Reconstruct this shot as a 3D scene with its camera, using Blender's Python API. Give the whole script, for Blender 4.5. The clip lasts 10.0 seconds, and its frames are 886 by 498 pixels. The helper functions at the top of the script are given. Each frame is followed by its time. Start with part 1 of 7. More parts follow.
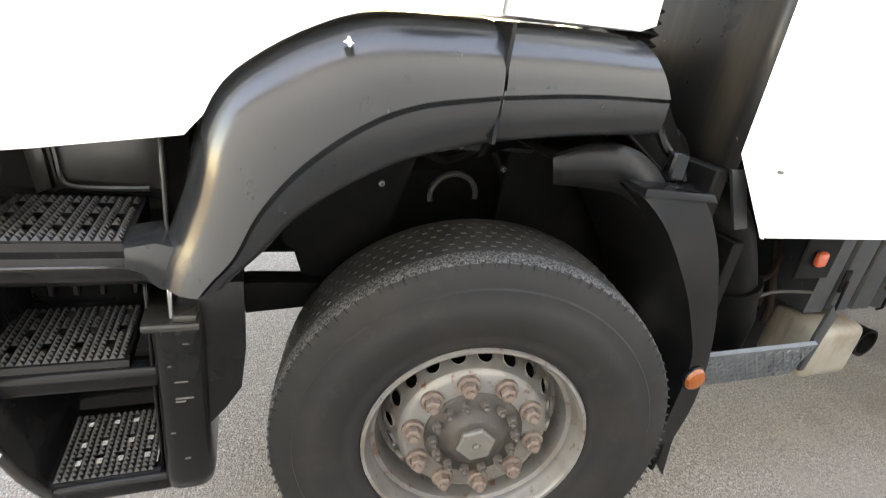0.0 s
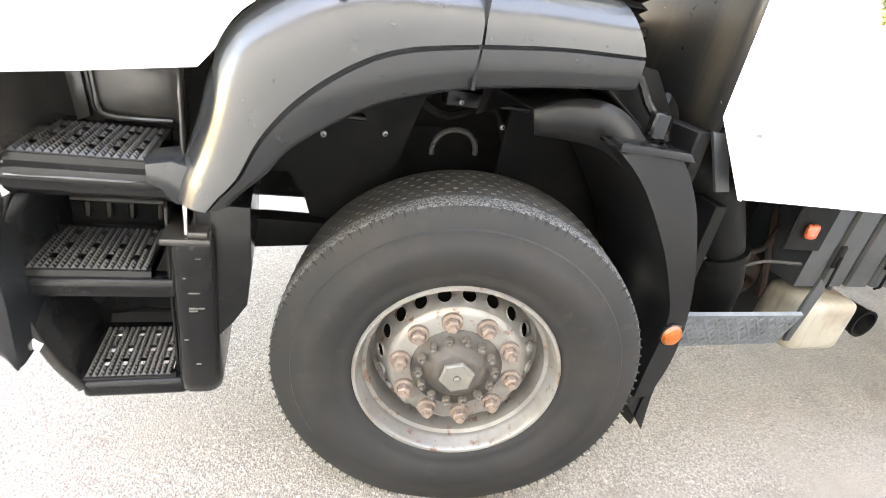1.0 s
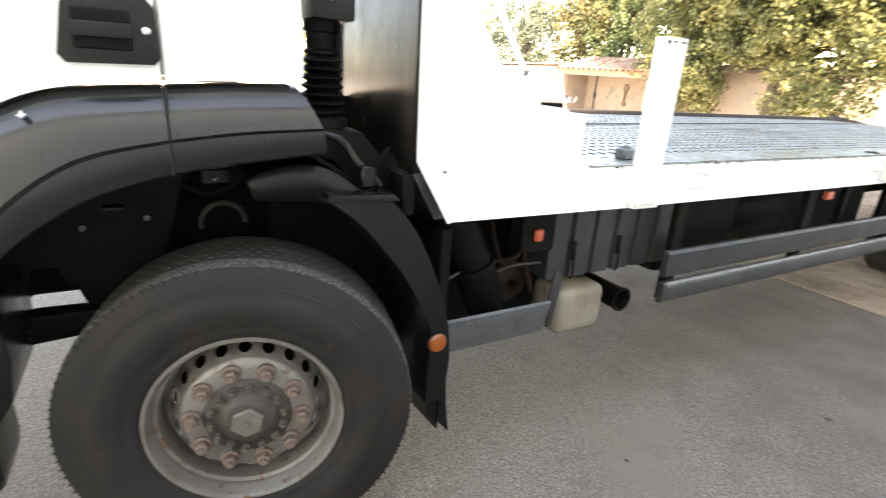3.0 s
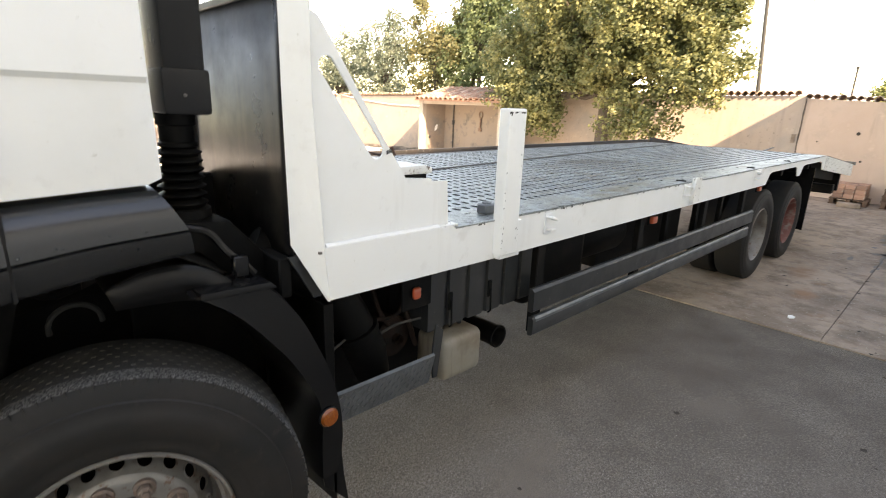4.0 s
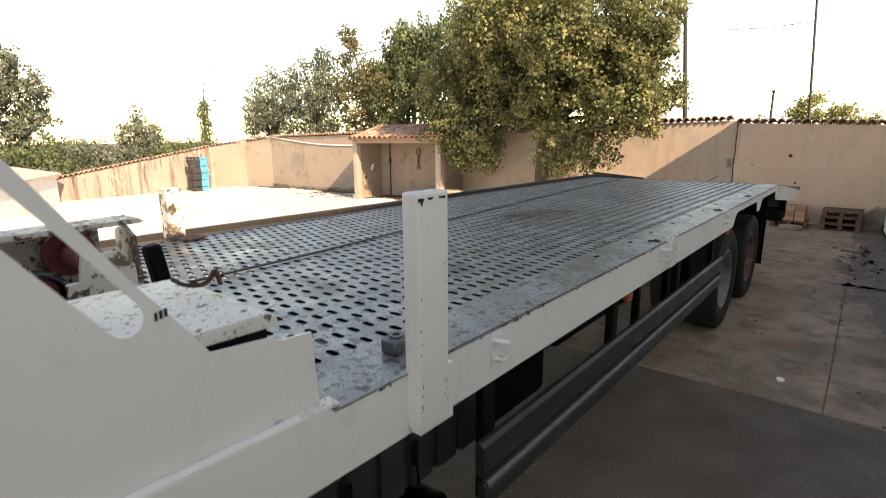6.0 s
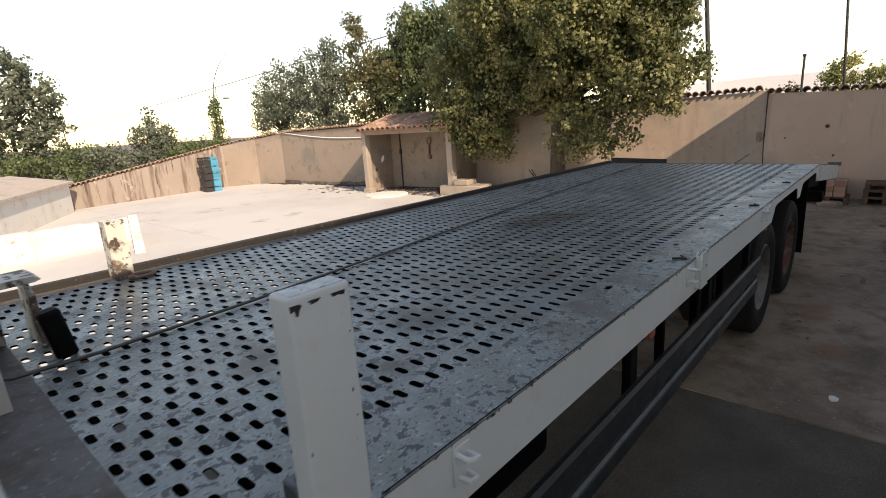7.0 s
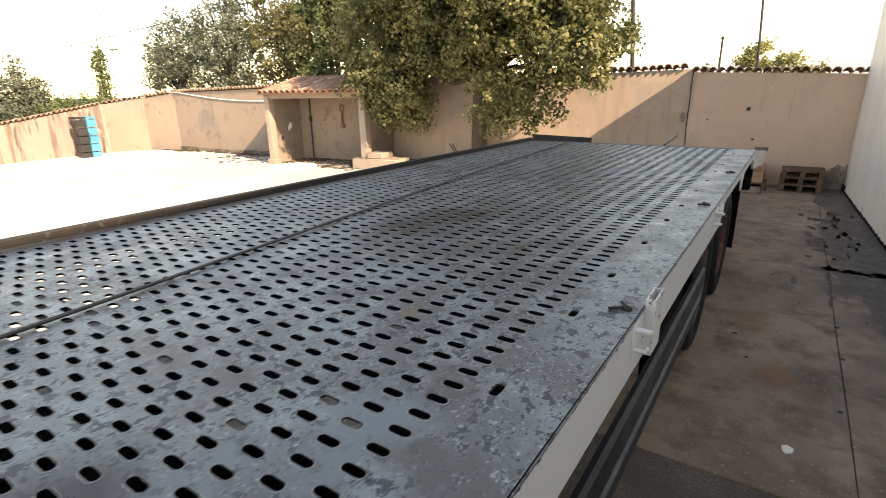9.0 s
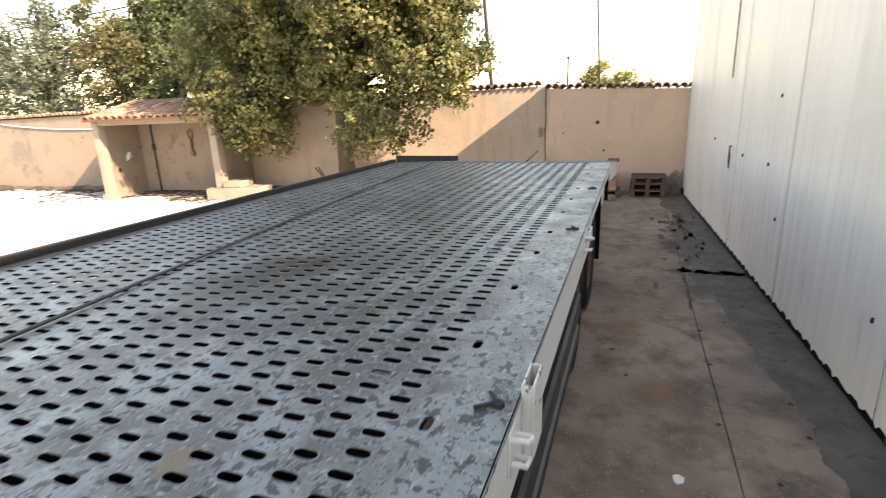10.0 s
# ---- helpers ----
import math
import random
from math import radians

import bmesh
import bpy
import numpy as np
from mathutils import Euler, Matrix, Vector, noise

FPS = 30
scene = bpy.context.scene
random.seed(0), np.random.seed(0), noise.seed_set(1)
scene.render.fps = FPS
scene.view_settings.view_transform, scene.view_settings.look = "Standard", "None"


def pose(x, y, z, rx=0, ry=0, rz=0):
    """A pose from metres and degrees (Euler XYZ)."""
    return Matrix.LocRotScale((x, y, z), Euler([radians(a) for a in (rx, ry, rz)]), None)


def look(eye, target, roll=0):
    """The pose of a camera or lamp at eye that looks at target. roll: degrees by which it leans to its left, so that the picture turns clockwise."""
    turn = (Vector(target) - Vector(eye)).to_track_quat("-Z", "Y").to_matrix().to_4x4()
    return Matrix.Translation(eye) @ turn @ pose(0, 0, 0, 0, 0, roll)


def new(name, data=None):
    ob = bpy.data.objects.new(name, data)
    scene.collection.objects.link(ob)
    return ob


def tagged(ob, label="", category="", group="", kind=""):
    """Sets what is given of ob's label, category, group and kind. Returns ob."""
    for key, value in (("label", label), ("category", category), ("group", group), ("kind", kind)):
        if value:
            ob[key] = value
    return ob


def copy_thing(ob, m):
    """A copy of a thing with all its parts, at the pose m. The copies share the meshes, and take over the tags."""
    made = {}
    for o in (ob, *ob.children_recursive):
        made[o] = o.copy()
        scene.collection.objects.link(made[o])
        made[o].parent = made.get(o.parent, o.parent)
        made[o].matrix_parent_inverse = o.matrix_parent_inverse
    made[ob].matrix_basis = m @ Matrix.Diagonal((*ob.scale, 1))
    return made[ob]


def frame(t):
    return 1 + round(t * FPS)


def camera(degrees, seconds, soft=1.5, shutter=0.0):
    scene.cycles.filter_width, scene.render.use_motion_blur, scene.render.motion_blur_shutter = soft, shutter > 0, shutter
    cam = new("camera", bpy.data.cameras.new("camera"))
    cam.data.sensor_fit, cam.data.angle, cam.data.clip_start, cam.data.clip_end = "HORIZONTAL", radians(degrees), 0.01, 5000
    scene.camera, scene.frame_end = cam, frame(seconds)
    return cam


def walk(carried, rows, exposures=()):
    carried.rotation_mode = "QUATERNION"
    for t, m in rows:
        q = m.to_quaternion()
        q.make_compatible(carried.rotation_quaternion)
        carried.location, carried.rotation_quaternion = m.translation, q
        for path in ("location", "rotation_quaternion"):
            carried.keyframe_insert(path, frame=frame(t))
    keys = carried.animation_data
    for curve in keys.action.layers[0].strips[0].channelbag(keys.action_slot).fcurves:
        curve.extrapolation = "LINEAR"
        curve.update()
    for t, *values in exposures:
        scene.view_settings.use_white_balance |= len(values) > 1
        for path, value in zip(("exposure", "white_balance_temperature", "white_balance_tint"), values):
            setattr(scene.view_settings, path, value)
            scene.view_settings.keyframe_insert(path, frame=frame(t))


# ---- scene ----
cam = camera(82, 10.0, soft=0.9, shutter=0.3)
PATH = [
    (0, look((-0.602, -0.901, 1.517), (0.129, 0.786, 0.732), 9.21)),
    (0.5, look((-0.552, -0.985, 1.489), (0.114, 0.687, 0.618), 7.32)),
    (1, look((-0.532, -1.072, 1.493), (0.080, 0.620, 0.620), 11.03)),
    (1.5, look((-0.532, -1.217, 1.483), (0.007, 0.475, 0.564), 10.29)),
    (2, look((-0.490, -1.273, 1.538), (0.015, 0.423, 0.606), 8.53)),
    (2.5, look((-0.348, -1.345, 1.626), (0.226, 0.420, 0.881), 6.44)),
    (3, look((-0.201, -1.458, 1.623), (0.754, 0.172, 0.967), 3.96)),
    (3.2, look((-0.180, -1.506, 1.642), (0.884, 0.065, 1.009), 4.52)),
    (4.3, look((-0.231, -1.446, 1.860), (1.188, -0.116, 1.393), 1.32)),
    (4.5, look((-0.182, -1.421, 1.892), (1.262, -0.094, 1.498), 1.02)),
    (5, look((0.101, -1.265, 1.914), (1.542, 0.039, 1.441), 0.64)),
    (5.5, look((0.340, -1.111, 1.880), (1.781, 0.173, 1.355), -0.23)),
    (6, look((0.569, -0.934, 1.920), (2.073, 0.315, 1.499), -0.42)),
    (6.2, look((0.642, -0.871, 1.944), (2.141, 0.395, 1.556), -0.85)),
    (7.3, look((1.253, -0.668, 2.040), (2.682, 0.632, 1.523), -3.97)),
    (7.5, look((1.338, -0.564, 1.960), (2.821, 0.675, 1.445), -1.84)),
    (8, look((1.535, -0.438, 1.981), (3.042, 0.760, 1.439), 0.13)),
    (8.5, look((1.822, -0.378, 1.976), (3.362, 0.775, 1.428), -0.90)),
    (9, look((2.171, -0.363, 1.949), (3.751, 0.710, 1.356), -0.95)),
    (9.5, look((2.428, -0.333, 1.923), (4.102, 0.589, 1.331), -2.82)),
    (10, look((2.671, -0.275, 1.948), (4.475, 0.401, 1.411), -2.24)),
]
K, T = 11700, 19
walk(cam, PATH, [(0.0, 4.4, K, T), (0.5, 5.4, K, T), (1.0, 5.4, K, T), (2.0, 5.1, K, T), (2.5, 4.9, K, T), (3.0, 3.8, K, T), (3.2, 3.5, K, T), (4.3, 2.7, K, T), (4.5, 2.6, K, T), (5.5, 2.05, K, T), (6.2, 1.45, 12000, 20), (7.3, 0.8, 9500, 18), (7.5, 0.8, 9500, 18), (8.0, 1.2, 11000, 20), (8.5, 1.4, 12000, 20), (10.0, 2.05, K, T)])

# ---- world, sun ----
SUN_TRAVEL = Vector((0.28, 1.0, -0.70)).normalized()
sun_from = -SUN_TRAVEL
world = bpy.data.worlds.new("sky")
scene.world = world
world.use_nodes = True
wn = world.node_tree
wn.nodes.clear()
w_out = wn.nodes.new("ShaderNodeOutputWorld")
w_bg = wn.nodes.new("ShaderNodeBackground")
w_sky = wn.nodes.new("ShaderNodeTexSky")
w_sky.sky_type = "NISHITA"
w_sky.sun_disc = False
w_sky.sun_elevation = math.asin(sun_from.z)
w_sky.sun_rotation = math.atan2(sun_from.x, sun_from.y)
w_sky.dust_density = 0.3
w_sky.air_density = 1.0
w_sky.ozone_density = 1.4
w_bg.inputs["Strength"].default_value = 0.15
wn.links.new(w_sky.outputs[0], w_bg.inputs["Color"])
wn.links.new(w_bg.outputs[0], w_out.inputs["Surface"])
sun_data = bpy.data.lights.new("sun", "SUN")
sun_data.energy = 2.9
sun_data.angle = radians(0.6)
sun_data.color = (1.0, 0.985, 0.96)
sun_lamp = new("sun", sun_data)
sun_lamp.matrix_world = look((0, -20, 20), Vector((0, -20, 20)) + SUN_TRAVEL)


# ---- materials ----
def mat(name, col, rough=0.6, metal=0.0, layers=(), bump=None, spec=0.5, vary=0.0, coat=0.0, rough_var=0.0):
    """layers: (kind, scale, low, high, colour); kind noise, fine, cells or streak. bump: (kind, scale, strength, metres)."""
    m = bpy.data.materials.new(name)
    m.use_nodes = True
    nt = m.node_tree
    N, Lk = nt.nodes, nt.links
    bsdf = N["Principled BSDF"]
    bsdf.inputs["Roughness"].default_value = rough
    bsdf.inputs["Metallic"].default_value = metal
    bsdf.inputs["Specular IOR Level"].default_value = spec
    bsdf.inputs["Coat Weight"].default_value = coat
    bsdf.inputs["Coat Roughness"].default_value = 0.15
    tc = N.new("ShaderNodeTexCoord")

    def tex(kind, scale):
        if isinstance(kind, tuple):
            # a soft-edged patch round a point (x, y), broken up by noise; for stains and shade
            mp = N.new("ShaderNodeMapping")
            mp.inputs["Location"].default_value = (-kind[0] / kind[2], -kind[1] / kind[3], 0)
            mp.inputs["Scale"].default_value = (1 / kind[2], 1 / kind[3], 0)
            Lk.new(tc.outputs["Object"], mp.inputs["Vector"])
            ln = N.new("ShaderNodeVectorMath")
            ln.operation = "LENGTH"
            Lk.new(mp.outputs[0], ln.inputs[0])
            t = N.new("ShaderNodeTexNoise")
            t.inputs["Scale"].default_value = scale
            t.inputs["Detail"].default_value = 5.0
            Lk.new(tc.outputs["Object"], t.inputs["Vector"])
            sb = N.new("ShaderNodeMath")
            sb.operation = "SUBTRACT"
            Lk.new(t.outputs["Fac"], sb.inputs[0])
            Lk.new(ln.outputs["Value"], sb.inputs[1])
            return sb.outputs[0], t.outputs["Color"]
        if kind == "cells":
            t = N.new("ShaderNodeTexVoronoi")
            t.inputs["Scale"].default_value = scale
            Lk.new(tc.outputs["Object"], t.inputs["Vector"])
            return t.outputs["Distance"], t.outputs["Color"]
        t = N.new("ShaderNodeTexNoise")
        t.inputs["Scale"].default_value = scale
        t.inputs["Detail"].default_value = 6.0 if kind != "soft" else 2.0
        t.inputs["Roughness"].default_value = 0.62
        src = tc.outputs["Object"]
        if kind in ("streak", "ring"):
            mp = N.new("ShaderNodeMapping")
            mp.inputs["Scale"].default_value = (1, 1, 0.12) if kind == "streak" else (0.15, 1, 1)
            Lk.new(src, mp.inputs["Vector"])
            src = mp.outputs[0]
        Lk.new(src, t.inputs["Vector"])
        return t.outputs["Fac"], t.outputs["Color"]

    rgb = N.new("ShaderNodeRGB")
    rgb.outputs[0].default_value = (*col, 1)
    cur = rgb.outputs[0]
    for kind, scale, lo, hi, c2 in layers:
        fac, _ = tex(kind, scale)
        mr = N.new("ShaderNodeMapRange")
        mr.inputs["From Min"].default_value = lo
        mr.inputs["From Max"].default_value = hi
        Lk.new(fac, mr.inputs["Value"])
        mx = N.new("ShaderNodeMix")
        mx.data_type = "RGBA"
        Lk.new(mr.outputs[0], mx.inputs[0])
        Lk.new(cur, mx.inputs[6])
        mx.inputs[7].default_value = (*c2, 1)
        cur = mx.outputs[2]
    if vary:
        oi = N.new("ShaderNodeObjectInfo")
        mr = N.new("ShaderNodeMapRange")
        mr.inputs["To Min"].default_value = 1 - vary
        mr.inputs["To Max"].default_value = 1 + vary
        Lk.new(oi.outputs["Random"], mr.inputs["Value"])
        hs = N.new("ShaderNodeHueSaturation")
        Lk.new(mr.outputs[0], hs.inputs["Value"])
        Lk.new(cur, hs.inputs["Color"])
        cur = hs.outputs[0]
    Lk.new(cur, bsdf.inputs["Base Color"])
    if rough_var:
        fac, _ = tex("noise", 7.0)
        mr = N.new("ShaderNodeMapRange")
        mr.inputs["From Min"].default_value = 0.3
        mr.inputs["From Max"].default_value = 0.7
        mr.inputs["To Min"].default_value = max(0.05, rough - rough_var)
        mr.inputs["To Max"].default_value = min(1.0, rough + rough_var)
        Lk.new(fac, mr.inputs["Value"])
        Lk.new(mr.outputs[0], bsdf.inputs["Roughness"])
    if bump:
        fac, _ = tex(bump[0], bump[1])
        b = N.new("ShaderNodeBump")
        b.inputs["Strength"].default_value = bump[2]
        b.inputs["Distance"].default_value = bump[3]
        Lk.new(fac, b.inputs["Height"])
        Lk.new(b.outputs[0], bsdf.inputs["Normal"])
    return m


def leaf_mat(name, c1, c2, c3):
    m = bpy.data.materials.new(name)
    m.use_nodes = True
    nt = m.node_tree
    N, Lk = nt.nodes, nt.links
    bsdf = N["Principled BSDF"]
    bsdf.inputs["Roughness"].default_value = 0.5
    geo = N.new("ShaderNodeNewGeometry")
    ramp = N.new("ShaderNodeValToRGB")
    ramp.color_ramp.elements[0].color = (*c1, 1)
    ramp.color_ramp.elements[1].color = (*c3, 1)
    e = ramp.color_ramp.elements.new(0.6)
    e.color = (*c2, 1)
    tc = N.new("ShaderNodeTexCoord")
    ns = N.new("ShaderNodeTexNoise")
    ns.inputs["Scale"].default_value = 1.4
    Lk.new(tc.outputs["Object"], ns.inputs["Vector"])
    ad = N.new("ShaderNodeMath")
    ad.operation = "MULTIPLY_ADD"
    Lk.new(geo.outputs["Random Per Island"], ad.inputs[0])
    ad.inputs[1].default_value = 0.36
    mr = N.new("ShaderNodeMapRange")
    mr.inputs["From Min"].default_value = 0.35
    mr.inputs["From Max"].default_value = 0.65
    mr.inputs["To Max"].default_value = 0.62
    Lk.new(ns.outputs["Fac"], mr.inputs["Value"])
    Lk.new(mr.outputs[0], ad.inputs[2])
    Lk.new(ad.outputs[0], ramp.inputs[0])
    Lk.new(ramp.outputs[0], bsdf.inputs["Base Color"])
    tr = N.new("ShaderNodeBsdfTranslucent")
    Lk.new(ramp.outputs[0], tr.inputs["Color"])
    mix = N.new("ShaderNodeMixShader")
    mix.inputs[0].default_value = 0.42
    Lk.new(bsdf.outputs[0], mix.inputs[1])
    Lk.new(tr.outputs[0], mix.inputs[2])
    Lk.new(mix.outputs[0], N["Material Output"].inputs["Surface"])
    return m


M_WHITE = mat("white_truck_paint", (0.76, 0.77, 0.755), 0.40, layers=[("streak", 7, 0.58, 0.78, (0.67, 0.67, 0.645)), ("noise", 9, 0.60, 0.72, (0.69, 0.69, 0.67)), ("noise", 90, 0.735, 0.75, (0.2, 0.16, 0.13)), ("noise", 1.3, 0.5, 0.85, (0.66, 0.67, 0.64)), ("noise", 38, 0.68, 0.74, (0.60, 0.60, 0.56))], bump=("noise", 60, 0.08, 0.002))
M_CHIPPED = mat("chipped_dirty_white_paint", (0.70, 0.70, 0.67), 0.5, layers=[("noise", 4, 0.45, 0.75, (0.56, 0.54, 0.50)), ("noise", 44, 0.600, 0.615, (0.13, 0.10, 0.085)), ("noise", 95, 0.605, 0.62, (0.20, 0.16, 0.135)), ("noise", 15, 0.69, 0.72, (0.15, 0.095, 0.065))], bump=("noise", 50, 0.15, 0.002))
M_REDWHEEL = mat("faded_red_paint", (0.26, 0.05, 0.055), 0.6, layers=[("noise", 20, 0.5, 0.65, (0.10, 0.05, 0.045))])
M_WHITE_WORN = mat("worn_white_paint", (0.72, 0.72, 0.69), 0.5, layers=[("noise", 5, 0.5, 0.75, (0.58, 0.57, 0.53)), ("noise", 30, 0.60, 0.63, (0.10, 0.08, 0.06)), ("noise", 11, 0.66, 0.70, (0.25, 0.13, 0.07))], bump=("noise", 45, 0.15, 0.002))
M_FLAKED = mat("flaking_white_paint_on_rust", (0.66, 0.64, 0.58), 0.6, layers=[("noise", 7, 0.52, 0.57, (0.17, 0.115, 0.085)), ("noise", 22, 0.56, 0.60, (0.09, 0.062, 0.046)), ("noise", 50, 0.62, 0.66, (0.7, 0.68, 0.62))], bump=("noise", 30, 0.3, 0.003))
M_FENDER = mat("grey_fender_plastic", (0.012, 0.0132, 0.0145), 0.22, 0.0, layers=[("noise", 2.5, 0.45, 0.8, (0.018, 0.019, 0.0205)), ("noise", 34, 0.66, 0.74, (0.024, 0.025, 0.026))], bump=("fine", 420, 0.02, 0.0006), spec=0.6, rough_var=0.06)
M_BLACK = mat("black_plastic", (0.007, 0.007, 0.0075), 0.2, spec=0.24, layers=[("noise", 6, 0.5, 0.8, (0.014, 0.0136, 0.013)), ("fine", 120, 0.68, 0.76, (0.024, 0.023, 0.021))], bump=("fine", 300, 0.06, 0.001), rough_var=0.08)
M_GUARD = mat("dull_black_plastic", (0.0068, 0.0068, 0.0073), 0.30, spec=0.19, layers=[("noise", 6, 0.5, 0.8, (0.009, 0.009, 0.0087)), ("fine", 120, 0.68, 0.76, (0.016, 0.0155, 0.0145))], bump=("fine", 300, 0.06, 0.001))
M_TEETH = mat("worn_black_grip", (0.013, 0.013, 0.0135), 0.4, layers=[("fine", 200, 0.5, 0.7, (0.03, 0.03, 0.03)), ("noise", 9, 0.5, 0.7, (0.022, 0.0215, 0.021))])
M_GLOSS = mat("glossy_black_plastic", (0.026, 0.024, 0.0225), 0.26, spec=0.6, layers=[("noise", 5, 0.5, 0.75, (0.045, 0.040, 0.036))], bump=("fine", 200, 0.03, 0.0006))
M_DUCT = mat("black_rubber_duct", (0.0045, 0.0045, 0.0045), 0.5, spec=0.08, layers=[("noise", 9, 0.5, 0.75, (0.014, 0.012, 0.010))])
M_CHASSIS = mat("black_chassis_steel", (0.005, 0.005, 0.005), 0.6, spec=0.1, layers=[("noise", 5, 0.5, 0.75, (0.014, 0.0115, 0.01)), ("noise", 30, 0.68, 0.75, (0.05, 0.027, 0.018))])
M_GREYSTEEL = mat("grey_painted_steel", (0.020, 0.0222, 0.0242), 0.42, layers=[("noise", 6, 0.5, 0.8, (0.045, 0.0465, 0.047)), ("noise", 30, 0.66, 0.72, (0.14, 0.13, 0.12))], rough_var=0.1)
M_RUBBER = mat("tyre_rubber", (0.0092, 0.0093, 0.0096), 0.68, layers=[("noise", 3, 0.45, 0.72, (0.0215, 0.0168, 0.0145)), ("noise", 1.6, 0.5, 0.7, (0.0125, 0.0133, 0.0145)), ("noise", 22, 0.6, 0.7, (0.019, 0.0165, 0.0150))], bump=("fine", 220, 0.15, 0.001), spec=0.35)
M_DOT = mat("pale_worn_rubber", (0.060, 0.059, 0.056), 0.9, spec=0.2)
M_SHOULDER = mat("granular_worn_rubber", (0.096, 0.0952, 0.0928), 0.95, layers=[("fine", 170, 0.44, 0.56, (0.024, 0.024, 0.0248)), ("fine", 90, 0.60, 0.68, (0.16, 0.16, 0.156))], bump=("fine", 160, 0.7, 0.003), spec=0.2)
M_TREAD = mat("dusty_tread_rubber", (0.031, 0.0304, 0.0292), 0.85, layers=[("fine", 140, 0.45, 0.65, (0.021, 0.021, 0.021)), ("noise", 6, 0.5, 0.8, (0.0525, 0.0497, 0.0462))], bump=("fine", 200, 0.4, 0.002), spec=0.2)
M_RIM = mat("silver_wheel_paint", (0.205, 0.196, 0.184), 0.42, 0.35, layers=[("noise", 8, 0.46, 0.72, (0.145, 0.118, 0.098)), ("noise", 3, 0.5, 0.7, (0.15, 0.14, 0.13)), ("noise", 28, 0.58, 0.66, (0.13, 0.075, 0.05))], bump=("noise", 80, 0.12, 0.002), rough_var=0.12)
M_RUST = mat("rusty_steel", (0.20, 0.115, 0.08), 0.8, layers=[("noise", 40, 0.45, 0.7, (0.30, 0.22, 0.18)), ("noise", 9, 0.55, 0.75, (0.09, 0.06, 0.05))], bump=("noise", 120, 0.3, 0.002))
M_NUT = mat("brown_nut_steel", (0.13, 0.09, 0.072), 0.7, 0.1, layers=[("noise", 45, 0.45, 0.7, (0.20, 0.155, 0.13)), ("noise", 14, 0.55, 0.7, (0.12, 0.08, 0.06))], bump=("noise", 150, 0.3, 0.002))
M_RUSTDARK = mat("dark_rusty_steel", (0.095, 0.045, 0.028), 0.8, layers=[("noise", 18, 0.45, 0.7, (0.03, 0.022, 0.018))], bump=("noise", 60, 0.3, 0.003))
# rusty brown with the underside's shade darkened into its colour
M_DIMBROWN = mat("dimmed_brown_steel", (0.028, 0.016, 0.012), 0.7, layers=[("noise", 18, 0.45, 0.7, (0.012, 0.010, 0.009))], bump=("noise", 60, 0.3, 0.003), spec=0.2)
M_HUB = mat("greasy_hub_steel", (0.046, 0.039, 0.034), 0.55, 0.15, layers=[("noise", 22, 0.45, 0.7, (0.075, 0.062, 0.052)), ("noise", 7, 0.5, 0.7, (0.028, 0.025, 0.023))], bump=("noise", 90, 0.3, 0.002))
M_HUBBOLT = mat("dull_bolt_steel", (0.084, 0.072, 0.0624), 0.65, 0.2, layers=[("noise", 60, 0.45, 0.7, (0.08, 0.064, 0.052))])
M_HEX = mat("bare_hub_cap_steel", (0.123, 0.116, 0.104), 0.55, 0.2, layers=[("noise", 40, 0.5, 0.7, (0.17, 0.145, 0.119))])
M_DECK = mat("galvanised_deck_steel", (0.246, 0.26, 0.246), 0.40, 0.4, layers=[("noise", 1.2, 0.46, 0.64, (0.15, 0.145, 0.136)), ("noise", 0.55, 0.56, 0.74, (0.121, 0.115, 0.106)), ("noise", 5, 0.48, 0.60, (0.285, 0.322, 0.314)), ("noise", 30, 0.538, 0.542, (0.42, 0.46, 0.455)), ("noise", 30, 0.551, 0.557, (0.10, 0.103, 0.105)), ("noise", 48, 0.630, 0.640, (0.39, 0.43, 0.425)), ("noise", 95, 0.595, 0.615, (0.062, 0.062, 0.063)), ("noise", 62, 0.645, 0.655, (0.42, 0.455, 0.45)), ("noise", 3.1, 0.56, 0.66, (0.165, 0.152, 0.138)), ("noise", 1.7, 0.60, 0.68, (0.225, 0.255, 0.262)), ("noise", 2.3, 0.70, 0.80, (0.196, 0.132, 0.092)), ((4.23, 1.06, 1.1, 0.55), 3.0, -0.05, 0.35, (0.0862, 0.0759, 0.0644)), ((2.37, 0.53, 0.35, 0.3), 5.0, -0.05, 0.4, (0.0862, 0.0828, 0.0782)), ((3.25, 0.50, 0.12, 0.07), 12.0, 0.0, 0.4, (0.24, 0.175, 0.12))], bump=("noise", 40, 0.18, 0.002), rough_var=0.16)
M_DECKRIM = mat("bright_slot_edge_steel", (0.32, 0.344, 0.344), 0.35, 0.5, layers=[("noise", 12, 0.5, 0.62, (0.12, 0.124, 0.12))])
M_DECKEDGE = mat("worn_deck_edge_steel", (0.16, 0.15, 0.14), 0.6, 0.3, layers=[("noise", 9, 0.45, 0.65, (0.12, 0.085, 0.065)), ("noise", 40, 0.58, 0.66, (0.26, 0.26, 0.25))], bump=("noise", 60, 0.25, 0.002))
M_PLUG = mat("caked_dirt", (0.105, 0.09, 0.075), 0.9, layers=[("noise", 60, 0.5, 0.6, (0.17, 0.155, 0.135)), ("noise", 120, 0.58, 0.64, (0.05, 0.045, 0.04))], bump=("noise", 120, 0.6, 0.003))
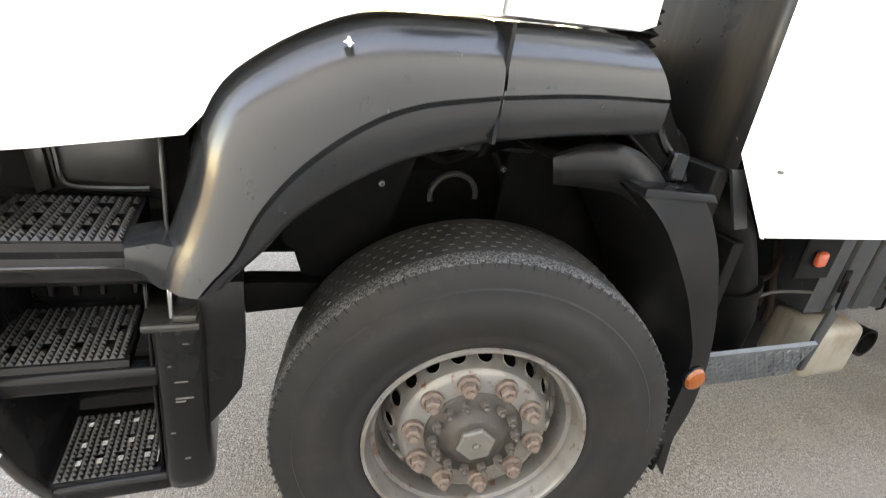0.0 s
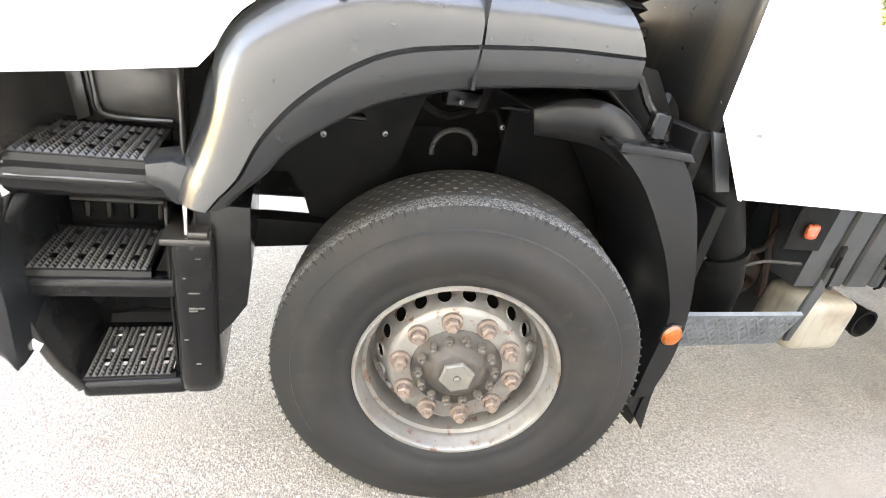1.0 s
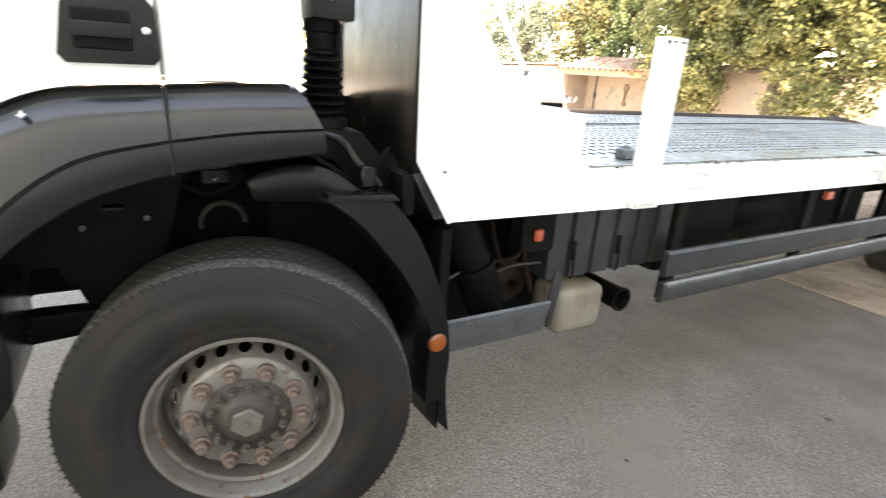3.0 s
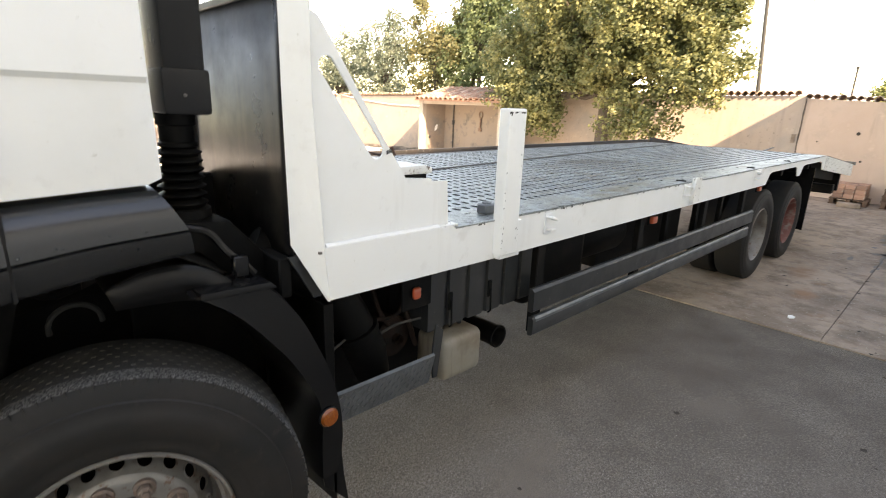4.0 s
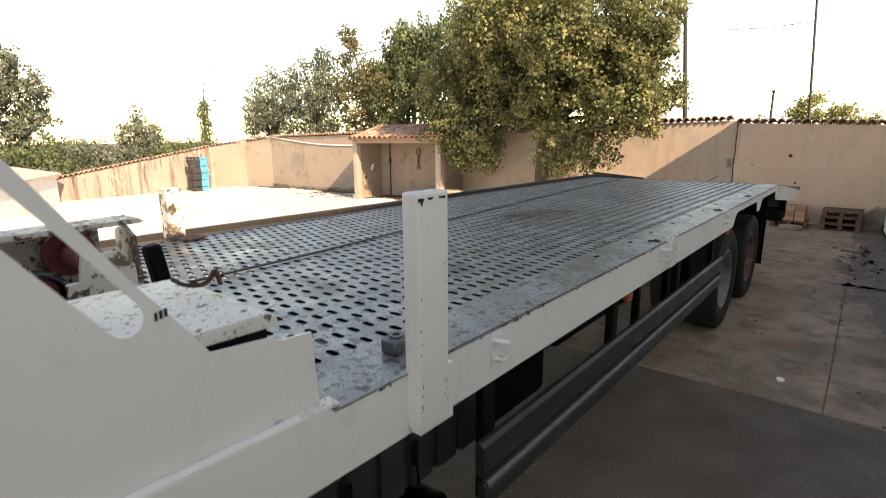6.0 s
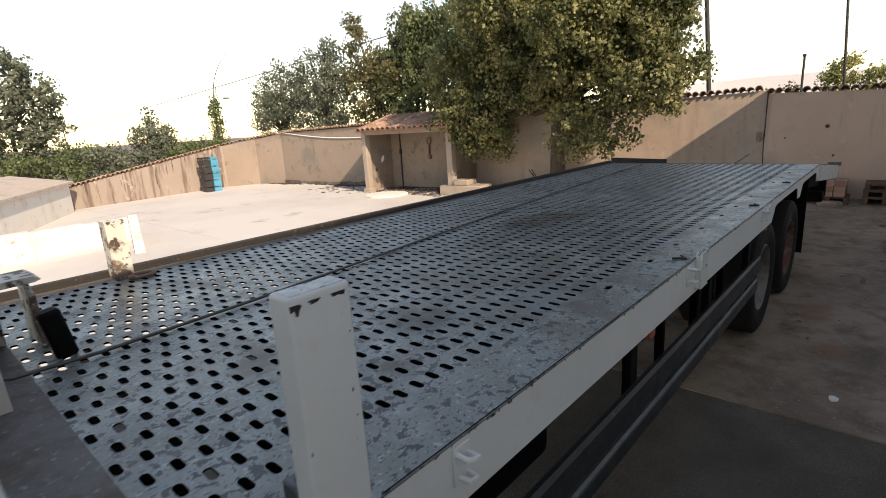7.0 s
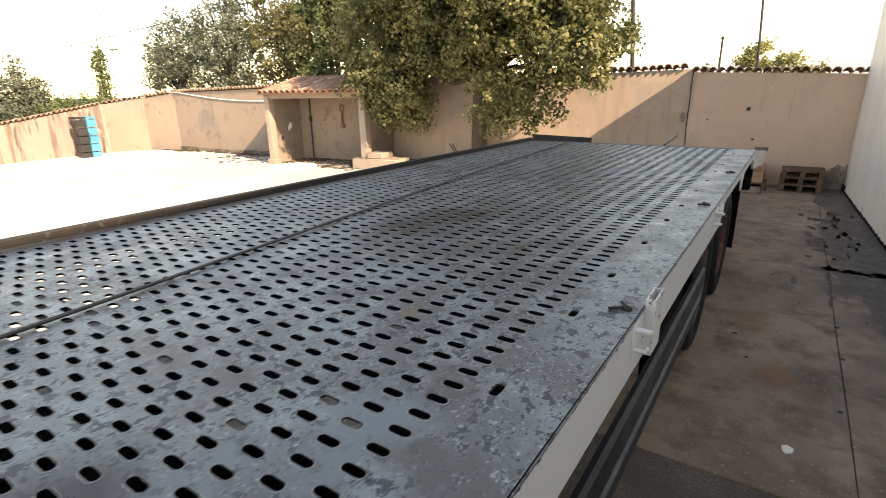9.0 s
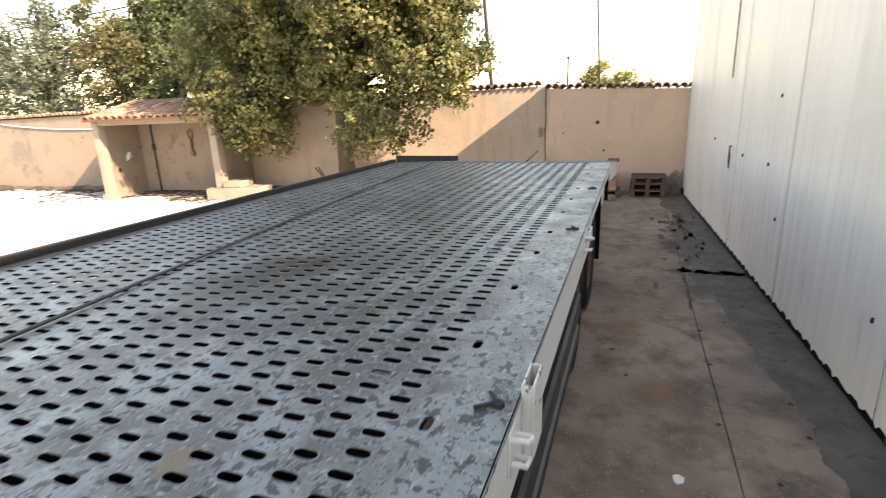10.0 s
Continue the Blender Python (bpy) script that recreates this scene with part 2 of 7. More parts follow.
M_RAIL = mat("dark_rail_steel", (0.020, 0.018, 0.017), 0.7, layers=[("noise", 9, 0.45, 0.65, (0.030, 0.023, 0.019)), ("noise", 40, 0.62, 0.68, (0.08, 0.075, 0.07))], bump=("noise", 60, 0.25, 0.002))
M_GALV = mat("galvanised_plate", (0.15, 0.162, 0.17), 0.45, 0.5, layers=[("noise", 12, 0.45, 0.7, (0.10, 0.108, 0.113))], rough_var=0.1)
M_AMBER = mat("amber_lens", (0.345, 0.0863, 0.009), 0.3, layers=[("cells", 160, 0.2, 0.6, (0.255, 0.0525, 0.0075))], coat=0.3)
M_BARE = mat("scraped_pale_steel", (0.50, 0.54, 0.56), 0.45, 0.2, layers=[("noise", 30, 0.45, 0.6, (0.66, 0.67, 0.66)), ("noise", 70, 0.6, 0.64, (0.06, 0.06, 0.06))])
M_INDICATOR = mat("orange_indicator_lens", (0.46, 0.085, 0.03), 0.3, coat=0.3)
M_REDLENS = mat("orange_red_lens", (0.5, 0.085, 0.04), 0.35, coat=0.4)
M_TANK = mat("cream_plastic_tank", (0.235, 0.212, 0.175), 0.5, layers=[("noise", 7, 0.45, 0.70, (0.20, 0.168, 0.125)), ("streak", 30, 0.55, 0.75, (0.15, 0.12, 0.09)), ("noise", 3, 0.52, 0.66, (0.155, 0.115, 0.08))])
M_CABLE = mat("winch_cable_steel", (0.10, 0.095, 0.09), 0.5, 0.6, bump=("fine", 300, 0.4, 0.002))
M_CHROME = mat("lock_metal", (0.6, 0.6, 0.6), 0.25, 1.0)
# the last, broad dark patch is stain and truck-side shade in one
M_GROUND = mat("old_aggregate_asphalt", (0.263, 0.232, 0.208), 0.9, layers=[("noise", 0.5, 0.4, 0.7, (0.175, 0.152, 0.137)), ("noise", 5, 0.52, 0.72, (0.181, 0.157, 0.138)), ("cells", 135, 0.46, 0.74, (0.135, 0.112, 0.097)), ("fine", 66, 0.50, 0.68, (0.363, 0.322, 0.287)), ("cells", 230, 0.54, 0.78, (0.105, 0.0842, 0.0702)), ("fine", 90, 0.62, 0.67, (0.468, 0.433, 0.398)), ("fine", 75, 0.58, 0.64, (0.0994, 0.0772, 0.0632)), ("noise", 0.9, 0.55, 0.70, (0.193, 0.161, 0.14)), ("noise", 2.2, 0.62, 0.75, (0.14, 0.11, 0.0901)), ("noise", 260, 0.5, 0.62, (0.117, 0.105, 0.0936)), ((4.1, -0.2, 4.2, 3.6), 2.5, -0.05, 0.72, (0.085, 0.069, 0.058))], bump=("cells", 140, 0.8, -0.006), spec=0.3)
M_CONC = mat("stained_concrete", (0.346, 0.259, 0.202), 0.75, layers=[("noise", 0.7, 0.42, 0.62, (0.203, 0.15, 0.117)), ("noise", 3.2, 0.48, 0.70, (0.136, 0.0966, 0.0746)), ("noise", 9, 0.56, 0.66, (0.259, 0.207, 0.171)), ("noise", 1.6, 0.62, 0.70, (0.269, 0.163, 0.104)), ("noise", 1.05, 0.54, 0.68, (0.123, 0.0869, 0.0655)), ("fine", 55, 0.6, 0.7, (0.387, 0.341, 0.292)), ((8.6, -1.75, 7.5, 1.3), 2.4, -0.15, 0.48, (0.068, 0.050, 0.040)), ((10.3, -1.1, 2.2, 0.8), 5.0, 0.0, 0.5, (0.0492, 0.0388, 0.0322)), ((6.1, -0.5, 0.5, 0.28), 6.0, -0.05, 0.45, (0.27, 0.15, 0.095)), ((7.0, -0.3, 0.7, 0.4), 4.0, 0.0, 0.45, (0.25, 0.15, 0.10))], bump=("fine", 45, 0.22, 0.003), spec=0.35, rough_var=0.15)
M_STUCCO_OLD = mat("streaked_ochre_stucco", (0.33, 0.272, 0.235), 0.9, layers=[("noise", 0.6, 0.42, 0.7, (0.385, 0.33, 0.29)), ("streak", 2.6, 0.50, 0.60, (0.19, 0.14, 0.115)), ("streak", 7, 0.57, 0.66, (0.11, 0.085, 0.07)), ("noise", 2.4, 0.60, 0.72, (0.52, 0.46, 0.40))], bump=("fine", 36, 0.5, 0.006), spec=0.2)
# base lifted above the slabs' own tone to carry strong sunlight
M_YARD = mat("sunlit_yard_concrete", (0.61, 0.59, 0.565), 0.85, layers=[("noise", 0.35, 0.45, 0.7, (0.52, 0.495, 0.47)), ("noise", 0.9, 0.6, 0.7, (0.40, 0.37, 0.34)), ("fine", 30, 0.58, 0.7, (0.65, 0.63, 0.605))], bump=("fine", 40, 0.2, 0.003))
M_STUCCO = mat("ochre_stucco", (0.64, 0.475, 0.385), 0.9, layers=[("noise", 0.6, 0.42, 0.7, (0.57, 0.405, 0.32)), ("streak", 3.5, 0.58, 0.80, (0.39, 0.29, 0.23)), ("streak", 1.3, 0.6, 0.72, (0.43, 0.33, 0.27)), ("noise", 1.1, 0.55, 0.72, (0.48, 0.365, 0.295)), ("noise", 2.4, 0.6, 0.75, (0.70, 0.53, 0.42)), ("fine", 40, 0.6, 0.72, (0.57, 0.44, 0.34))], bump=("fine", 36, 0.5, 0.006), spec=0.2)
M_STUCCO_GREY = mat("weathered_ochre_stucco", (0.50, 0.395, 0.325), 0.9, layers=[("noise", 0.6, 0.42, 0.7, (0.44, 0.335, 0.27)), ("streak", 3.5, 0.56, 0.78, (0.34, 0.27, 0.225)), ("noise", 0.9, 0.52, 0.68, (0.37, 0.32, 0.28)), ("noise", 2.4, 0.6, 0.75, (0.55, 0.44, 0.36)), ("noise", 14, 0.62, 0.68, (0.30, 0.24, 0.2)), ("fine", 40, 0.6, 0.72, (0.46, 0.37, 0.31))], bump=("fine", 36, 0.5, 0.006), spec=0.2)
# grey mould, plus a darker base that carries the wall's soft shade
M_STUCCO_DIM_MOULD = mat("shaded_mouldy_stucco", (0.32, 0.255, 0.21), 0.9, layers=[("noise", 0.6, 0.42, 0.7, (0.28, 0.222, 0.182)), ("streak", 3.5, 0.58, 0.78, (0.22, 0.18, 0.155)), ("noise", 0.8, 0.54, 0.66, (0.225, 0.20, 0.178)), ("noise", 2.6, 0.58, 0.70, (0.185, 0.165, 0.148)), ("noise", 5, 0.66, 0.72, (0.42, 0.36, 0.31)), ("fine", 40, 0.6, 0.72, (0.34, 0.275, 0.23))], bump=("fine", 36, 0.5, 0.006), spec=0.2)
M_MOULD = mat("grey_wall_mould", (0.24, 0.195, 0.165), 0.95, layers=[("noise", 5, 0.45, 0.65, (0.40, 0.31, 0.25)), ("noise", 16, 0.52, 0.66, (0.15, 0.13, 0.115))], bump=("fine", 36, 0.5, 0.006))
M_PALETILE = mat("bleached_roof_tile", (0.52, 0.45, 0.395), 0.85, layers=[("noise", 9, 0.45, 0.7, (0.42, 0.35, 0.30)), ("noise", 2, 0.55, 0.7, (0.33, 0.28, 0.25))], bump=("fine", 60, 0.3, 0.003))
M_REDTILE = mat("red_roof_tile", (0.37, 0.20, 0.14), 0.85, layers=[("noise", 9, 0.45, 0.7, (0.26, 0.14, 0.10)), ("noise", 18, 0.54, 0.64, (0.46, 0.34, 0.27))], bump=("fine", 60, 0.3, 0.003), vary=0.3)
M_TILE = mat("terracotta_tile", (0.40, 0.27, 0.20), 0.85, layers=[("noise", 9, 0.45, 0.7, (0.27, 0.155, 0.115)), ("noise", 14, 0.54, 0.64, (0.52, 0.42, 0.34))], bump=("fine", 60, 0.3, 0.003), vary=0.3)
M_CORR = mat("white_corrugated_sheet", (0.82, 0.80, 0.78), 0.5, layers=[("noise", 0.6, 0.45, 0.75, (0.70, 0.68, 0.66)), ("streak", 5, 0.62, 0.8, (0.58, 0.56, 0.53)), ("noise", 26, 0.72, 0.76, (0.3, 0.2, 0.14))], bump=("noise", 8, 0.05, 0.004), vary=0.03)
M_WOOD = mat("weathered_pallet_wood", (0.125, 0.068, 0.044), 0.85, layers=[("ring", 40, 0.4, 0.7, (0.10, 0.06, 0.042)), ("noise", 6, 0.5, 0.8, (0.15, 0.10, 0.072))], bump=("ring", 60, 0.3, 0.003), vary=0.25)
M_BARK = mat("grey_brown_bark", (0.085, 0.066, 0.05), 0.95, layers=[("streak", 20, 0.4, 0.7, (0.07, 0.055, 0.045))], bump=("streak", 30, 0.8, 0.02))
M_BLUE = mat("blue_crate_plastic", (0.04, 0.28, 0.42), 0.45, vary=0.15)
M_CRATEBLACK = mat("black_crate_plastic", (0.03, 0.03, 0.032), 0.5)
M_LIMEWASH = mat("limewashed_wall", (0.76, 0.74, 0.70), 0.9, layers=[("noise", 1.5, 0.5, 0.75, (0.62, 0.57, 0.50)), ("noise", 5, 0.62, 0.70, (0.40, 0.28, 0.2))], bump=("noise", 20, 0.3, 0.006))
M_POLE = mat("dark_weathered_pole", (0.03, 0.028, 0.026), 0.8)
M_PAPER = mat("white_paper", (0.8, 0.8, 0.78), 0.8)
# pale base colour has the distance haze painted in
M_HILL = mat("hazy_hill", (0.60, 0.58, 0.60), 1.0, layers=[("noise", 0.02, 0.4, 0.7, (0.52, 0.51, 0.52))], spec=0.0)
M_DARKDIRT = mat("black_leaf_litter", (0.05, 0.042, 0.035), 0.95, layers=[("fine", 30, 0.5, 0.7, (0.11, 0.085, 0.06))], bump=("fine", 30, 0.6, 0.01))
M_LITTER = mat("brown_leaf_litter", (0.12, 0.085, 0.062), 0.95, layers=[("noise", 3, 0.45, 0.7, (0.07, 0.052, 0.04))])
M_LEAF = leaf_mat("yellow_green_leaves", (0.045, 0.066, 0.027), (0.19, 0.195, 0.082), (0.47, 0.43, 0.195))
M_LEAF5 = leaf_mat("pale_yellow_leaves", (0.12, 0.14, 0.05), (0.26, 0.27, 0.10), (0.42, 0.40, 0.17))
M_LEAF2 = leaf_mat("dark_green_leaves", (0.07, 0.105, 0.05), (0.15, 0.195, 0.09), (0.26, 0.295, 0.15))
M_LEAF3 = leaf_mat("grey_green_needles", (0.09, 0.115, 0.082), (0.175, 0.205, 0.148), (0.285, 0.31, 0.24))
M_LEAF4 = leaf_mat("dry_olive_leaves", (0.08, 0.092, 0.04), (0.175, 0.165, 0.077), (0.31, 0.265, 0.135))


# ---- builders ----
def smooth(me, angle=40):
    for p in me.polygons:
        p.use_smooth = True
    me.set_sharp_from_angle(angle=radians(angle))


def part(name, bm, material, parent=None, label="", loc=None, shade=True):
    me = bpy.data.meshes.new(name)
    bmesh.ops.recalc_face_normals(bm, faces=bm.faces)
    bm.to_mesh(me)
    bm.free()
    if shade:
        smooth(me)
    me.materials.append(material)
    ob = new(name, me)
    if parent is not None:
        ob.parent = parent
    if loc is not None:
        ob.location = loc
    if label:
        tagged(ob, label)
    return ob


def share(name, me, parent, m):
    ob = new(name, me)
    ob.parent = parent
    ob.matrix_basis = m
    return ob


def thing(name, loc, label, category, group="", kind="", rz=0.0):
    ob = new(name)
    ob.empty_display_size = 0.1
    ob.location = loc
    ob.rotation_euler = (0, 0, radians(rz))
    return tagged(ob, label, category, group, kind)


def box(bm, x0, x1, y0, y1, z0, z1, bev=0.0, m=None, seg=1):
    vs = [bm.verts.new((x, y, z)) for x in (x0, x1) for y in (y0, y1) for z in (z0, z1)]
    fs = [bm.faces.new([vs[i] for i in f]) for f in ((0, 1, 3, 2), (4, 6, 7, 5), (0, 4, 5, 1), (2, 3, 7, 6), (0, 2, 6, 4), (1, 5, 7, 3))]
    if m is not None:
        bmesh.ops.transform(bm, matrix=m, verts=vs)
    if bev:
        es = list({e for f in fs for e in f.edges})
        bmesh.ops.recalc_face_normals(bm, faces=fs)
        bmesh.ops.bevel(bm, geom=es, offset=bev, segments=seg, affect="EDGES", profile=0.6)
    return vs


def prism(bm, pts, y0, y1, axis="y", bev=0.0):
    """Extrude an outline: (x, z) along y, (x, y) along z, or (y, z) along x."""
    def v(p, s):
        return {"y": (p[0], s, p[1]), "z": (p[0], p[1], s), "x": (s, p[0], p[1])}[axis]
    a = [bm.verts.new(v(p, y0)) for p in pts]
    b = [bm.verts.new(v(p, y1)) for p in pts]
    fs = [bm.faces.new(a), bm.faces.new(b[::-1])]
    n = len(pts)
    for i in range(n):
        fs.append(bm.faces.new((a[i], b[i], b[(i + 1) % n], a[(i + 1) % n])))
    if bev:
        bmesh.ops.recalc_face_normals(bm, faces=fs)
        es = list({e for f in fs[:2] for e in f.edges})
        bmesh.ops.bevel(bm, geom=es, offset=bev, segments=2, affect="EDGES", profile=0.6)
    return a + b


def lathe(bm, prof, n=48, axis="y", centre=(0, 0, 0), start=0.0):
    """Turn (radius, along) points round the axis."""
    rings = []
    for r, s in prof:
        ring = []
        for k in range(n):
            a = start + 2 * math.pi * k / n
            p = {"y": (r * math.cos(a), s, r * math.sin(a)), "z": (r * math.cos(a), r * math.sin(a), s), "x": (s, r * math.cos(a), r * math.sin(a))}[axis]
            ring.append(bm.verts.new((p[0] + centre[0], p[1] + centre[1], p[2] + centre[2])))
        rings.append(ring)
    for a, b in zip(rings, rings[1:]):
        for k in range(n):
            bm.faces.new((a[k], a[(k + 1) % n], b[(k + 1) % n], b[k]))
    return rings


def caps(bm, rings):
    bm.faces.new(rings[0])
    bm.faces.new(rings[-1])


def tube(bm, pts, r, n=10, cap=True):
    """A round tube along points; r may be one radius or one for each point."""
    pts = [Vector(p) for p in pts]
    rs = r if isinstance(r, (list, tuple)) else [r] * len(pts)
    rings = []
    up = Vector((0.13, 0.21, 0.97))
    for i, p in enumerate(pts):
        d = (pts[min(i + 1, len(pts) - 1)] - pts[max(i - 1, 0)]).normalized()
        u = d.cross(up)
        if u.length < 0.05:
            u = d.cross(Vector((1, 0.1, 0)))
        u.normalize()
        w = d.cross(u).normalized()
        rings.append([bm.verts.new(p + rs[i] * (math.cos(2 * math.pi * k / n) * u + math.sin(2 * math.pi * k / n) * w)) for k in range(n)])
    for a, b in zip(rings, rings[1:]):
        for k in range(n):
            bm.faces.new((a[k], a[(k + 1) % n], b[(k + 1) % n], b[k]))
    if cap:
        caps(bm, rings)


def loft(bm, curves, close=False):
    """Skin between curves with equal numbers of points."""
    rows = [[bm.verts.new(p) for p in c] for c in curves]
    for a, b in zip(rows, rows[1:]):
        for k in range(len(a) - 1):
            bm.faces.new((a[k], a[k + 1], b[k + 1], b[k]))
    return rows


def column(bm, sections, n=5):
    """A moulded upright through rounded rectangles (z, x0, x1, y0, y1, radius), closed at both ends."""
    rows = []
    for z, x0, x1, y0, y1, r in sections:
        row = []
        for cx, cy, a0 in ((x1 - r, y1 - r, 0), (x0 + r, y1 - r, 90), (x0 + r, y0 + r, 180), (x1 - r, y0 + r, 270)):
            for k in range(n + 1):
                a = radians(a0 + 90 * k / n)
                row.append(bm.verts.new((cx + r * math.cos(a), cy + r * math.sin(a), z)))
        rows.append(row)
    m = len(rows[0])
    for p, q in zip(rows, rows[1:]):
        for k in range(m):
            bm.faces.new((p[k], p[(k + 1) % m], q[(k + 1) % m], q[k]))
    bm.faces.new(rows[0][::-1])
    bm.faces.new(rows[-1])


def spline(pts, n):
    """n points along a smooth curve through pts."""
    P = np.array(pts, float)
    q = np.vstack([2 * P[0] - P[1], P, 2 * P[-1] - P[-2]])
    seg = np.linalg.norm(np.diff(P, axis=0), axis=1)
    s = np.concatenate([[0], np.cumsum(seg)])
    out = []
    for t in np.linspace(0, s[-1], n):
        i = min(int(np.searchsorted(s, t, side="right")) - 1, len(P) - 2)
        u = (t - s[i]) / seg[i]
        a, b, c, e = q[i], q[i + 1], q[i + 2], q[i + 3]
        out.append(0.5 * (2 * b + (c - a) * u + (2 * a - 5 * b + 4 * c - e) * u * u + (3 * b - a - 3 * c + e) * u ** 3))
    return out


def B():
    return bmesh.new()


def solid(ob, t, offset=-1.0):
    m = ob.modifiers.new("thickness", "SOLIDIFY")
    m.thickness = t
    m.offset = offset
    return ob


# ---- ground ----
bm = B()
S = 600.0
vs = [bm.verts.new((x, y, 0)) for x, y in ((-S, -S), (S, -S), (S, S), (-S, S))]
bm.faces.new(vs)
ground = tagged(part("ground", bm, M_GROUND), "old grey asphalt with exposed aggregate, stains and the truck's shade in its colour", "ground", kind="structure")

pavement = tagged(thing("pavement", (0, 0, 0), "stained concrete slabs beside the truck with dark joints", "pavement"), kind="structure")


def slab(x0, x1, y0, y1, material, parent, h=0.012):
    b = B()
    n = max(1, int((x1 - x0) / 0.8))
    g = 0.004
    random.seed(int(x0 * 31 + y0 * 17) & 0xffff)
    edge = []
    for i in range(n + 1):
        edge.append((x0 + g + (x1 - x0 - 2 * g) * i / n, y0 + g + random.uniform(-0.004, 0.004)))
    m = max(1, int((y1 - y0) / 0.8))
    for i in range(1, m):
        edge.append((x1 - g + random.uniform(-0.004, 0.004), y0 + g + (y1 - y0 - 2 * g) * i / m))
    for i in range(n + 1):
        edge.append((x1 - g - (x1 - x0 - 2 * g) * i / n, y1 - g + random.uniform(-0.004, 0.004)))
    for i in range(1, m):
        edge.append((x0 + g + random.uniform(-0.004, 0.004), y1 - g - (y1 - y0 - 2 * g) * i / m))
    prism(b, edge, -0.02, h, axis="z")
    return part("slab", b, material, parent, shade=False)


XJ, YJ, XJ2 = 4.78, -0.90, 8.85
for x0, x1 in ((XJ, XJ2), (XJ2, 14.5)):
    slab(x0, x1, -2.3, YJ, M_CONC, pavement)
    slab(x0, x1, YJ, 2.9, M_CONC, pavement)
yard = tagged(thing("yard_pavement", (0, 0, 0), "pale sunlit concrete slabs of the open yard", "pavement"), kind="structure")
for x0, x1 in ((-6.0, 0.5), (0.5, 5.6), (5.6, 10.6), (10.6, 14.45)):
    for y0, y1 in ((2.9, 7.5), (7.5, 12.3), (12.3, 17.4), (17.4, 21.95)):
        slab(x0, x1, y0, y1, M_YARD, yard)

# ---- boundary walls ----
TILE = B()
n = 8
a0 = [(0.072 * math.cos(math.pi * k / n), 0.072 * math.sin(math.pi * k / n)) for k in range(n + 1)]
a1 = [(0.059 * math.cos(math.pi * k / n), 0.059 * math.sin(math.pi * k / n)) for k in range(n + 1)]
ra = [TILE.verts.new((p[0] * 1.06, -0.22, p[1] * 1.06)) for p in a0]
rb = [TILE.verts.new((p[0] * 0.94, 0.22, p[1] * 0.94)) for p in a0]
rc = [TILE.verts.new((p[0] * 1.06, -0.22, p[1] * 1.06)) for p in a1]
rd = [TILE.verts.new((p[0] * 0.94, 0.22, p[1] * 0.94)) for p in a1]
for k in range(n):
    TILE.faces.new((ra[k], ra[k + 1], rb[k + 1], rb[k]))
    TILE.faces.new((rc[k], rd[k], rd[k + 1], rc[k + 1]))
    TILE.faces.new((ra[k], rc[k], rc[k + 1], ra[k + 1]))
tile_me = bpy.data.meshes.new("tile")
TILE.to_mesh(tile_me)
TILE.free()
smooth(tile_me, 50)
tile_me.materials.append(M_TILE)
red_tile_me = tile_me.copy()
red_tile_me.materials.clear()
red_tile_me.materials.append(M_REDTILE)


def wall(name, p, q, h0, h1, label, tiles=True, mate=None, thick=0.25, step=0.158):
    """A wall from p to q with its face on the left-hand side of the way, falling from h0 to h1, with a tile coping."""
    p, q = Vector((*p, 0)), Vector((*q, 0))
    d = (q - p).normalized()
    nrm = Vector((-d.y, d.x, 0))
    L = (q - p).length
    b = B()
    k = max(2, int(L / 0.5))
    random.seed(len(name))
    rows = []
    for z in (0.0, 0.35, 0.9, 1.0):
        rows.append([])
        for i in range(k + 1):
            t = i / k
            h = h0 + (h1 - h0) * t
            zz = z * h
            off = random.uniform(-0.006, 0.006)
            c = p + d * (L * t) - nrm * off
            rows[-1].append(b.verts.new((c.x, c.y, zz)))
    for r0, r1 in zip(rows, rows[1:]):
        for i in range(k):
            b.faces.new((r0[i], r0[i + 1], r1[i + 1], r1[i]))
    back = [b.verts.new((v.co.x + nrm.x * thick, v.co.y + nrm.y * thick, z)) for v, z in ((rows[0][0], 0), (rows[0][-1], 0))]
    top = [b.verts.new((v.co.x + nrm.x * thick, v.co.y + nrm.y * thick, v.co.z)) for v in (rows[-1][0], rows[-1][-1])]
    b.faces.new((back[0], back[1], top[1], top[0]))
    b.faces.new((rows[-1][0], *rows[-1][1:], top[1], top[0]))
    b.faces.new([r[0] for r in rows] + [top[0], back[0]])
    b.faces.new([r[-1] for r in rows] + [top[1], back[1]])
    w = tagged(part(name, b, mate or M_STUCCO), label, "wall", kind="structure")
    if tiles:
        ang = math.atan2(d.y, d.x)
        random.seed(3)
        for i in range(int(L / step)):
            t = (i + 0.5) * step
            c = p + d * t + nrm * (thick * 0.5)
            z = h0 + (h1 - h0) * t / L
            share("tile", tile_me, w, Matrix.Translation((c.x, c.y, z + 0.015 + random.uniform(-0.006, 0.006))) @ Euler((radians(random.uniform(-10, -5)), 0, ang + random.uniform(-0.05, 0.05))).to_matrix().to_4x4())
    return w


W_A, W_B, W_C, W_D, W_E = (14.5, -1.9), (14.5, 1.6), (12.55, 18.9), (11.0, 20.1), (4.6, 19.2)


def wall_x(y):
    """Face of the yard wall at y."""
    return W_B[0] + (W_C[0] - W_B[0]) * (y - W_B[1]) / (W_C[1] - W_B[1])



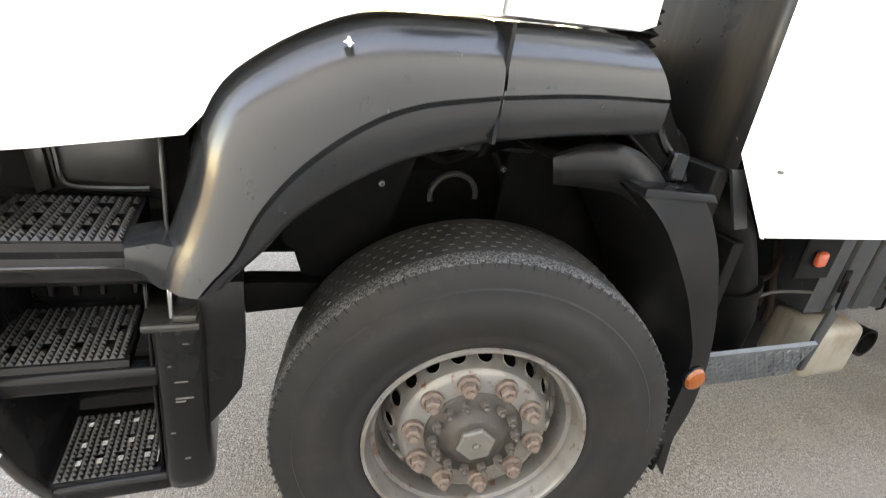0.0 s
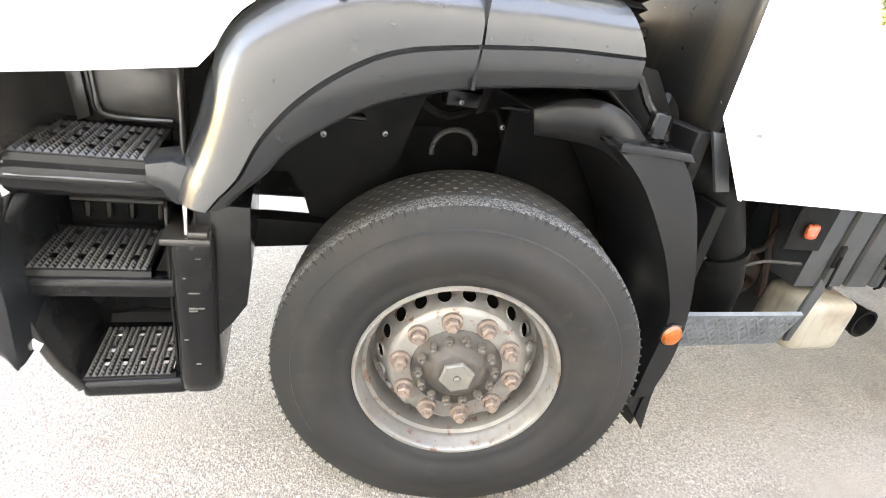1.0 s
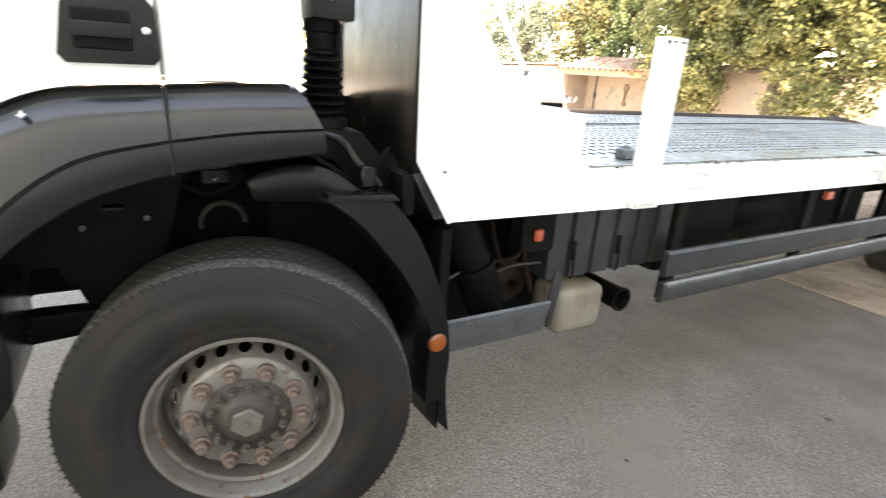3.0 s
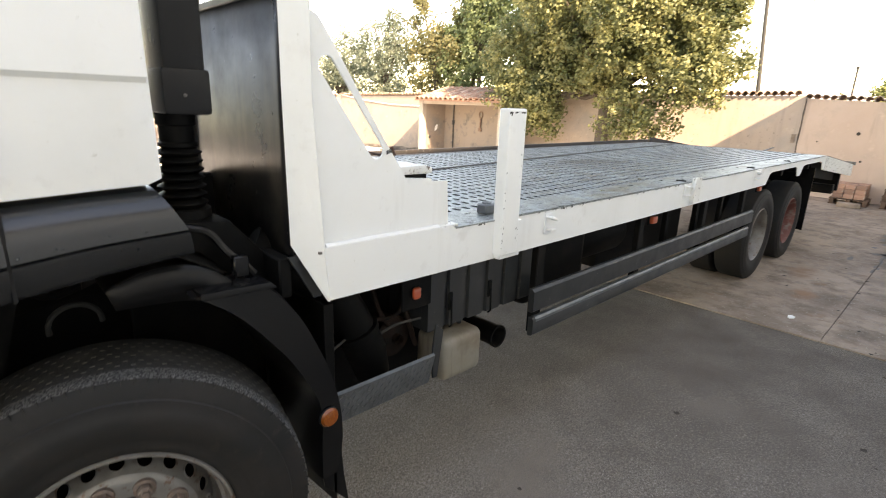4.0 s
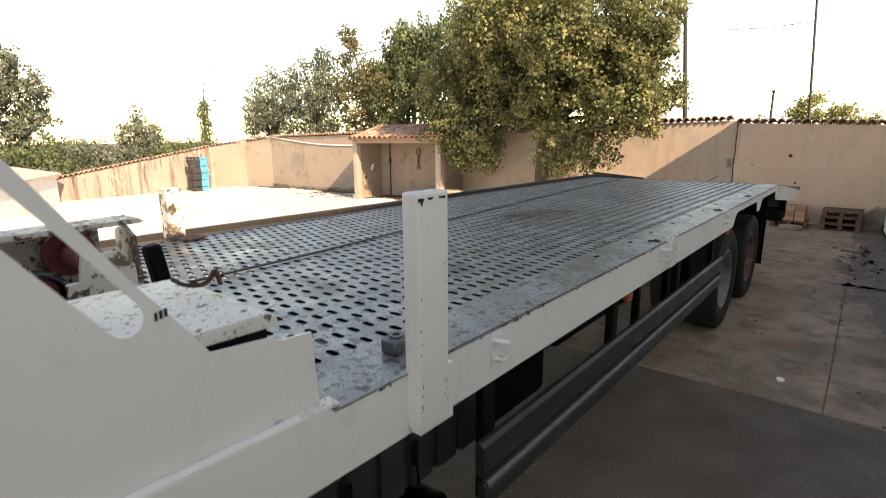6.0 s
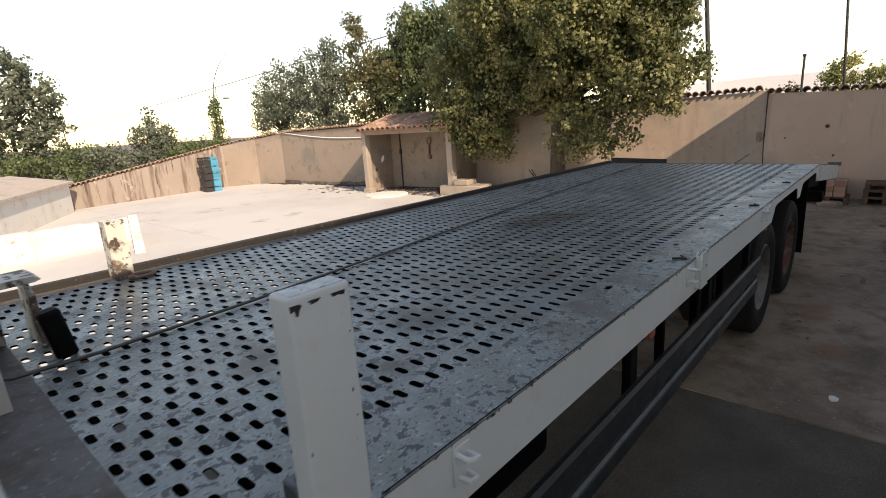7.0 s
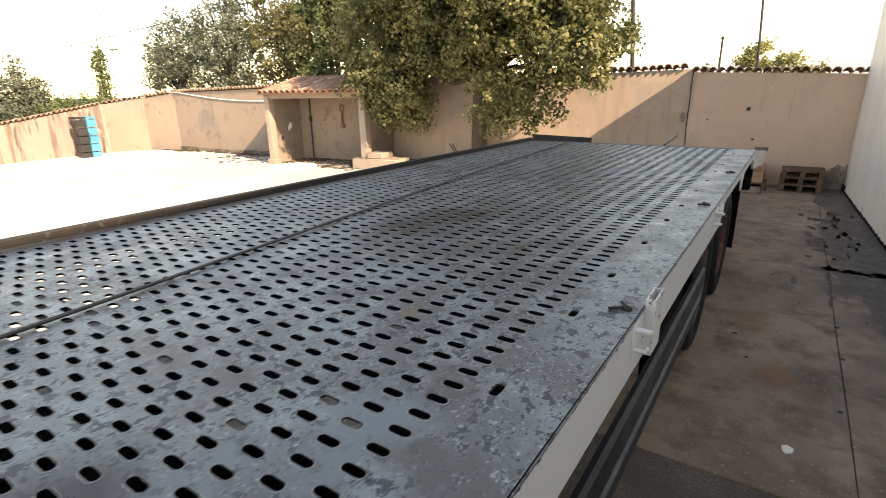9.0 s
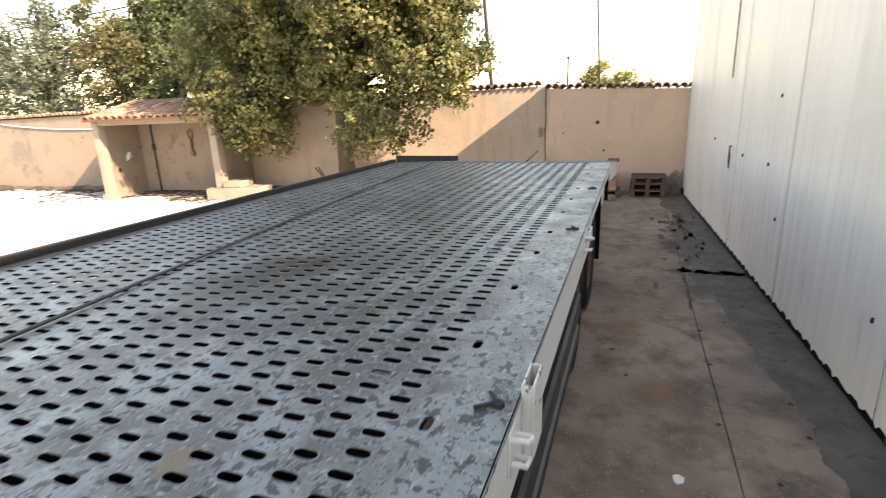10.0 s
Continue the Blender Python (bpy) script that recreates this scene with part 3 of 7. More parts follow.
east = wall("wall_east", W_B, W_A, 2.24, 2.10, "ochre stuccoed end wall under a terracotta tile coping")
W_P = (wall_x(10.0), 10.0)
wall("wall_yard", W_P, W_B, 2.164, 2.30, "long ochre stuccoed yard wall with damp streaks and tile coping", mate=M_STUCCO_GREY)
W_K, W_L = (wall_x(18.3), 18.3), (12.1, 19.45)
wall("wall_yard", W_K, W_P, 2.03, 2.164, "tan stuccoed yard wall, coloured darker for soft shade, with grey mould and tile coping", mate=M_STUCCO_DIM_MOULD)
wall("wall_corner", W_L, W_K, 1.86, 2.03, "short tan stuccoed wall stretch bending round the yard", mate=M_STUCCO_DIM_MOULD)
wall("wall_corner", W_D, W_L, 1.68, 1.86, "tan stuccoed wall stretch with tile coping behind the crates", mate=M_STUCCO_DIM_MOULD)
wall("wall_north", W_E, W_D, 0.60, 1.68, "low stained ochre yard wall with dark run-off streaks", mate=M_STUCCO_OLD)
# open joint where the end wall meets the yard wall, and a few fixing holes
bm = B()
lft, rgt = [], []
for k in range(40):
    z = 0.02 + 2.24 * k / 39
    yj = 1.585 + 0.018 * noise.noise(Vector((z * 2.0, 1.0, 0)))
    wj = 0.011 + 0.008 * noise.noise(Vector((z * 7.0, 5.0, 0)))
    lft.append((14.486, yj + wj, z))
    rgt.append((14.486, yj - wj, z))
loft(bm, [lft, rgt])
part("open_joint", bm, M_DARKDIRT, east, "dark open joint at the wall's end", shade=False)
for y, z, r in ((0.47, 1.50, 0.035), (0.32, 0.90, 0.022), (1.2, 1.28, 0.016)):
    bm = B()
    lathe(bm, [(r * 1.1, 0.0), (r, 0.004), (r * 0.7, 0.006), (r * 0.1, 0.004)], 12)
    ob = part("fixing_hole", bm, M_DARKDIRT, east, "dark hole in the stucco")
    ob.matrix_local = Matrix.Translation((14.486, y, z)) @ Matrix.Rotation(radians(90), 4, "Z")
bm = B()
box(bm, 14.462, 14.488, 1.64, 1.73, 1.22, 1.42, 0.004)
part("plaster_patch", bm, M_CONC, east, "grey cement patch on the stucco")
bm = B()
lo_, hi_ = [], []
for k in range(40):
    y = -1.5 + 0.78 * k / 39
    lo_.append((14.487, y, 0.0))
    hi_.append((14.487, y, max(0.04, 0.66 * (1 - (k / 39) ** 2) * (0.9 + 0.35 * noise.noise(Vector((y * 6.0, 3.0, 0)))) + 0.04 * noise.noise(Vector((y * 40.0, 3.0, 2.0))))))
loft(bm, [lo_, hi_])
part("mould_stain", bm, M_MOULD, east, "grey mould in the wall's corner", shade=False)
# litter heaped along the wall's foot
bm = B()
random.seed(11)
for i in range(40):
    t = i / 39
    x = W_B[0] + (W_C[0] - W_B[0]) * t - random.uniform(0.05, 0.3)
    y = W_B[1] + (W_C[1] - W_B[1]) * t
    r = random.uniform(0.1, 0.3)
    vs = bmesh.ops.create_icosphere(bm, subdivisions=1, radius=r, matrix=Matrix.Translation((x, y, 0)) @ Matrix.Diagonal((1, 1.6, 0.25, 1)))["verts"]
    for v in vs:
        v.co += Vector((random.uniform(-0.03, 0.03), random.uniform(-0.05, 0.05), random.uniform(-0.02, 0.02)))
tagged(part("leaf_litter", bm, M_DARKDIRT), "dark leaf litter and soil along the wall's foot", "litter", kind="stuff")

# ---- corrugated building ----
BX0, BY0, BX1, BY1 = -7.0, -2.35, 14.45, -1.28
BH = 4.05
bd = Vector((BX1 - BX0, BY1 - BY0, 0)).normalized()
blen = Vector((BX1 - BX0, BY1 - BY0, 0)).length
barn = thing("metal_building", (BX0, BY0, 0), "long white corrugated metal shed with stained foot beside the truck", "building", rz=math.degrees(math.atan2(bd.y, bd.x)))
PW = 1.0
prof = [(0.0, 0.0), (0.09, 0.0), (0.12, 0.003), (0.16, 0.003), (0.2, 0.0)]
npan = int(blen / PW)
pan = B()
xs = []
for r in range(5):
    xs += [(r * 0.2 + a, c) for a, c in prof[:-1]]
xs.append((1.0, 0.0))
random.seed(5)
bot = [pan.verts.new((a, c, 0.07 + 0.016 * math.sin(a * 31) + 0.012 * math.sin(a * 77))) for a, c in xs]
mid = [pan.verts.new((a, c + random.uniform(-0.002, 0.002), 1.1)) for a, c in xs]
topv = [pan.verts.new((a, c, BH)) for a, c in xs]
for r0, r1 in ((bot, mid), (mid, topv)):
    for i in range(len(xs) - 1):
        pan.faces.new((r0[i], r0[i + 1], r1[i + 1], r1[i]))
pan_me = bpy.data.meshes.new("panel")
bmesh.ops.recalc_face_normals(pan, faces=pan.faces)
pan.to_mesh(pan_me)
pan.free()
pan_me.materials.append(M_CORR)
for i in range(npan):
    share("panel", pan_me, barn, Matrix.Translation((i * PW, 0.004 * (i % 2), 0)))
bm = B()
box(bm, 0, blen, -6.0, -0.03, 0.0, BH - 0.02)
part("shell", bm, M_CORR, barn, "inner shell of the shed")
# black strip paints the shade in the gap below the sheets
bm = B()
box(bm, 0, blen, -0.028, -0.004, 0.0, 0.12)
part("foot", bm, M_CHASSIS, barn, "black strip put in as the shaded, dirty gap under the sheets")
bm = B()
prism(bm, [(-6.2, BH + 0.5), (0.22, BH), (0.22, BH + 0.13), (-6.2, BH + 0.66)], -0.2, blen - 0.05, axis="x")
part("roof", bm, mat("brown_roof_edge", (0.12, 0.08, 0.065), 0.7, layers=[("noise", 6, 0.5, 0.7, (0.17, 0.12, 0.1))]), barn, "brown roof with a plain eave")
# fittings on the sheet wall
bm = B()
tube(bm, [(17.55, 0.03, BH), (17.55, 0.03, 2.17)], 0.008, 6)
tube(bm, [(17.1, 0.05, 1.33), (17.18, 0.05, 1.33), (17.18, 0.05, 1.15), (17.14, 0.05, 1.05), (17.14, 0.05, 1.24)], 0.009, 6)
part("cable_and_hook", bm, M_POLE, barn, "thin black cable and bent wire hook")
for dx, dz in ((15.47, 1.93), (15.63, 1.27), (16.67, 1.26), (18.38, 1.34), (13.2, 0.62), (15.2, 0.8)):
    bm = B()
    box(bm, dx - 0.006, dx + 0.007, 0.0, 0.02, dz - 0.016, dz + 0.018, 0.003)
    part("clip", bm, M_POLE, barn)


# ---- the truck ----
truck = thing("flatbed_truck", (0, 0, 0), "white flatbed truck with dark grey fenders and perforated steel deck", "truck")
YR = -0.075   # outer face of the bed rail
ZD = 1.326     # deck
XREAR = 8.30     # where the level deck ends
XTAIL, TAILDROP = 10.6, 0.100     # end and fall of the sloping tail


def tread_tyre(bm, R, w, y0):
    """Tyre profile; y0 is the outer sidewall."""
    prof = [(0.288, y0 + 0.045), (0.305, y0 + 0.022), (0.33, y0 + 0.012), (0.345, y0 + 0.013), (0.352, y0 + 0.008), (0.40, y0 + 0.0), (0.43, y0 - 0.001), (0.437, y0 + 0.003), (0.47, y0 + 0.006), (0.474, y0 + 0.011), (R - 0.022, y0 + 0.018), (R - 0.008, y0 + 0.026)]
    lathe(bm, prof, 96)


def wheel_nut(bm, x, y, z, r=0.021, h=0.045):
    """A nut on a flanged collar, with a stud end, facing -y."""
    rings = lathe(bm, [(r * 1.45, y), (r * 1.45, y - 0.012), (r * 1.05, y - 0.015)], 14, centre=(x, 0, z))
    rings2 = lathe(bm, [(r, y - 0.013), (r, y - h * 0.72), (r * 0.8, y - h * 0.8), (r * 0.55, y - h * 0.8), (r * 0.55, y - h), (r * 0.1, y - h)], 6, centre=(x, 0, z), start=x * 40)
    bm.faces.new(rings2[-1])


def front_wheel(name, loc, steer, R=0.537):
    """Built round its hub: local y points inward; y = 0 is the rim lip's plane."""
    bm = B()
    prof = [(0.303, 0.002), (0.300, -0.006), (0.292, -0.005), (0.286, 0.006), (0.285, 0.026), (0.279, 0.034), (0.277, 0.05), (0.266, 0.056), (0.262, 0.07), (0.260, 0.10), (0.256, 0.125), (0.246, 0.13), (0.243, 0.118)]
    lathe(bm, prof, 80)
    # disc with real hand holes between the barrel and the bolt flange
    nh, sub = 20, 16
    r0, ya, r1, yb = 0.243, 0.118, 0.205, 0.052

    def P(f, k, inw=0.0):
        a = 2 * math.pi * k / nh
        r = r0 + (r1 - r0) * f - inw * 0.8
        y = ya + (yb - ya) * f + inw * 0.5
        return (r * math.cos(a), y, r * math.sin(a))
    for h in range(nh):
        oval, back, square = [], [], []
        for q in range(sub):
            a = 2 * math.pi * q / sub
            ca, sa = math.cos(a), math.sin(a)
            m_ = 0.5 / max(abs(ca), abs(sa))
            oval.append(bm.verts.new(P(0.5 + 0.31 * sa, h + 0.29 * ca)))
            back.append(bm.verts.new(P(0.5 + 0.31 * sa, h + 0.29 * ca, -0.008)))
            square.append(bm.verts.new(P(0.5 + m_ * sa, h + m_ * ca)))
        for q in range(sub):
            n_ = (q + 1) % sub
            bm.faces.new((square[q], square[n_], oval[n_], oval[q]))
            bm.faces.new((oval[q], oval[n_], back[n_], back[q]))
    bmesh.ops.remove_doubles(bm, verts=list(bm.verts), dist=0.0005)
    lathe(bm, [(r1, yb), (0.195, 0.041), (0.185, 0.038), (0.12, 0.038), (0.10, 0.06)], 80)
    rim = part(name, bm, M_RIM, truck, "silver painted steel disc wheel with dirt and rust")
    rim.location = loc
    rim.rotation_euler = (0, 0, radians(steer))
    rim.scale = (1.01, 1.01, 1.01)
    bm = B()
    tread_tyre(bm, R, 0.3, -0.022)
    part("tyre", bm, M_RUBBER, rim, "worn black tyre with brown dust on the sidewall")
    bm = B()
    lathe(bm, [(R - 0.008, 0.004), (R - 0.003, 0.012), (R, 0.032), (R + 0.001, 0.052)], 96)
    part("tyre_shoulder", bm, M_SHOULDER, rim, "granular worn grey shoulder of the tyre")
    bm = B()
    lathe(bm, [(R + 0.001, 0.052), (R + 0.002, 0.09), (R + 0.0025, 0.145), (R + 0.002, 0.2), (R + 0.001, 0.245), (R, 0.26), (R - 0.01, 0.285), (0.44, 0.30), (0.30, 0.27)], 96)
    part("tread", bm, M_TREAD, rim, "dusty grey tread worn smooth")
    # siping dimples along the tread
    bm = B()
    for k in range(88):
        for j, y in enumerate((0.075, 0.1, 0.135, 0.16, 0.195, 0.22)):
            a = 2 * math.pi * (k + 0.5 * (j % 2)) / 88
            m = Matrix.Rotation(-a, 4, "Y") @ Matrix.Translation((R + 0.001, y, 0))
            box(bm, -0.003, 0.0022, -0.003, 0.003, -0.006, 0.006, m=m)
    tagged(part("siping", bm, M_DOT, rim, "pale dust-filled slots in the tread", shade=False), kind="stuff")
    bm = B()
    for k in range(110):
        a = 2 * math.pi * k / 110
        m = Matrix.Rotation(-a, 4, "Y") @ Matrix.Translation((R - 0.012, -0.001, 0))
        box(bm, -0.008, 0.008, -0.002, 0.006, -0.0012, 0.0012, m=m)
    tagged(part("nib_band", bm, M_TREAD, rim, "pale rubber nibs along the tyre's shoulder", shade=False), kind="stuff")
    # hub and the drum behind the hand holes
    bm = B()
    rr = lathe(bm, [(0.238, 0.40), (0.236, 0.15), (0.225, 0.14), (0.10, 0.138)], 40)
    bm.faces.new(rr[-1])
    part("brake_drum", bm, M_CHASSIS, rim, "black brake drum")
    bm = B()
    lathe(bm, [(0.138, 0.050), (0.136, 0.036), (0.128, 0.029), (0.098, 0.027), (0.086, 0.018), (0.072, 0.006), (0.066, 0.002), (0.045, 0.002)], 40)
    part("hub", bm, M_HUB, rim, "dark greasy wheel hub")
    bm = B()
    r = lathe(bm, [(0.053, 0.014), (0.053, -0.006), (0.048, -0.011), (0.012, -0.011), (0.010, -0.008)], 6, start=0.35)
    bm.faces.new(r[-1])
    rr = lathe(bm, [(0.009, -0.009), (0.009, -0.015), (0.004, -0.017)], 12)
    bm.faces.new(rr[-1])
    part("hub_cap", bm, M_HEX, rim, "six-sided bare steel hub cap")
    nut = None
    for k in range(10):
        a = radians(104 - 36 * k)
        b = B()
        wheel_nut(b, 0, 0.038, 0)
        if nut is None:
            nut = part("wheel_nut", b, M_NUT, rim, "rusty wheel nut with a collar")
            nut.matrix_basis = Matrix.Translation((0.1675 * math.cos(a), 0, 0.1675 * math.sin(a)))
        else:
            b.free()
            share("wheel_nut", nut.data, rim, Matrix.Translation((0.1675 * math.cos(a), 0, 0.1675 * math.sin(a))) @ Matrix.Rotation(a, 4, "Y"))
    bolt = None
    for k in range(14):
        a = 2 * math.pi * (k + 0.3) / 14
        mm = Matrix.Translation((0.112 * math.cos(a), -0.007, 0.112 * math.sin(a)))
        if bolt is None:
            b = B()
            rr = lathe(b, [(0.014, 0.038), (0.014, 0.020), (0.011, 0.016)], 6)
            b.faces.new(rr[-1])
            rr = lathe(b, [(0.007, 0.017), (0.007, 0.006), (0.004, 0.004)], 8)
            b.faces.new(rr[-1])
            bolt = part("hub_bolt", b, M_HUBBOLT, rim, "small worn hub bolt")
            bolt.matrix_basis = mm
        else:
            share("hub_bolt", bolt.data, rim, mm)
    return rim


front_wheel("front_wheel", (-0.026, 0.002, 0.522), -13.0)

# fender
NS = 30
top = spline([(-0.746, 1.030), (-0.736, 1.08), (-0.717, 1.13), (-0.692, 1.21), (-0.669, 1.31), (-0.633, 1.38), (-0.58, 1.428), (-0.51, 1.473), (-0.425, 1.511), (-0.33, 1.530), (-0.163, 1.543)], NS)
crs = spline([(-0.672, 1.026), (-0.650, 1.056), (-0.613, 1.10), (-0.571, 1.184), (-0.502, 1.268), (-0.407, 1.343), (-0.31, 1.387), (-0.163, 1.416)], NS)
lip = spline([(-0.634, 1.032), (-0.610, 1.060), (-0.56, 1.110), (-0.518, 1.162), (-0.436, 1.224), (-0.345, 1.276), (-0.23, 1.313), (-0.163, 1.329)], NS)


def fender_skin(name, top, crs, lip, label):
    def c(a, b, f, y):
        return [(p[0] + (q[0] - p[0]) * f, y, p[1] + (q[1] - p[1]) * f) for p, q in zip(a, b)]
    rows = [c(top, crs, -0.02, 0.11), c(top, crs, -0.03, 0.07), c(top, crs, 0.0, 0.045), c(top, crs, 0.05, 0.026), c(top, crs, 0.12, 0.009), c(top, crs, 0.21, -0.006), c(top, crs, 0.31, -0.018), c(top, crs, 0.43, -0.028), c(top, crs, 0.57, -0.0365), c(top, crs, 0.73, -0.0425), c(top, crs, 0.945, -0.046),
            c(top, crs, 0.965, -0.036), c(top, crs, 0.995, -0.034), c(crs, lip, 0.03, -0.043), c(crs, lip, 0.5, -0.036), c(crs, lip, 0.9, -0.024), c(crs, lip, 1.0, -0.014), c(crs, lip, 1.02, 0.02), c(crs, lip, 0.98, 0.14)]
    b = B()
    loft(b, rows)
    return part(name, b, M_FENDER, truck, label)


fender_skin("fender", top, crs, lip, "glossy dark grey plastic wheel-arch fender with a white scuff")
k = 14
fender_skin("fender_extension", spline([(-0.157, 1.543), (0.0, 1.553), (0.165, 1.558)], k), spline([(-0.157, 1.417), (0.02, 1.437), (0.222, 1.447)], k), spline([(-0.157, 1.331), (0.04, 1.358), (0.236, 1.376)], k), "glossy dark grey fender extension behind the door")
bm = B()
box(bm, -0.164, -0.156, -0.036, 0.08, 1.332, 1.544)
part("seam", bm, M_BLACK, truck, "black gap between fender pieces")
bm = B()
prism(bm, [(-0.449, 1.474), (-0.443, 1.473), (-0.440, 1.468), (-0.438, 1.473), (-0.433, 1.475), (-0.438, 1.477), (-0.441, 1.484), (-0.443, 1.478)], -0.0305, -0.010)
part("scuff", bm, M_PAPER, truck, "white scuff on the fender")
bm = B()
prism(bm, [(-0.792, 1.102), (-0.742, 1.112), (-0.70, 1.10), (-0.70, 1.016), (-0.738, 1.016), (-0.752, 1.028), (-0.764, 1.048), (-0.792, 1.060)], 0.004, 0.12, bev=0.012)
part("fender_foot", bm, M_FENDER, truck, "rounded grey foot of the fender beside the top step")
# lining of the arch
bm = B()
ln = [(p[0], p[1]) for p in lip] + [(-0.1, 1.345), (0.05, 1.36), (0.2, 1.35), (0.33, 1.27)]
loft(bm, [[(p[0], y, p[1] + dz) for p in ln] for y, dz in ((0.03, 0.02), (0.12, 0.03), (0.34, 0.035), (0.56, 0.0), (0.60, -0.25))])
solid(part("arch_lining", bm, M_CHASSIS, truck, "black wheel-arch lining"), 0.006)
# inner panel closing the arch behind the wheel
bm = B()
box(bm, 0.16, 0.70, 0.47, 0.485, 0.42, 1.27, 0.004)
box(bm, 0.66, 0.70, 0.02, 0.47, 0.55, 1.10, 0.004)
part("arch_panel", bm, M_CHASSIS, truck, "black inner panel behind the front wheel")
# engine side and frame behind the wheel
bm = B()
box(bm, -0.75, 0.6, 0.66, 0.72, 0.78, 1.5, 0.01)
box(bm, -0.95, 8.3, 0.78, 0.86, 0.78, 1.05, 0.008)
box(bm, -0.95, 8.3, 1.56, 1.64, 0.78, 1.05, 0.008)
box(bm, 1.3, 8.2, 0.7, 1.7, 1.06, 1.14, 0.008)
for xx in np.arange(1.5, 8.2, 0.62):
    box(bm, xx, xx + 0.06, 0.0, 2.36, 1.17, 1.27, 0.006)
part("chassis_frame", bm, M_CHASSIS, truck, "black steel chassis frame with cross members")
bm = B()
lathe(bm, [(0.05, 0.1), (0.05, 2.3)], 20, centre=(0, 0, 0.50))
box(bm, -0.09, 0.09, 0.5, 1.95, 0.42, 0.53, 0.02)
part("front_axle", bm, M_CHASSIS, truck, "black front axle beam")
bm = B()
prism(bm, [(-0.66, 0.795), (-0.58, 0.805), (-0.42, 0.80), (-0.30, 0.79), (-0.30, 0.73), (-0.45, 0.715), (-0.66, 0.70)], 0.42, 0.50, bev=0.012)
part("spring_hanger", bm, M_CHASSIS, truck, "black spring hanger in front of the wheel")
bm = B()
prism(bm, [(-0.66, 1.25), (-0.66, 0.875), (-0.612, 0.878), (-0.592, 0.90), (-0.580, 0.945), (-0.505, 0.945), (-0.495, 0.905), (-0.466, 0.88), (-0.438, 0.79), (-0.30, 0.78), (-0.2, 0.95), (-0.1, 1.30)], 0.465, 0.48)
part("arch_skirt", bm, M_CHASSIS, truck, "black inner skirt of the wheel arch with a cut-out")
bm = B()
tube(bm, [(0.0 + 0.075 * math.cos(a), 0.48, 1.055 + 0.07 * math.sin(a)) for a in np.linspace(-0.1, 3.4, 16)], 0.009, 8)
part("hose", bm, mat("grey_hose", (0.035, 0.034, 0.032), 0.7), truck, "bent grey hose in the wheel arch")
for hx, hy, hz in ((-0.42, 0.44, 1.08), (-0.31, 0.40, 1.30), (-0.12, 0.40, 1.31), (0.09, 0.42, 1.29), (-0.24, 0.44, 1.10), (0.13, 0.44, 1.16), (-0.02, 0.44, 1.22), (-0.47, 0.46, 1.15), (-0.28, 0.42, 1.24), (-0.2, 0.5, 1.19), (-0.05, 0.45, 1.27), (0.02, 0.5, 1.27), (-0.34, 0.5, 1.12), (-0.18, 0.4, 1.28)):
    bm = B()
    lathe(bm, [(0.009, hy), (0.009, hy - 0.012), (0.003, hy - 0.014)], 8, centre=(hx, 0, hz))
    part("bolt", bm, M_GALV, truck)
for bx0, bx1, bz0, bz1, by in ((-0.06, 0.06, 1.20, 1.25, 0.46), (0.10, 0.20, 1.22, 1.235, 0.40), (-0.36, -0.30, 1.13, 1.145, 0.43)):
    bm = B()
    box(bm, bx0, bx1, by, by + 0.06, bz0, bz1, 0.004)
    part("arch_bracket", bm, M_GUARD, truck, "black bracket in the wheel arch")
bm = B()
tube(bm, spline([(-0.55, 0.47, 1.02), (-0.42, 0.5, 1.08), (-0.3, 0.48, 1.17), (-0.1, 0.5, 1.22)], 14), 0.01, 7)
part("pipe", bm, M_CHASSIS, truck, "thin black pipe in the wheel arch")
bm = B()
tube(bm, spline([(-0.2, 0.55, 1.25), (-0.05, 0.5, 1.16), (0.12, 0.52, 1.2), (0.2, 0.5, 1.05)], 14), 0.013, 7)
part("pipe", bm, M_CHASSIS, truck, "black pipe in the wheel arch")

# rear mudguard
outer = spline([(0.215, 1.256), (0.33, 1.25), (0.44, 1.237), (0.505, 1.17), (0.56, 1.087), (0.62, 0.96), (0.655, 0.87), (0.685, 0.76), (0.70, 0.66), (0.70, 0.55), (0.675, 0.43)], 24)
inner = spline([(0.215, 1.25), (0.27, 1.215), (0.33, 1.165), (0.38, 1.11), (0.42, 1.06), (0.49, 0.965), (0.55, 0.86), (0.595, 0.765), (0.605, 0.66), (0.60, 0.55), (0.60, 0.43)], 24)
bm = B()
loft(bm, [[(p[0], 0.34, p[1]) for p in outer], [(p[0], 0.02, p[1]) for p in outer], [(p[0] - 0.006, -0.028, p[1] - 0.006) for p in outer], [(p[0] + 0.004, -0.034, p[1]) for p in inner], [(p[0], 0.0, p[1]) for p in inner], [(p[0], 0.36, p[1]) for p in inner]])
mud = part("mudguard", bm, M_GUARD, truck, "black plastic rear half of the front mudguard")
bm = B()
loft(bm, [[(x, y, z) for x, z in spline([(0.02, 1.30), (0.12, 1.335), (0.22, 1.335), (0.30, 1.30), (0.37, 1.24)], 14)] for y in (0.03, 0.045, 0.36)] + [[(x, 0.4, z - 0.1) for x, z in spline([(0.02, 1.30), (0.12, 1.335), (0.22, 1.335), (0.30, 1.30), (0.37, 1.24)], 14)]])
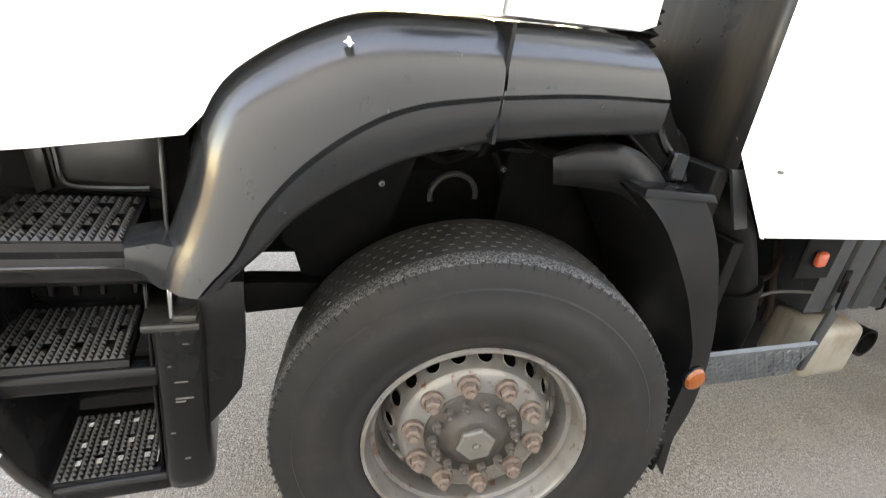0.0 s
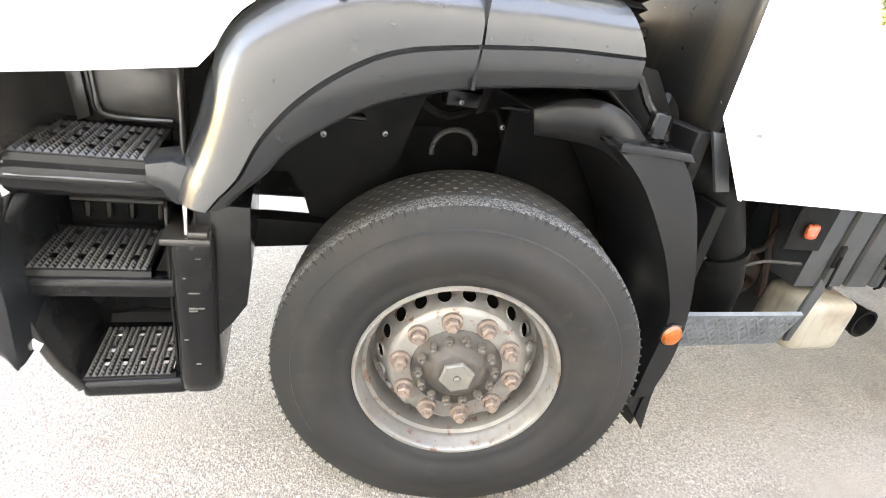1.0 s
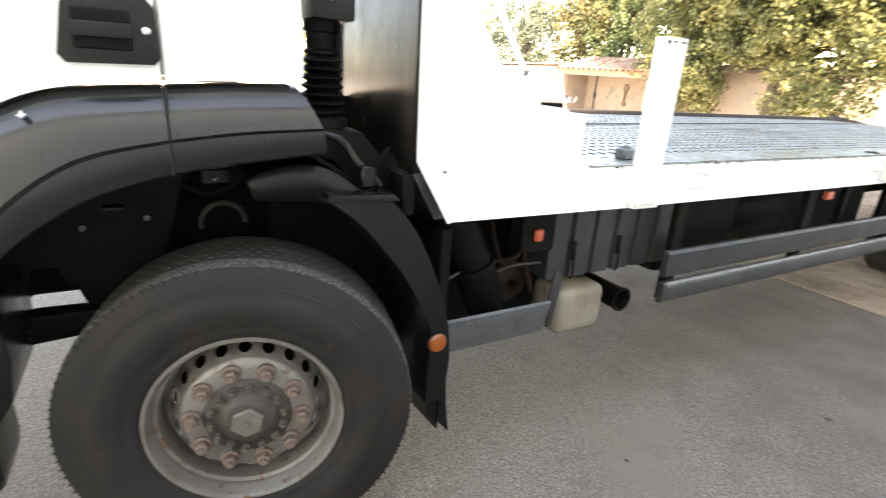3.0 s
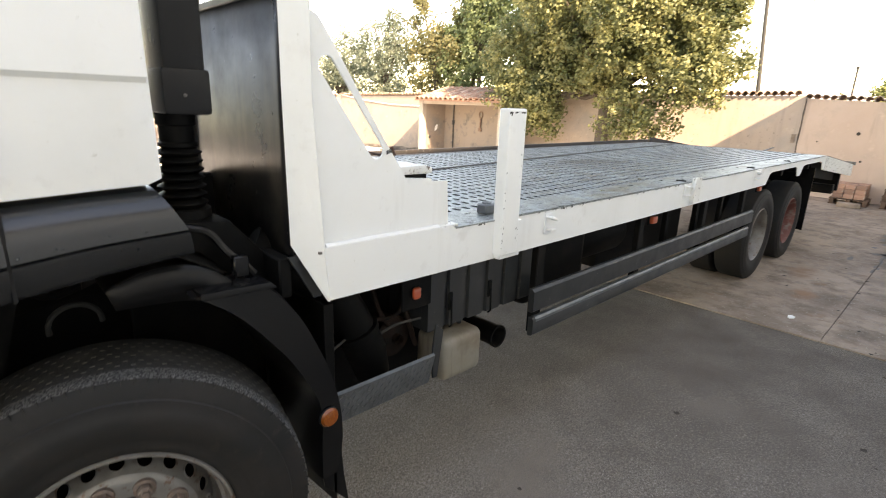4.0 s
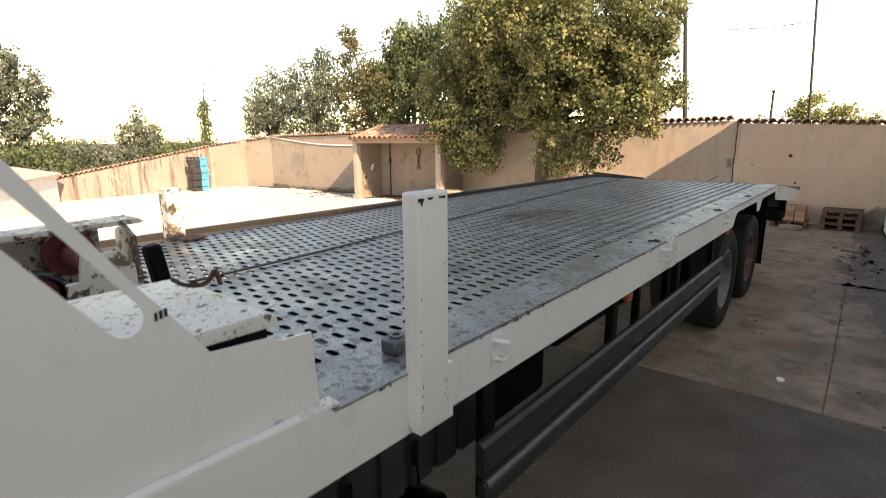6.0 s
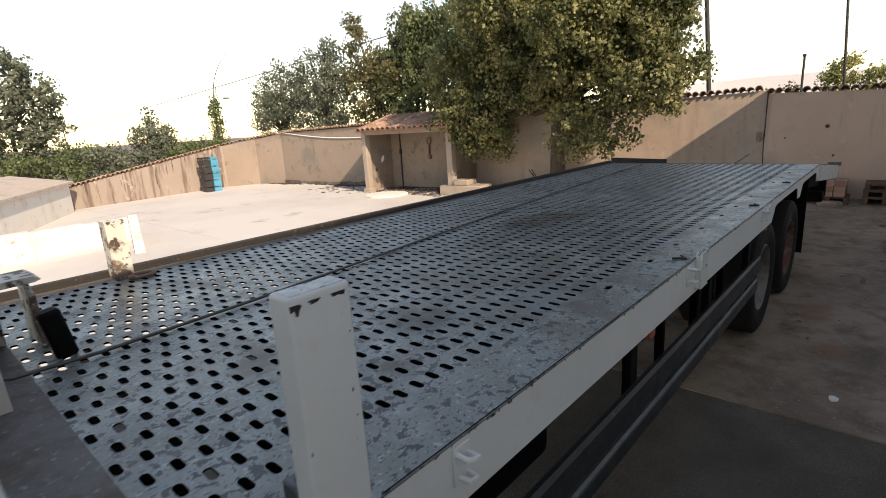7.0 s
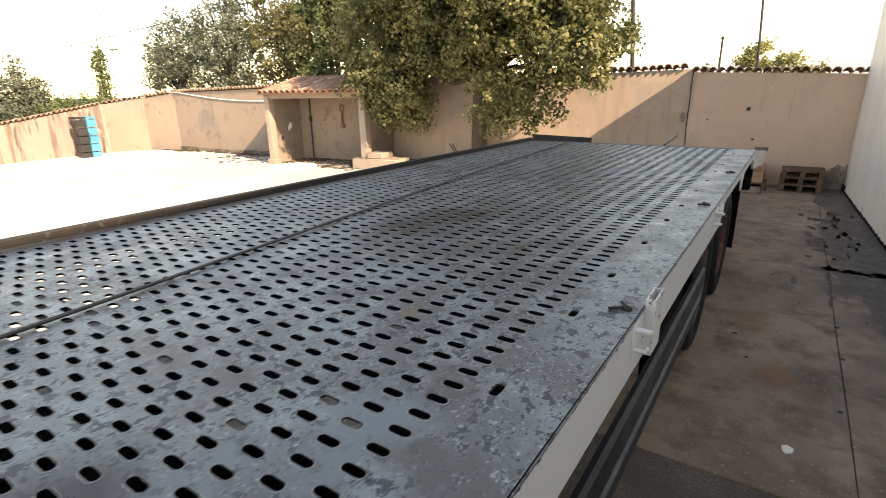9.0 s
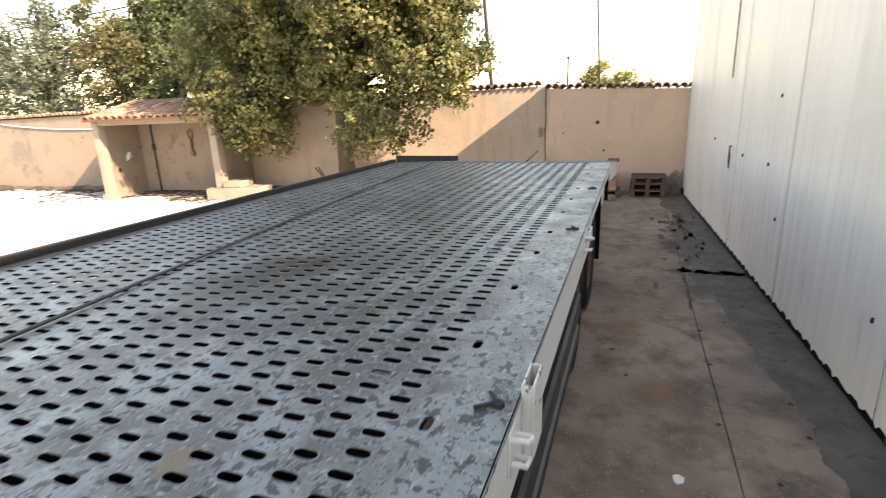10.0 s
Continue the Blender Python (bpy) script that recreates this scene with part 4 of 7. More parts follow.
loft(bm, [[(x, 0.03, z) for x, z in spline([(0.02, 1.30), (0.12, 1.335), (0.22, 1.335), (0.30, 1.30), (0.37, 1.24)], 14)], [(x, 0.034, z) for x, z in spline([(0.04, 1.24), (0.14, 1.235), (0.22, 1.225), (0.28, 1.2), (0.33, 1.165)], 14)]])
solid(part("mudguard_hump", bm, M_GUARD, truck, "black plastic hump joining fender and mudguard"), 0.005)
bm = B()
prism(bm, [(0.232, 1.240), (0.232, 1.262), (0.440, 1.254), (0.462, 1.232), (0.44, 1.232)], -0.046, 0.12, bev=0.004)
part("mudguard_flange", bm, M_BLACK, mud, "raised flange across the mudguard's top")
bm = B()
prism(bm, [(0.605, 0.52), (0.705, 0.52), (0.715, 0.38), (0.735, 0.235), (0.69, 0.29), (0.63, 0.36)], 0.0, 0.008)
prism(bm, [(0.0, 0.62), (0.38, 0.62), (0.38, 0.28), (0.2, 0.25), (0.0, 0.27)], 0.672, 0.682, axis="x")
part("mud_flap", bm, M_GUARD, truck, "black rubber mud flap with a pointed corner")
bm = B()
rr = lathe(bm, [(0.034, -0.034), (0.036, -0.045), (0.03, -0.054), (0.012, -0.058)], 24, centre=(0.632, 0, 0.69))
bm.faces.new(rr[-1])
part("amber_reflector", bm, M_AMBER, mud, "round amber reflector")
bm = B()
lathe(bm, [(0.040, -0.033), (0.040, -0.042), (0.034, -0.046)], 24, centre=(0.632, 0, 0.69))
part("reflector_ring", bm, M_BLACK, mud)

# diamond-plate step box
bm = B()
prism(bm, [(-0.02, 0.745), (-0.008, 0.752), (0.0, 0.745), (0.028, 0.605), (0.10, 0.60), (0.10, 0.592), (0.02, 0.595)], 0.685, 1.18, axis="x")
stepbox = part("step_plate", bm, M_GALV, truck, "diamond-plate galvanised step plate")
bm = B()
for i in range(22):
    for j in range(6):
        u = 0.697 + 0.022 * i
        f = (j + 0.5) / 6
        y, z = -0.02 + 0.04 * f, 0.74 - 0.145 * f
        m = Matrix.Translation((u, y - 0.001, z)) @ Matrix.Rotation(radians(45 if (i + j) % 2 else -45), 4, "Y")
        box(bm, -0.008, 0.008, -0.003, 0.002, -0.0025, 0.0025, m=m)
tagged(part("tread_pattern", bm, M_GALV, stepbox, "raised lozenges of the plate", shade=False), kind="stuff")
bm = B()
prism(bm, [(1.19, 0.62), (1.215, 0.62), (1.245, 0.84), (1.20, 0.88), (1.185, 0.76)], 0.0, 0.012, bev=0.003)
part("bracket", bm, M_GREYSTEEL, truck, "dark grey bracket beside the step plate")
# cylinder and rusty pot behind the step
bm = B()
tube(bm, spline([(0.50, 0.25, 1.29), (0.62, 0.21, 1.21), (0.76, 0.17, 1.11), (0.83, 0.155, 1.0), (0.88, 0.15, 0.9)], 18), 0.082, 22)
tube(bm, [(0.875, 0.15, 0.91), (0.885, 0.15, 0.885)], [0.098, 0.098], 22)
tube(bm, [(0.885, 0.15, 0.89), (0.94, 0.155, 0.78), (0.98, 0.17, 0.66)], [0.088, 0.085, 0.075], 22)
part("air_duct", bm, M_DUCT, truck, "black plastic intake duct running down behind the cab")
bm = B()
lathe(bm, [(0.02, 0.24), (0.07, 0.245), (0.085, 0.26), (0.10, 0.262), (0.10, 0.275), (0.088, 0.28), (0.088, 0.38)], 28, centre=(1.17, 0, 0.735))
lathe(bm, [(0.025, 0.215), (0.025, 0.245)], 12, centre=(1.17, 0, 0.735))
part("brake_chamber", bm, M_DIMBROWN, truck, "brown round housing, coloured darker for the shade under the bed")
bm = B()
tube(bm, spline([(0.72, 0.1, 0.86), (0.85, 0.12, 0.89), (0.95, 0.11, 0.86), (1.05, 0.1, 0.885), (1.16, 0.06, 0.90)], 20), 0.006, 6)
part("hose_line", bm, M_POLE, truck, "thin black hose")
# black sheet added to stand for the shade behind the duct
bm = B()
box(bm, 0.60, 1.80, 0.38, 0.40, 0.40, 1.24, 0.004)
part("frame_plate", bm, M_CHASSIS, truck, "black sheet added as the dark space behind the duct and tank")
for pts, r in (([(1.06, 0.3, 1.05), (1.08, 0.26, 0.9), (1.12, 0.24, 0.82), (1.17, 0.25, 0.80)], 0.012), ([(0.98, 0.3, 0.95), (1.05, 0.25, 0.86), (1.16, 0.22, 0.87), (1.22, 0.24, 0.95)], 0.010), ([(1.24, 0.3, 1.02), (1.22, 0.24, 0.88), (1.25, 0.22, 0.74), (1.3, 0.25, 0.66)], 0.014)):
    bm = B()
    tube(bm, spline(pts, 16), r, 8)
    part("air_line", bm, M_DIMBROWN, truck, "brown air line, coloured darker for the shade under the bed")
# ribbed battery box with the side marker lamp
bm = B()
outl = []
for i in range(6):
    x = 1.24 + i * 0.135
    outl += [(x, 0.10), (x + 0.1, 0.10), (x + 0.105, 0.115), (x + 0.13, 0.115)]
outl += [(2.06, 0.10), (2.06, 0.5), (1.24, 0.5)]
prism(bm, outl, 0.79, 1.13, axis="z")
battery = part("battery_box", bm, M_GREYSTEEL, truck, "ribbed dark grey box under the bed")
for x in (1.36, 1.64):
    bm = B()
    box(bm, x, x + 0.03, 0.088, 0.10, 0.87, 0.96, 0.005)
    tube(bm, [(x + 0.015, 0.085, 0.92), (x + 0.015, 0.08, 0.80), (x + 0.015, 0.095, 0.785)], 0.005, 8)
    part("latch", bm, M_CHASSIS, battery)
bm = B()
box(bm, 1.118, 1.160, 0.052, 0.08, 0.992, 1.046, 0.016, seg=3)
part("marker_lamp", bm, M_REDLENS, truck, "orange-red side marker lamp")
bm = B()
box(bm, 1.07, 1.24, 0.08, 0.09, 0.94, 1.15, 0.004)
part("lamp_bracket", bm, M_CHASSIS, truck)
# cream tank and exhaust
bm = B()
box(bm, 1.295, 1.565, 0.04, 0.25, 0.525, 0.75, 0.05, seg=4)
tank = part("tank", bm, M_TANK, truck, "dusty cream plastic tank")
bm = B()
tube(bm, [(1.5, 0.15, 0.75), (1.5, 0.15, 0.84)], 0.012, 8)
part("strap", bm, M_GREYSTEEL, tank)
bm = B()
lathe(bm, [(0.058, 0.45), (0.060, 0.15), (0.064, 0.145), (0.064, 0.13), (0.054, 0.13), (0.050, 0.16), (0.047, 0.30), (0.001, 0.30)], 28, centre=(1.80, 0, 0.59))
part("exhaust_pipe", bm, M_CHASSIS, truck, "black open exhaust pipe end")
bm = B()
box(bm, 2.1, 2.75, 0.2, 0.62, 0.66, 1.1, 0.06, seg=3)
part("side_box", bm, M_CHASSIS, truck, "dark box under the bed")
bm = B()
lathe(bm, [(0.02, 2.76), (0.16, 2.77), (0.17, 2.80), (0.17, 3.4), (0.16, 3.43), (0.02, 3.44)], 28, axis="x", centre=(0, 0.42, 0.92))
part("air_tank", bm, M_CHASSIS, truck, "black round air tank under the bed")
# added block that hides the sunlit yard beyond the chassis
bm = B()
box(bm, 3.55, 5.25, 0.55, 0.76, 0.52, 1.12, 0.04, seg=2)
part("fuel_tank", bm, M_CHASSIS, truck, "black block added to keep the space under the bed dark")
for x in (3.7, 4.3, 4.9):
    bm = B()
    box(bm, x, x + 0.05, 0.08, 0.12, 0.7, 1.16, 0.005)
    part("bed_hanger", bm, M_CHASSIS, truck)

# side guard
guard_p = [(0.78, -0.045), (0.885, -0.045), (0.898, -0.03), (0.898, -0.012), (0.77, -0.012), (0.77, -0.035)]
bm = B()
prism(bm, [(p[1], p[0]) for p in guard_p], 1.85, 5.50, axis="x")
gd = part("side_guard", bm, M_GREYSTEEL, truck, "dark grey steel side underrun guard")
bm = B()
prism(bm, [(-0.045, 0.645), (-0.045, 0.725), (-0.035, 0.737), (-0.012, 0.737), (-0.012, 0.635), (-0.035, 0.635)], 1.86, 5.44, axis="x")
part("lower_rail", bm, M_GREYSTEEL, gd)
bm = B()
prism(bm, [(-0.048, 0.715), (-0.048, 0.729), (-0.038, 0.740), (-0.02, 0.740)], 1.88, 5.42, axis="x")
part("bright_edge", bm, M_GALV, gd, "bright strip along the lower rail's edge")
for x in (1.90, 3.05, 4.2, 5.2):
    bm = B()
    box(bm, x, x + 0.07, -0.012, 0.03, 0.63, 1.15, 0.005)
    part("hanger", bm, M_CHASSIS, gd)
for x, z in ((3.215, 1.09), (5.62, 1.10)):
    bm = B()
    box(bm, x - 0.035, x + 0.035, -0.04, -0.01, z - 0.025, z + 0.025, 0.01, seg=2)
    part("marker_lamp", bm, M_REDLENS, truck, "amber side marker lamp under the rail")
    bm = B()
    box(bm, x - 0.045, x + 0.045, -0.012, 0.0, z - 0.035, z + 0.06, 0.004)
    part("lamp_bracket", bm, M_CHASSIS, truck)


AX1, AX2 = 6.25, 7.58


# rear wheels
def rear_wheel(x, R, colour, label):
    bm = B()
    lathe(bm, [(0.302, 0.0), (0.296, -0.006), (0.286, 0.004), (0.28, 0.05), (0.262, 0.09), (0.258, 0.15), (0.20, 0.165), (0.10, 0.165), (0.095, 0.09), (0.07, 0.075), (0.001, 0.07)], 56)
    rim = part("rear_wheel", bm, colour, truck, label)
    rim.location = (x, 0.06, R - 0.005)
    bm = B()
    tread_tyre(bm, R, 0.3, -0.022)
    lathe(bm, [(R - 0.008, 0.004), (R, 0.02), (R, 0.25), (R - 0.01, 0.27), (0.3, 0.26)], 72)
    lathe(bm, [(0.3, 0.31), (R - 0.02, 0.31), (R, 0.33), (R, 0.56), (R - 0.02, 0.58), (0.3, 0.58)], 72)
    part("tyre", bm, M_RUBBER, rim, "dusty black rear tyre of a twin pair")
    first = None
    for k in range(10):
        a = radians(36 * k)
        mm = Matrix.Translation((0.1675 * math.cos(a), 0.128, 0.1675 * math.sin(a)))
        if first is None:
            b = B()
            wheel_nut(b, 0, 0.038, 0)
            first = part("wheel_nut", b, M_NUT, rim)
            first.matrix_basis = mm
        else:
            share("wheel_nut", first.data, rim, mm)
    return rim


rear_wheel(AX1, 0.515, M_RIM, "silver steel rear wheel with twin tyres")
rear_wheel(AX2, 0.505, mat("red_wheel_paint", (0.15, 0.045, 0.036), 0.6, layers=[("noise", 12, 0.5, 0.7, (0.2, 0.16, 0.14))]), "red painted rear wheel with twin tyres")
bm = B()
prism(bm, [(0.0, 1.16), (0.64, 1.16), (0.64, 0.32), (0.0, 0.30)], 8.18, 8.195, axis="x")
part("mud_flap", bm, M_BLACK, truck, "black rear mud flap")

# bed rail with cut-outs over the rear wheels
bm = B()
zb, zt = 1.148, 1.320
outline = [(0.630, zb + 0.008), (1.44, zb)]
for ax_, lo_x, hi_x in ((AX1, -0.66, 0.58), (AX2, -0.62, 0.56)):
    outline += [(ax_ + lo_x, zb), (ax_ + lo_x + 0.1, zb + 0.10), (ax_ + lo_x + 0.18, zb + 0.115), (ax_ + hi_x - 0.14, zb + 0.115), (ax_ + hi_x - 0.06, zb + 0.10), (ax_ + hi_x, zb)]
outline += [(XREAR - 0.02, zb), (XREAR - 0.02, zt - 0.005), (1.22, zt), (1.20, 1.335), (0.612, 1.340)]
prism(bm, outline, YR, YR + 0.008)
box(bm, 0.66, XREAR - 0.03, YR + 0.008, 0.0, zt - 0.024, zt - 0.016)
rail = part("bed_rail", bm, M_WHITE, truck, "white painted steel side rail of the bed")
bm = B()
tube(bm, [(0.622, YR + 0.012, 1.340), (0.87, YR + 0.012, 1.339), (1.13, YR + 0.012, 1.336)], 0.011, 8)
part("weld_bead", bm, M_WHITE, rail, "painted weld seam")


def cleat(x, z):
    b = B()
    box(b, x - 0.03, x + 0.03, YR - 0.006, YR, z - 0.05, z + 0.05, 0.002)
    tube(b, [(x - 0.02, YR - 0.005, z + 0.035), (x - 0.02, YR - 0.04, z + 0.035), (x - 0.005, YR - 0.045, z + 0.03), (x + 0.02, YR - 0.04, z + 0.02), (x + 0.02, YR - 0.004, z + 0.02)], 0.007, 8)
    tube(b, [(x - 0.01, YR - 0.005, z - 0.03), (x - 0.01, YR - 0.035, z - 0.03), (x + 0.012, YR - 0.038, z - 0.03), (x + 0.022, YR - 0.004, z - 0.035)], 0.007, 8)
    return part("rope_cleat", b, M_WHITE, rail, "small white rope cleat")


bm = B()
box(bm, 1.10, 1.235, YR + 0.001, YR + 0.045, 1.328, 1.339, 0.003)
part("weld_patch", bm, M_CHIPPED, rail, "rough chipped paint over a weld")
bm = B()
random.seed(77)
for k in range(150):
    x = random.uniform(1.2, 7.9)
    r = random.uniform(0.001, 0.0035)
    box(bm, x, x + r * random.uniform(1, 5), YR - 0.0006, YR + 0.002, zt - random.uniform(0.0, 0.006) - r, zt + 0.0005)
tagged(part("edge_chip", bm, M_POLE, rail, "dark chips along the rail's top edge", shade=False), kind="stuff")
cleat(1.865, 1.258)
cleat(3.555, 1.268)
cleat(5.2, 1.268)
# post sockets on the rail
for x in (3.715, 5.28):
    bm = B()
    for x0, x1, y0, y1 in ((-0.055, 0.055, -0.030, -0.024), (-0.055, 0.055, -0.006, 0.0), (-0.055, -0.049, -0.024, -0.006), (0.049, 0.055, -0.024, -0.006)):
        box(bm, x + x0, x + x1, YR + y0, YR + y1, 1.17 if x < 5 else 1.27, 1.352 if x < 5 else 1.325, 0.0015)
    part("post_socket", bm, M_WHITE_WORN, rail, "open square post socket")
# corner stake
bm = B()
box(bm, 1.455, 1.570, -0.122, -0.066, 1.168, 1.795, 0.008, seg=3)
box(bm, 1.462, 1.602, -0.112, YR, 1.150, 1.318, 0.004)
stake = part("stake_post", bm, M_WHITE, truck, "white steel stake post with chipped paint")
random.seed(21)
bm = B()
for k in range(22):
    z = random.choice((random.uniform(1.2, 1.3), random.uniform(1.3, 1.74)))
    x = random.choice((1.458 + random.uniform(-0.002, 0.006), 1.560 + random.uniform(-0.012, 0.002)))
    r = random.uniform(0.0012, 0.0028)
    box(bm, x, x + r, -0.1226, -0.121, z, z + r * random.uniform(1, 4))
tagged(part("paint_chips", bm, M_POLE, stake, "dark chips in the paint", shade=False), kind="stuff")
bm = B()
for x0, pts in ((1.457, [(0, 0), (0.016, 0), (0.021, -0.0035), (0.016, -0.0085), (0.013, -0.0185), (0.009, -0.0175), (0.007, -0.0075), (0.001, -0.0105)]), (1.488, [(0, 0), (0.024, 0), (0.018, -0.005), (0.006, -0.0065)]), (1.53, [(0, 0), (0.028, 0), (0.026, -0.008), (0.014, -0.005), (0.005, -0.0065)])):
    prism(bm, [(x0 + a, 1.7825 + c) for a, c in pts], -0.1228, -0.1205)
tagged(part("worn_rim", bm, M_POLE, stake, "paint flaked to dark steel along the top edge", shade=False), kind="stuff")
bm = B()
box(bm, 1.462, 1.563, -0.116, -0.073, 1.7930, 1.7958, 0.001)
part("worn_top", bm, M_BARE, stake, "scraped bare grey metal on the stake's top", shade=False)
# headboard corner: folded upright with a slotted gusset
bm = B()
f0, f1 = (0.592, YR + 0.012), (0.530, 0.005)
lo = [bm.verts.new((0.630, YR + 0.004, 1.150)), bm.verts.new((0.615, YR + 0.004, 1.340)), bm.verts.new((f0[0], YR + 0.012, 1.8)), bm.verts.new((f0[0], YR + 0.012, 3.05))]
le = [bm.verts.new((0.626, YR + 0.012, 1.150)), bm.verts.new((f1[0] + 0.006, f1[1], 1.345)), bm.verts.new((f1[0], f1[1], 1.8)), bm.verts.new((f1[0], f1[1], 3.05))]
for i in range(3):
    bm.faces.new((lo[i], lo[i + 1], le[i + 1], le[i]))
solid(part("headboard_upright", bm, M_WHITE, truck, "white folded headboard corner upright", shade=False), 0.008, 1.0)
bm = B()
ring = [(0.598, 1.340), (1.085, 1.337), (0.952, 1.566), (0.862, 1.690), (0.652, 2.005), (0.625, 2.040), (0.594, 2.055)]
c0, c1, hw = Vector((0.652, 1.902)), Vector((0.838, 1.642)), 0.029
ax = (c1 - c0).normalized()
px_ = Vector((-ax.y, ax.x))
slot = []
for k in range(9):
    a = math.pi * k / 8
    slot.append(c0 - ax * hw * math.sin(a) + px_ * hw * math.cos(a))
for k in range(9):
    a = math.pi * k / 8
    slot.append(c1 + ax * hw * math.sin(a) - px_ * hw * math.cos(a))
for y in (YR + 0.022, YR + 0.030):
    vo = [bm.verts.new((p[0], y, p[1])) for p in ring]
    vi = [bm.verts.new((p[0], y, p[1])) for p in slot]
    eo = [bm.edges.new((vo[i], vo[(i + 1) % len(vo)])) for i in range(len(vo))]
    ei = [bm.edges.new((vi[i], vi[(i + 1) % len(vi)])) for i in range(len(vi))]
    bmesh.ops.triangle_fill(bm, use_beauty=True, use_dissolve=False, edges=eo + ei, normal=(0, -1, 0))
    if y > YR + 0.025:
        for a, b in ((prev_o, vo), (prev_i, vi)):
            for i in range(len(a)):
                bm.faces.new((a[i], a[(i + 1) % len(a)], b[(i + 1) % len(b)], b[i]))
    prev_o, prev_i = vo, vi
part("gusset", bm, M_WHITE, truck, "white slotted gusset plate", shade=False)
bm = B()
prism(bm, [(0.88, 1.337), (1.202, 1.335), (1.190, 1.512), (1.118, 1.516), (1.106, 1.520), (1.100, 1.528), (0.95, 1.540), (0.88, 1.546)], YR + 0.031, YR + 0.038)
part("side_plate", bm, M_WHITE, truck, "white side plate in front of the winch cover", shade=False)
bm = B()
for k in range(3):
    box(bm, 0.880 + 0.008 * k, 0.8845 + 0.008 * k, YR + 0.020, YR + 0.0225, 1.628 + 0.002 * k, 1.642 + 0.002 * k)
part("stamp_mark", bm, M_POLE, truck, "small dark stamp, not readable", shade=False)
# headboard wing behind the cab
bm = B()
loft(bm, [[(0.552, 0.012 + 0.80 * f, z) for f in np.linspace(0, 1, 16)] for z in (1.30, 1.6, 2.10)])
hb = solid(part("headboard", bm, mat("black_headboard_sheet", (0.016, 0.016, 0.0165), 0.34, spec=0.32, layers=[("noise", 2.5, 0.5, 0.75, (0.034, 0.030, 0.026)), ("streak", 6, 0.56, 0.72, (0.05, 0.043, 0.035)), ("noise", 60, 0.72, 0.74, (0.2, 0.19, 0.17))], rough_var=0.1), truck, "black smeared sheet wing of the headboard"), 0.006)
bm = B()
for z0, z1 in ((2.10, 2.125), (2.98, 3.03)):
    box(bm, 0.538, 0.568, 0.0, 0.80, z0, z1, 0.004)
box(bm, 0.535, 0.567, 0.80, 0.835, 1.2, 3.03, 0.004)
box(bm, 0.540, 0.566, 0.008, 0.030, 2.12, 3.0, 0.003)
part("frame", bm, M_GREYSTEEL, hb, "dark steel headboard frame")
bm = B()
for k in range(14):
    y = 0.045 + 0.056 * k
    tube(bm, [(0.552, y, 2.12), (0.552, y, 2.99)], 0.0028, 5)
for k in range(17):
    z = 2.15 + 0.05 * k
    tube(bm, [(0.556, 0.02, z), (0.556, 0.81, z)], 0.0028, 5)
part("mesh", bm, M_GREYSTEEL, hb, "welded wire mesh")
bm = B()
box(bm, 0.50, 0.545, 0.02, 2.4, 1.16, 1.30, 0.006)
part("head_beam", bm, M_CHASSIS, truck, "dark steel beam under the headboard")
bm = B()
prism(bm, [(0.525, 1.305), (0.575, 1.305), (0.66, 1.15), (0.615, 1.145)], 0.004, 0.014)
part("corner_flap", bm, M_GREYSTEEL, truck, "dark steel flap under the headboard corner")

# deck with real slots
PX, PY = 0.0635, 0.0945


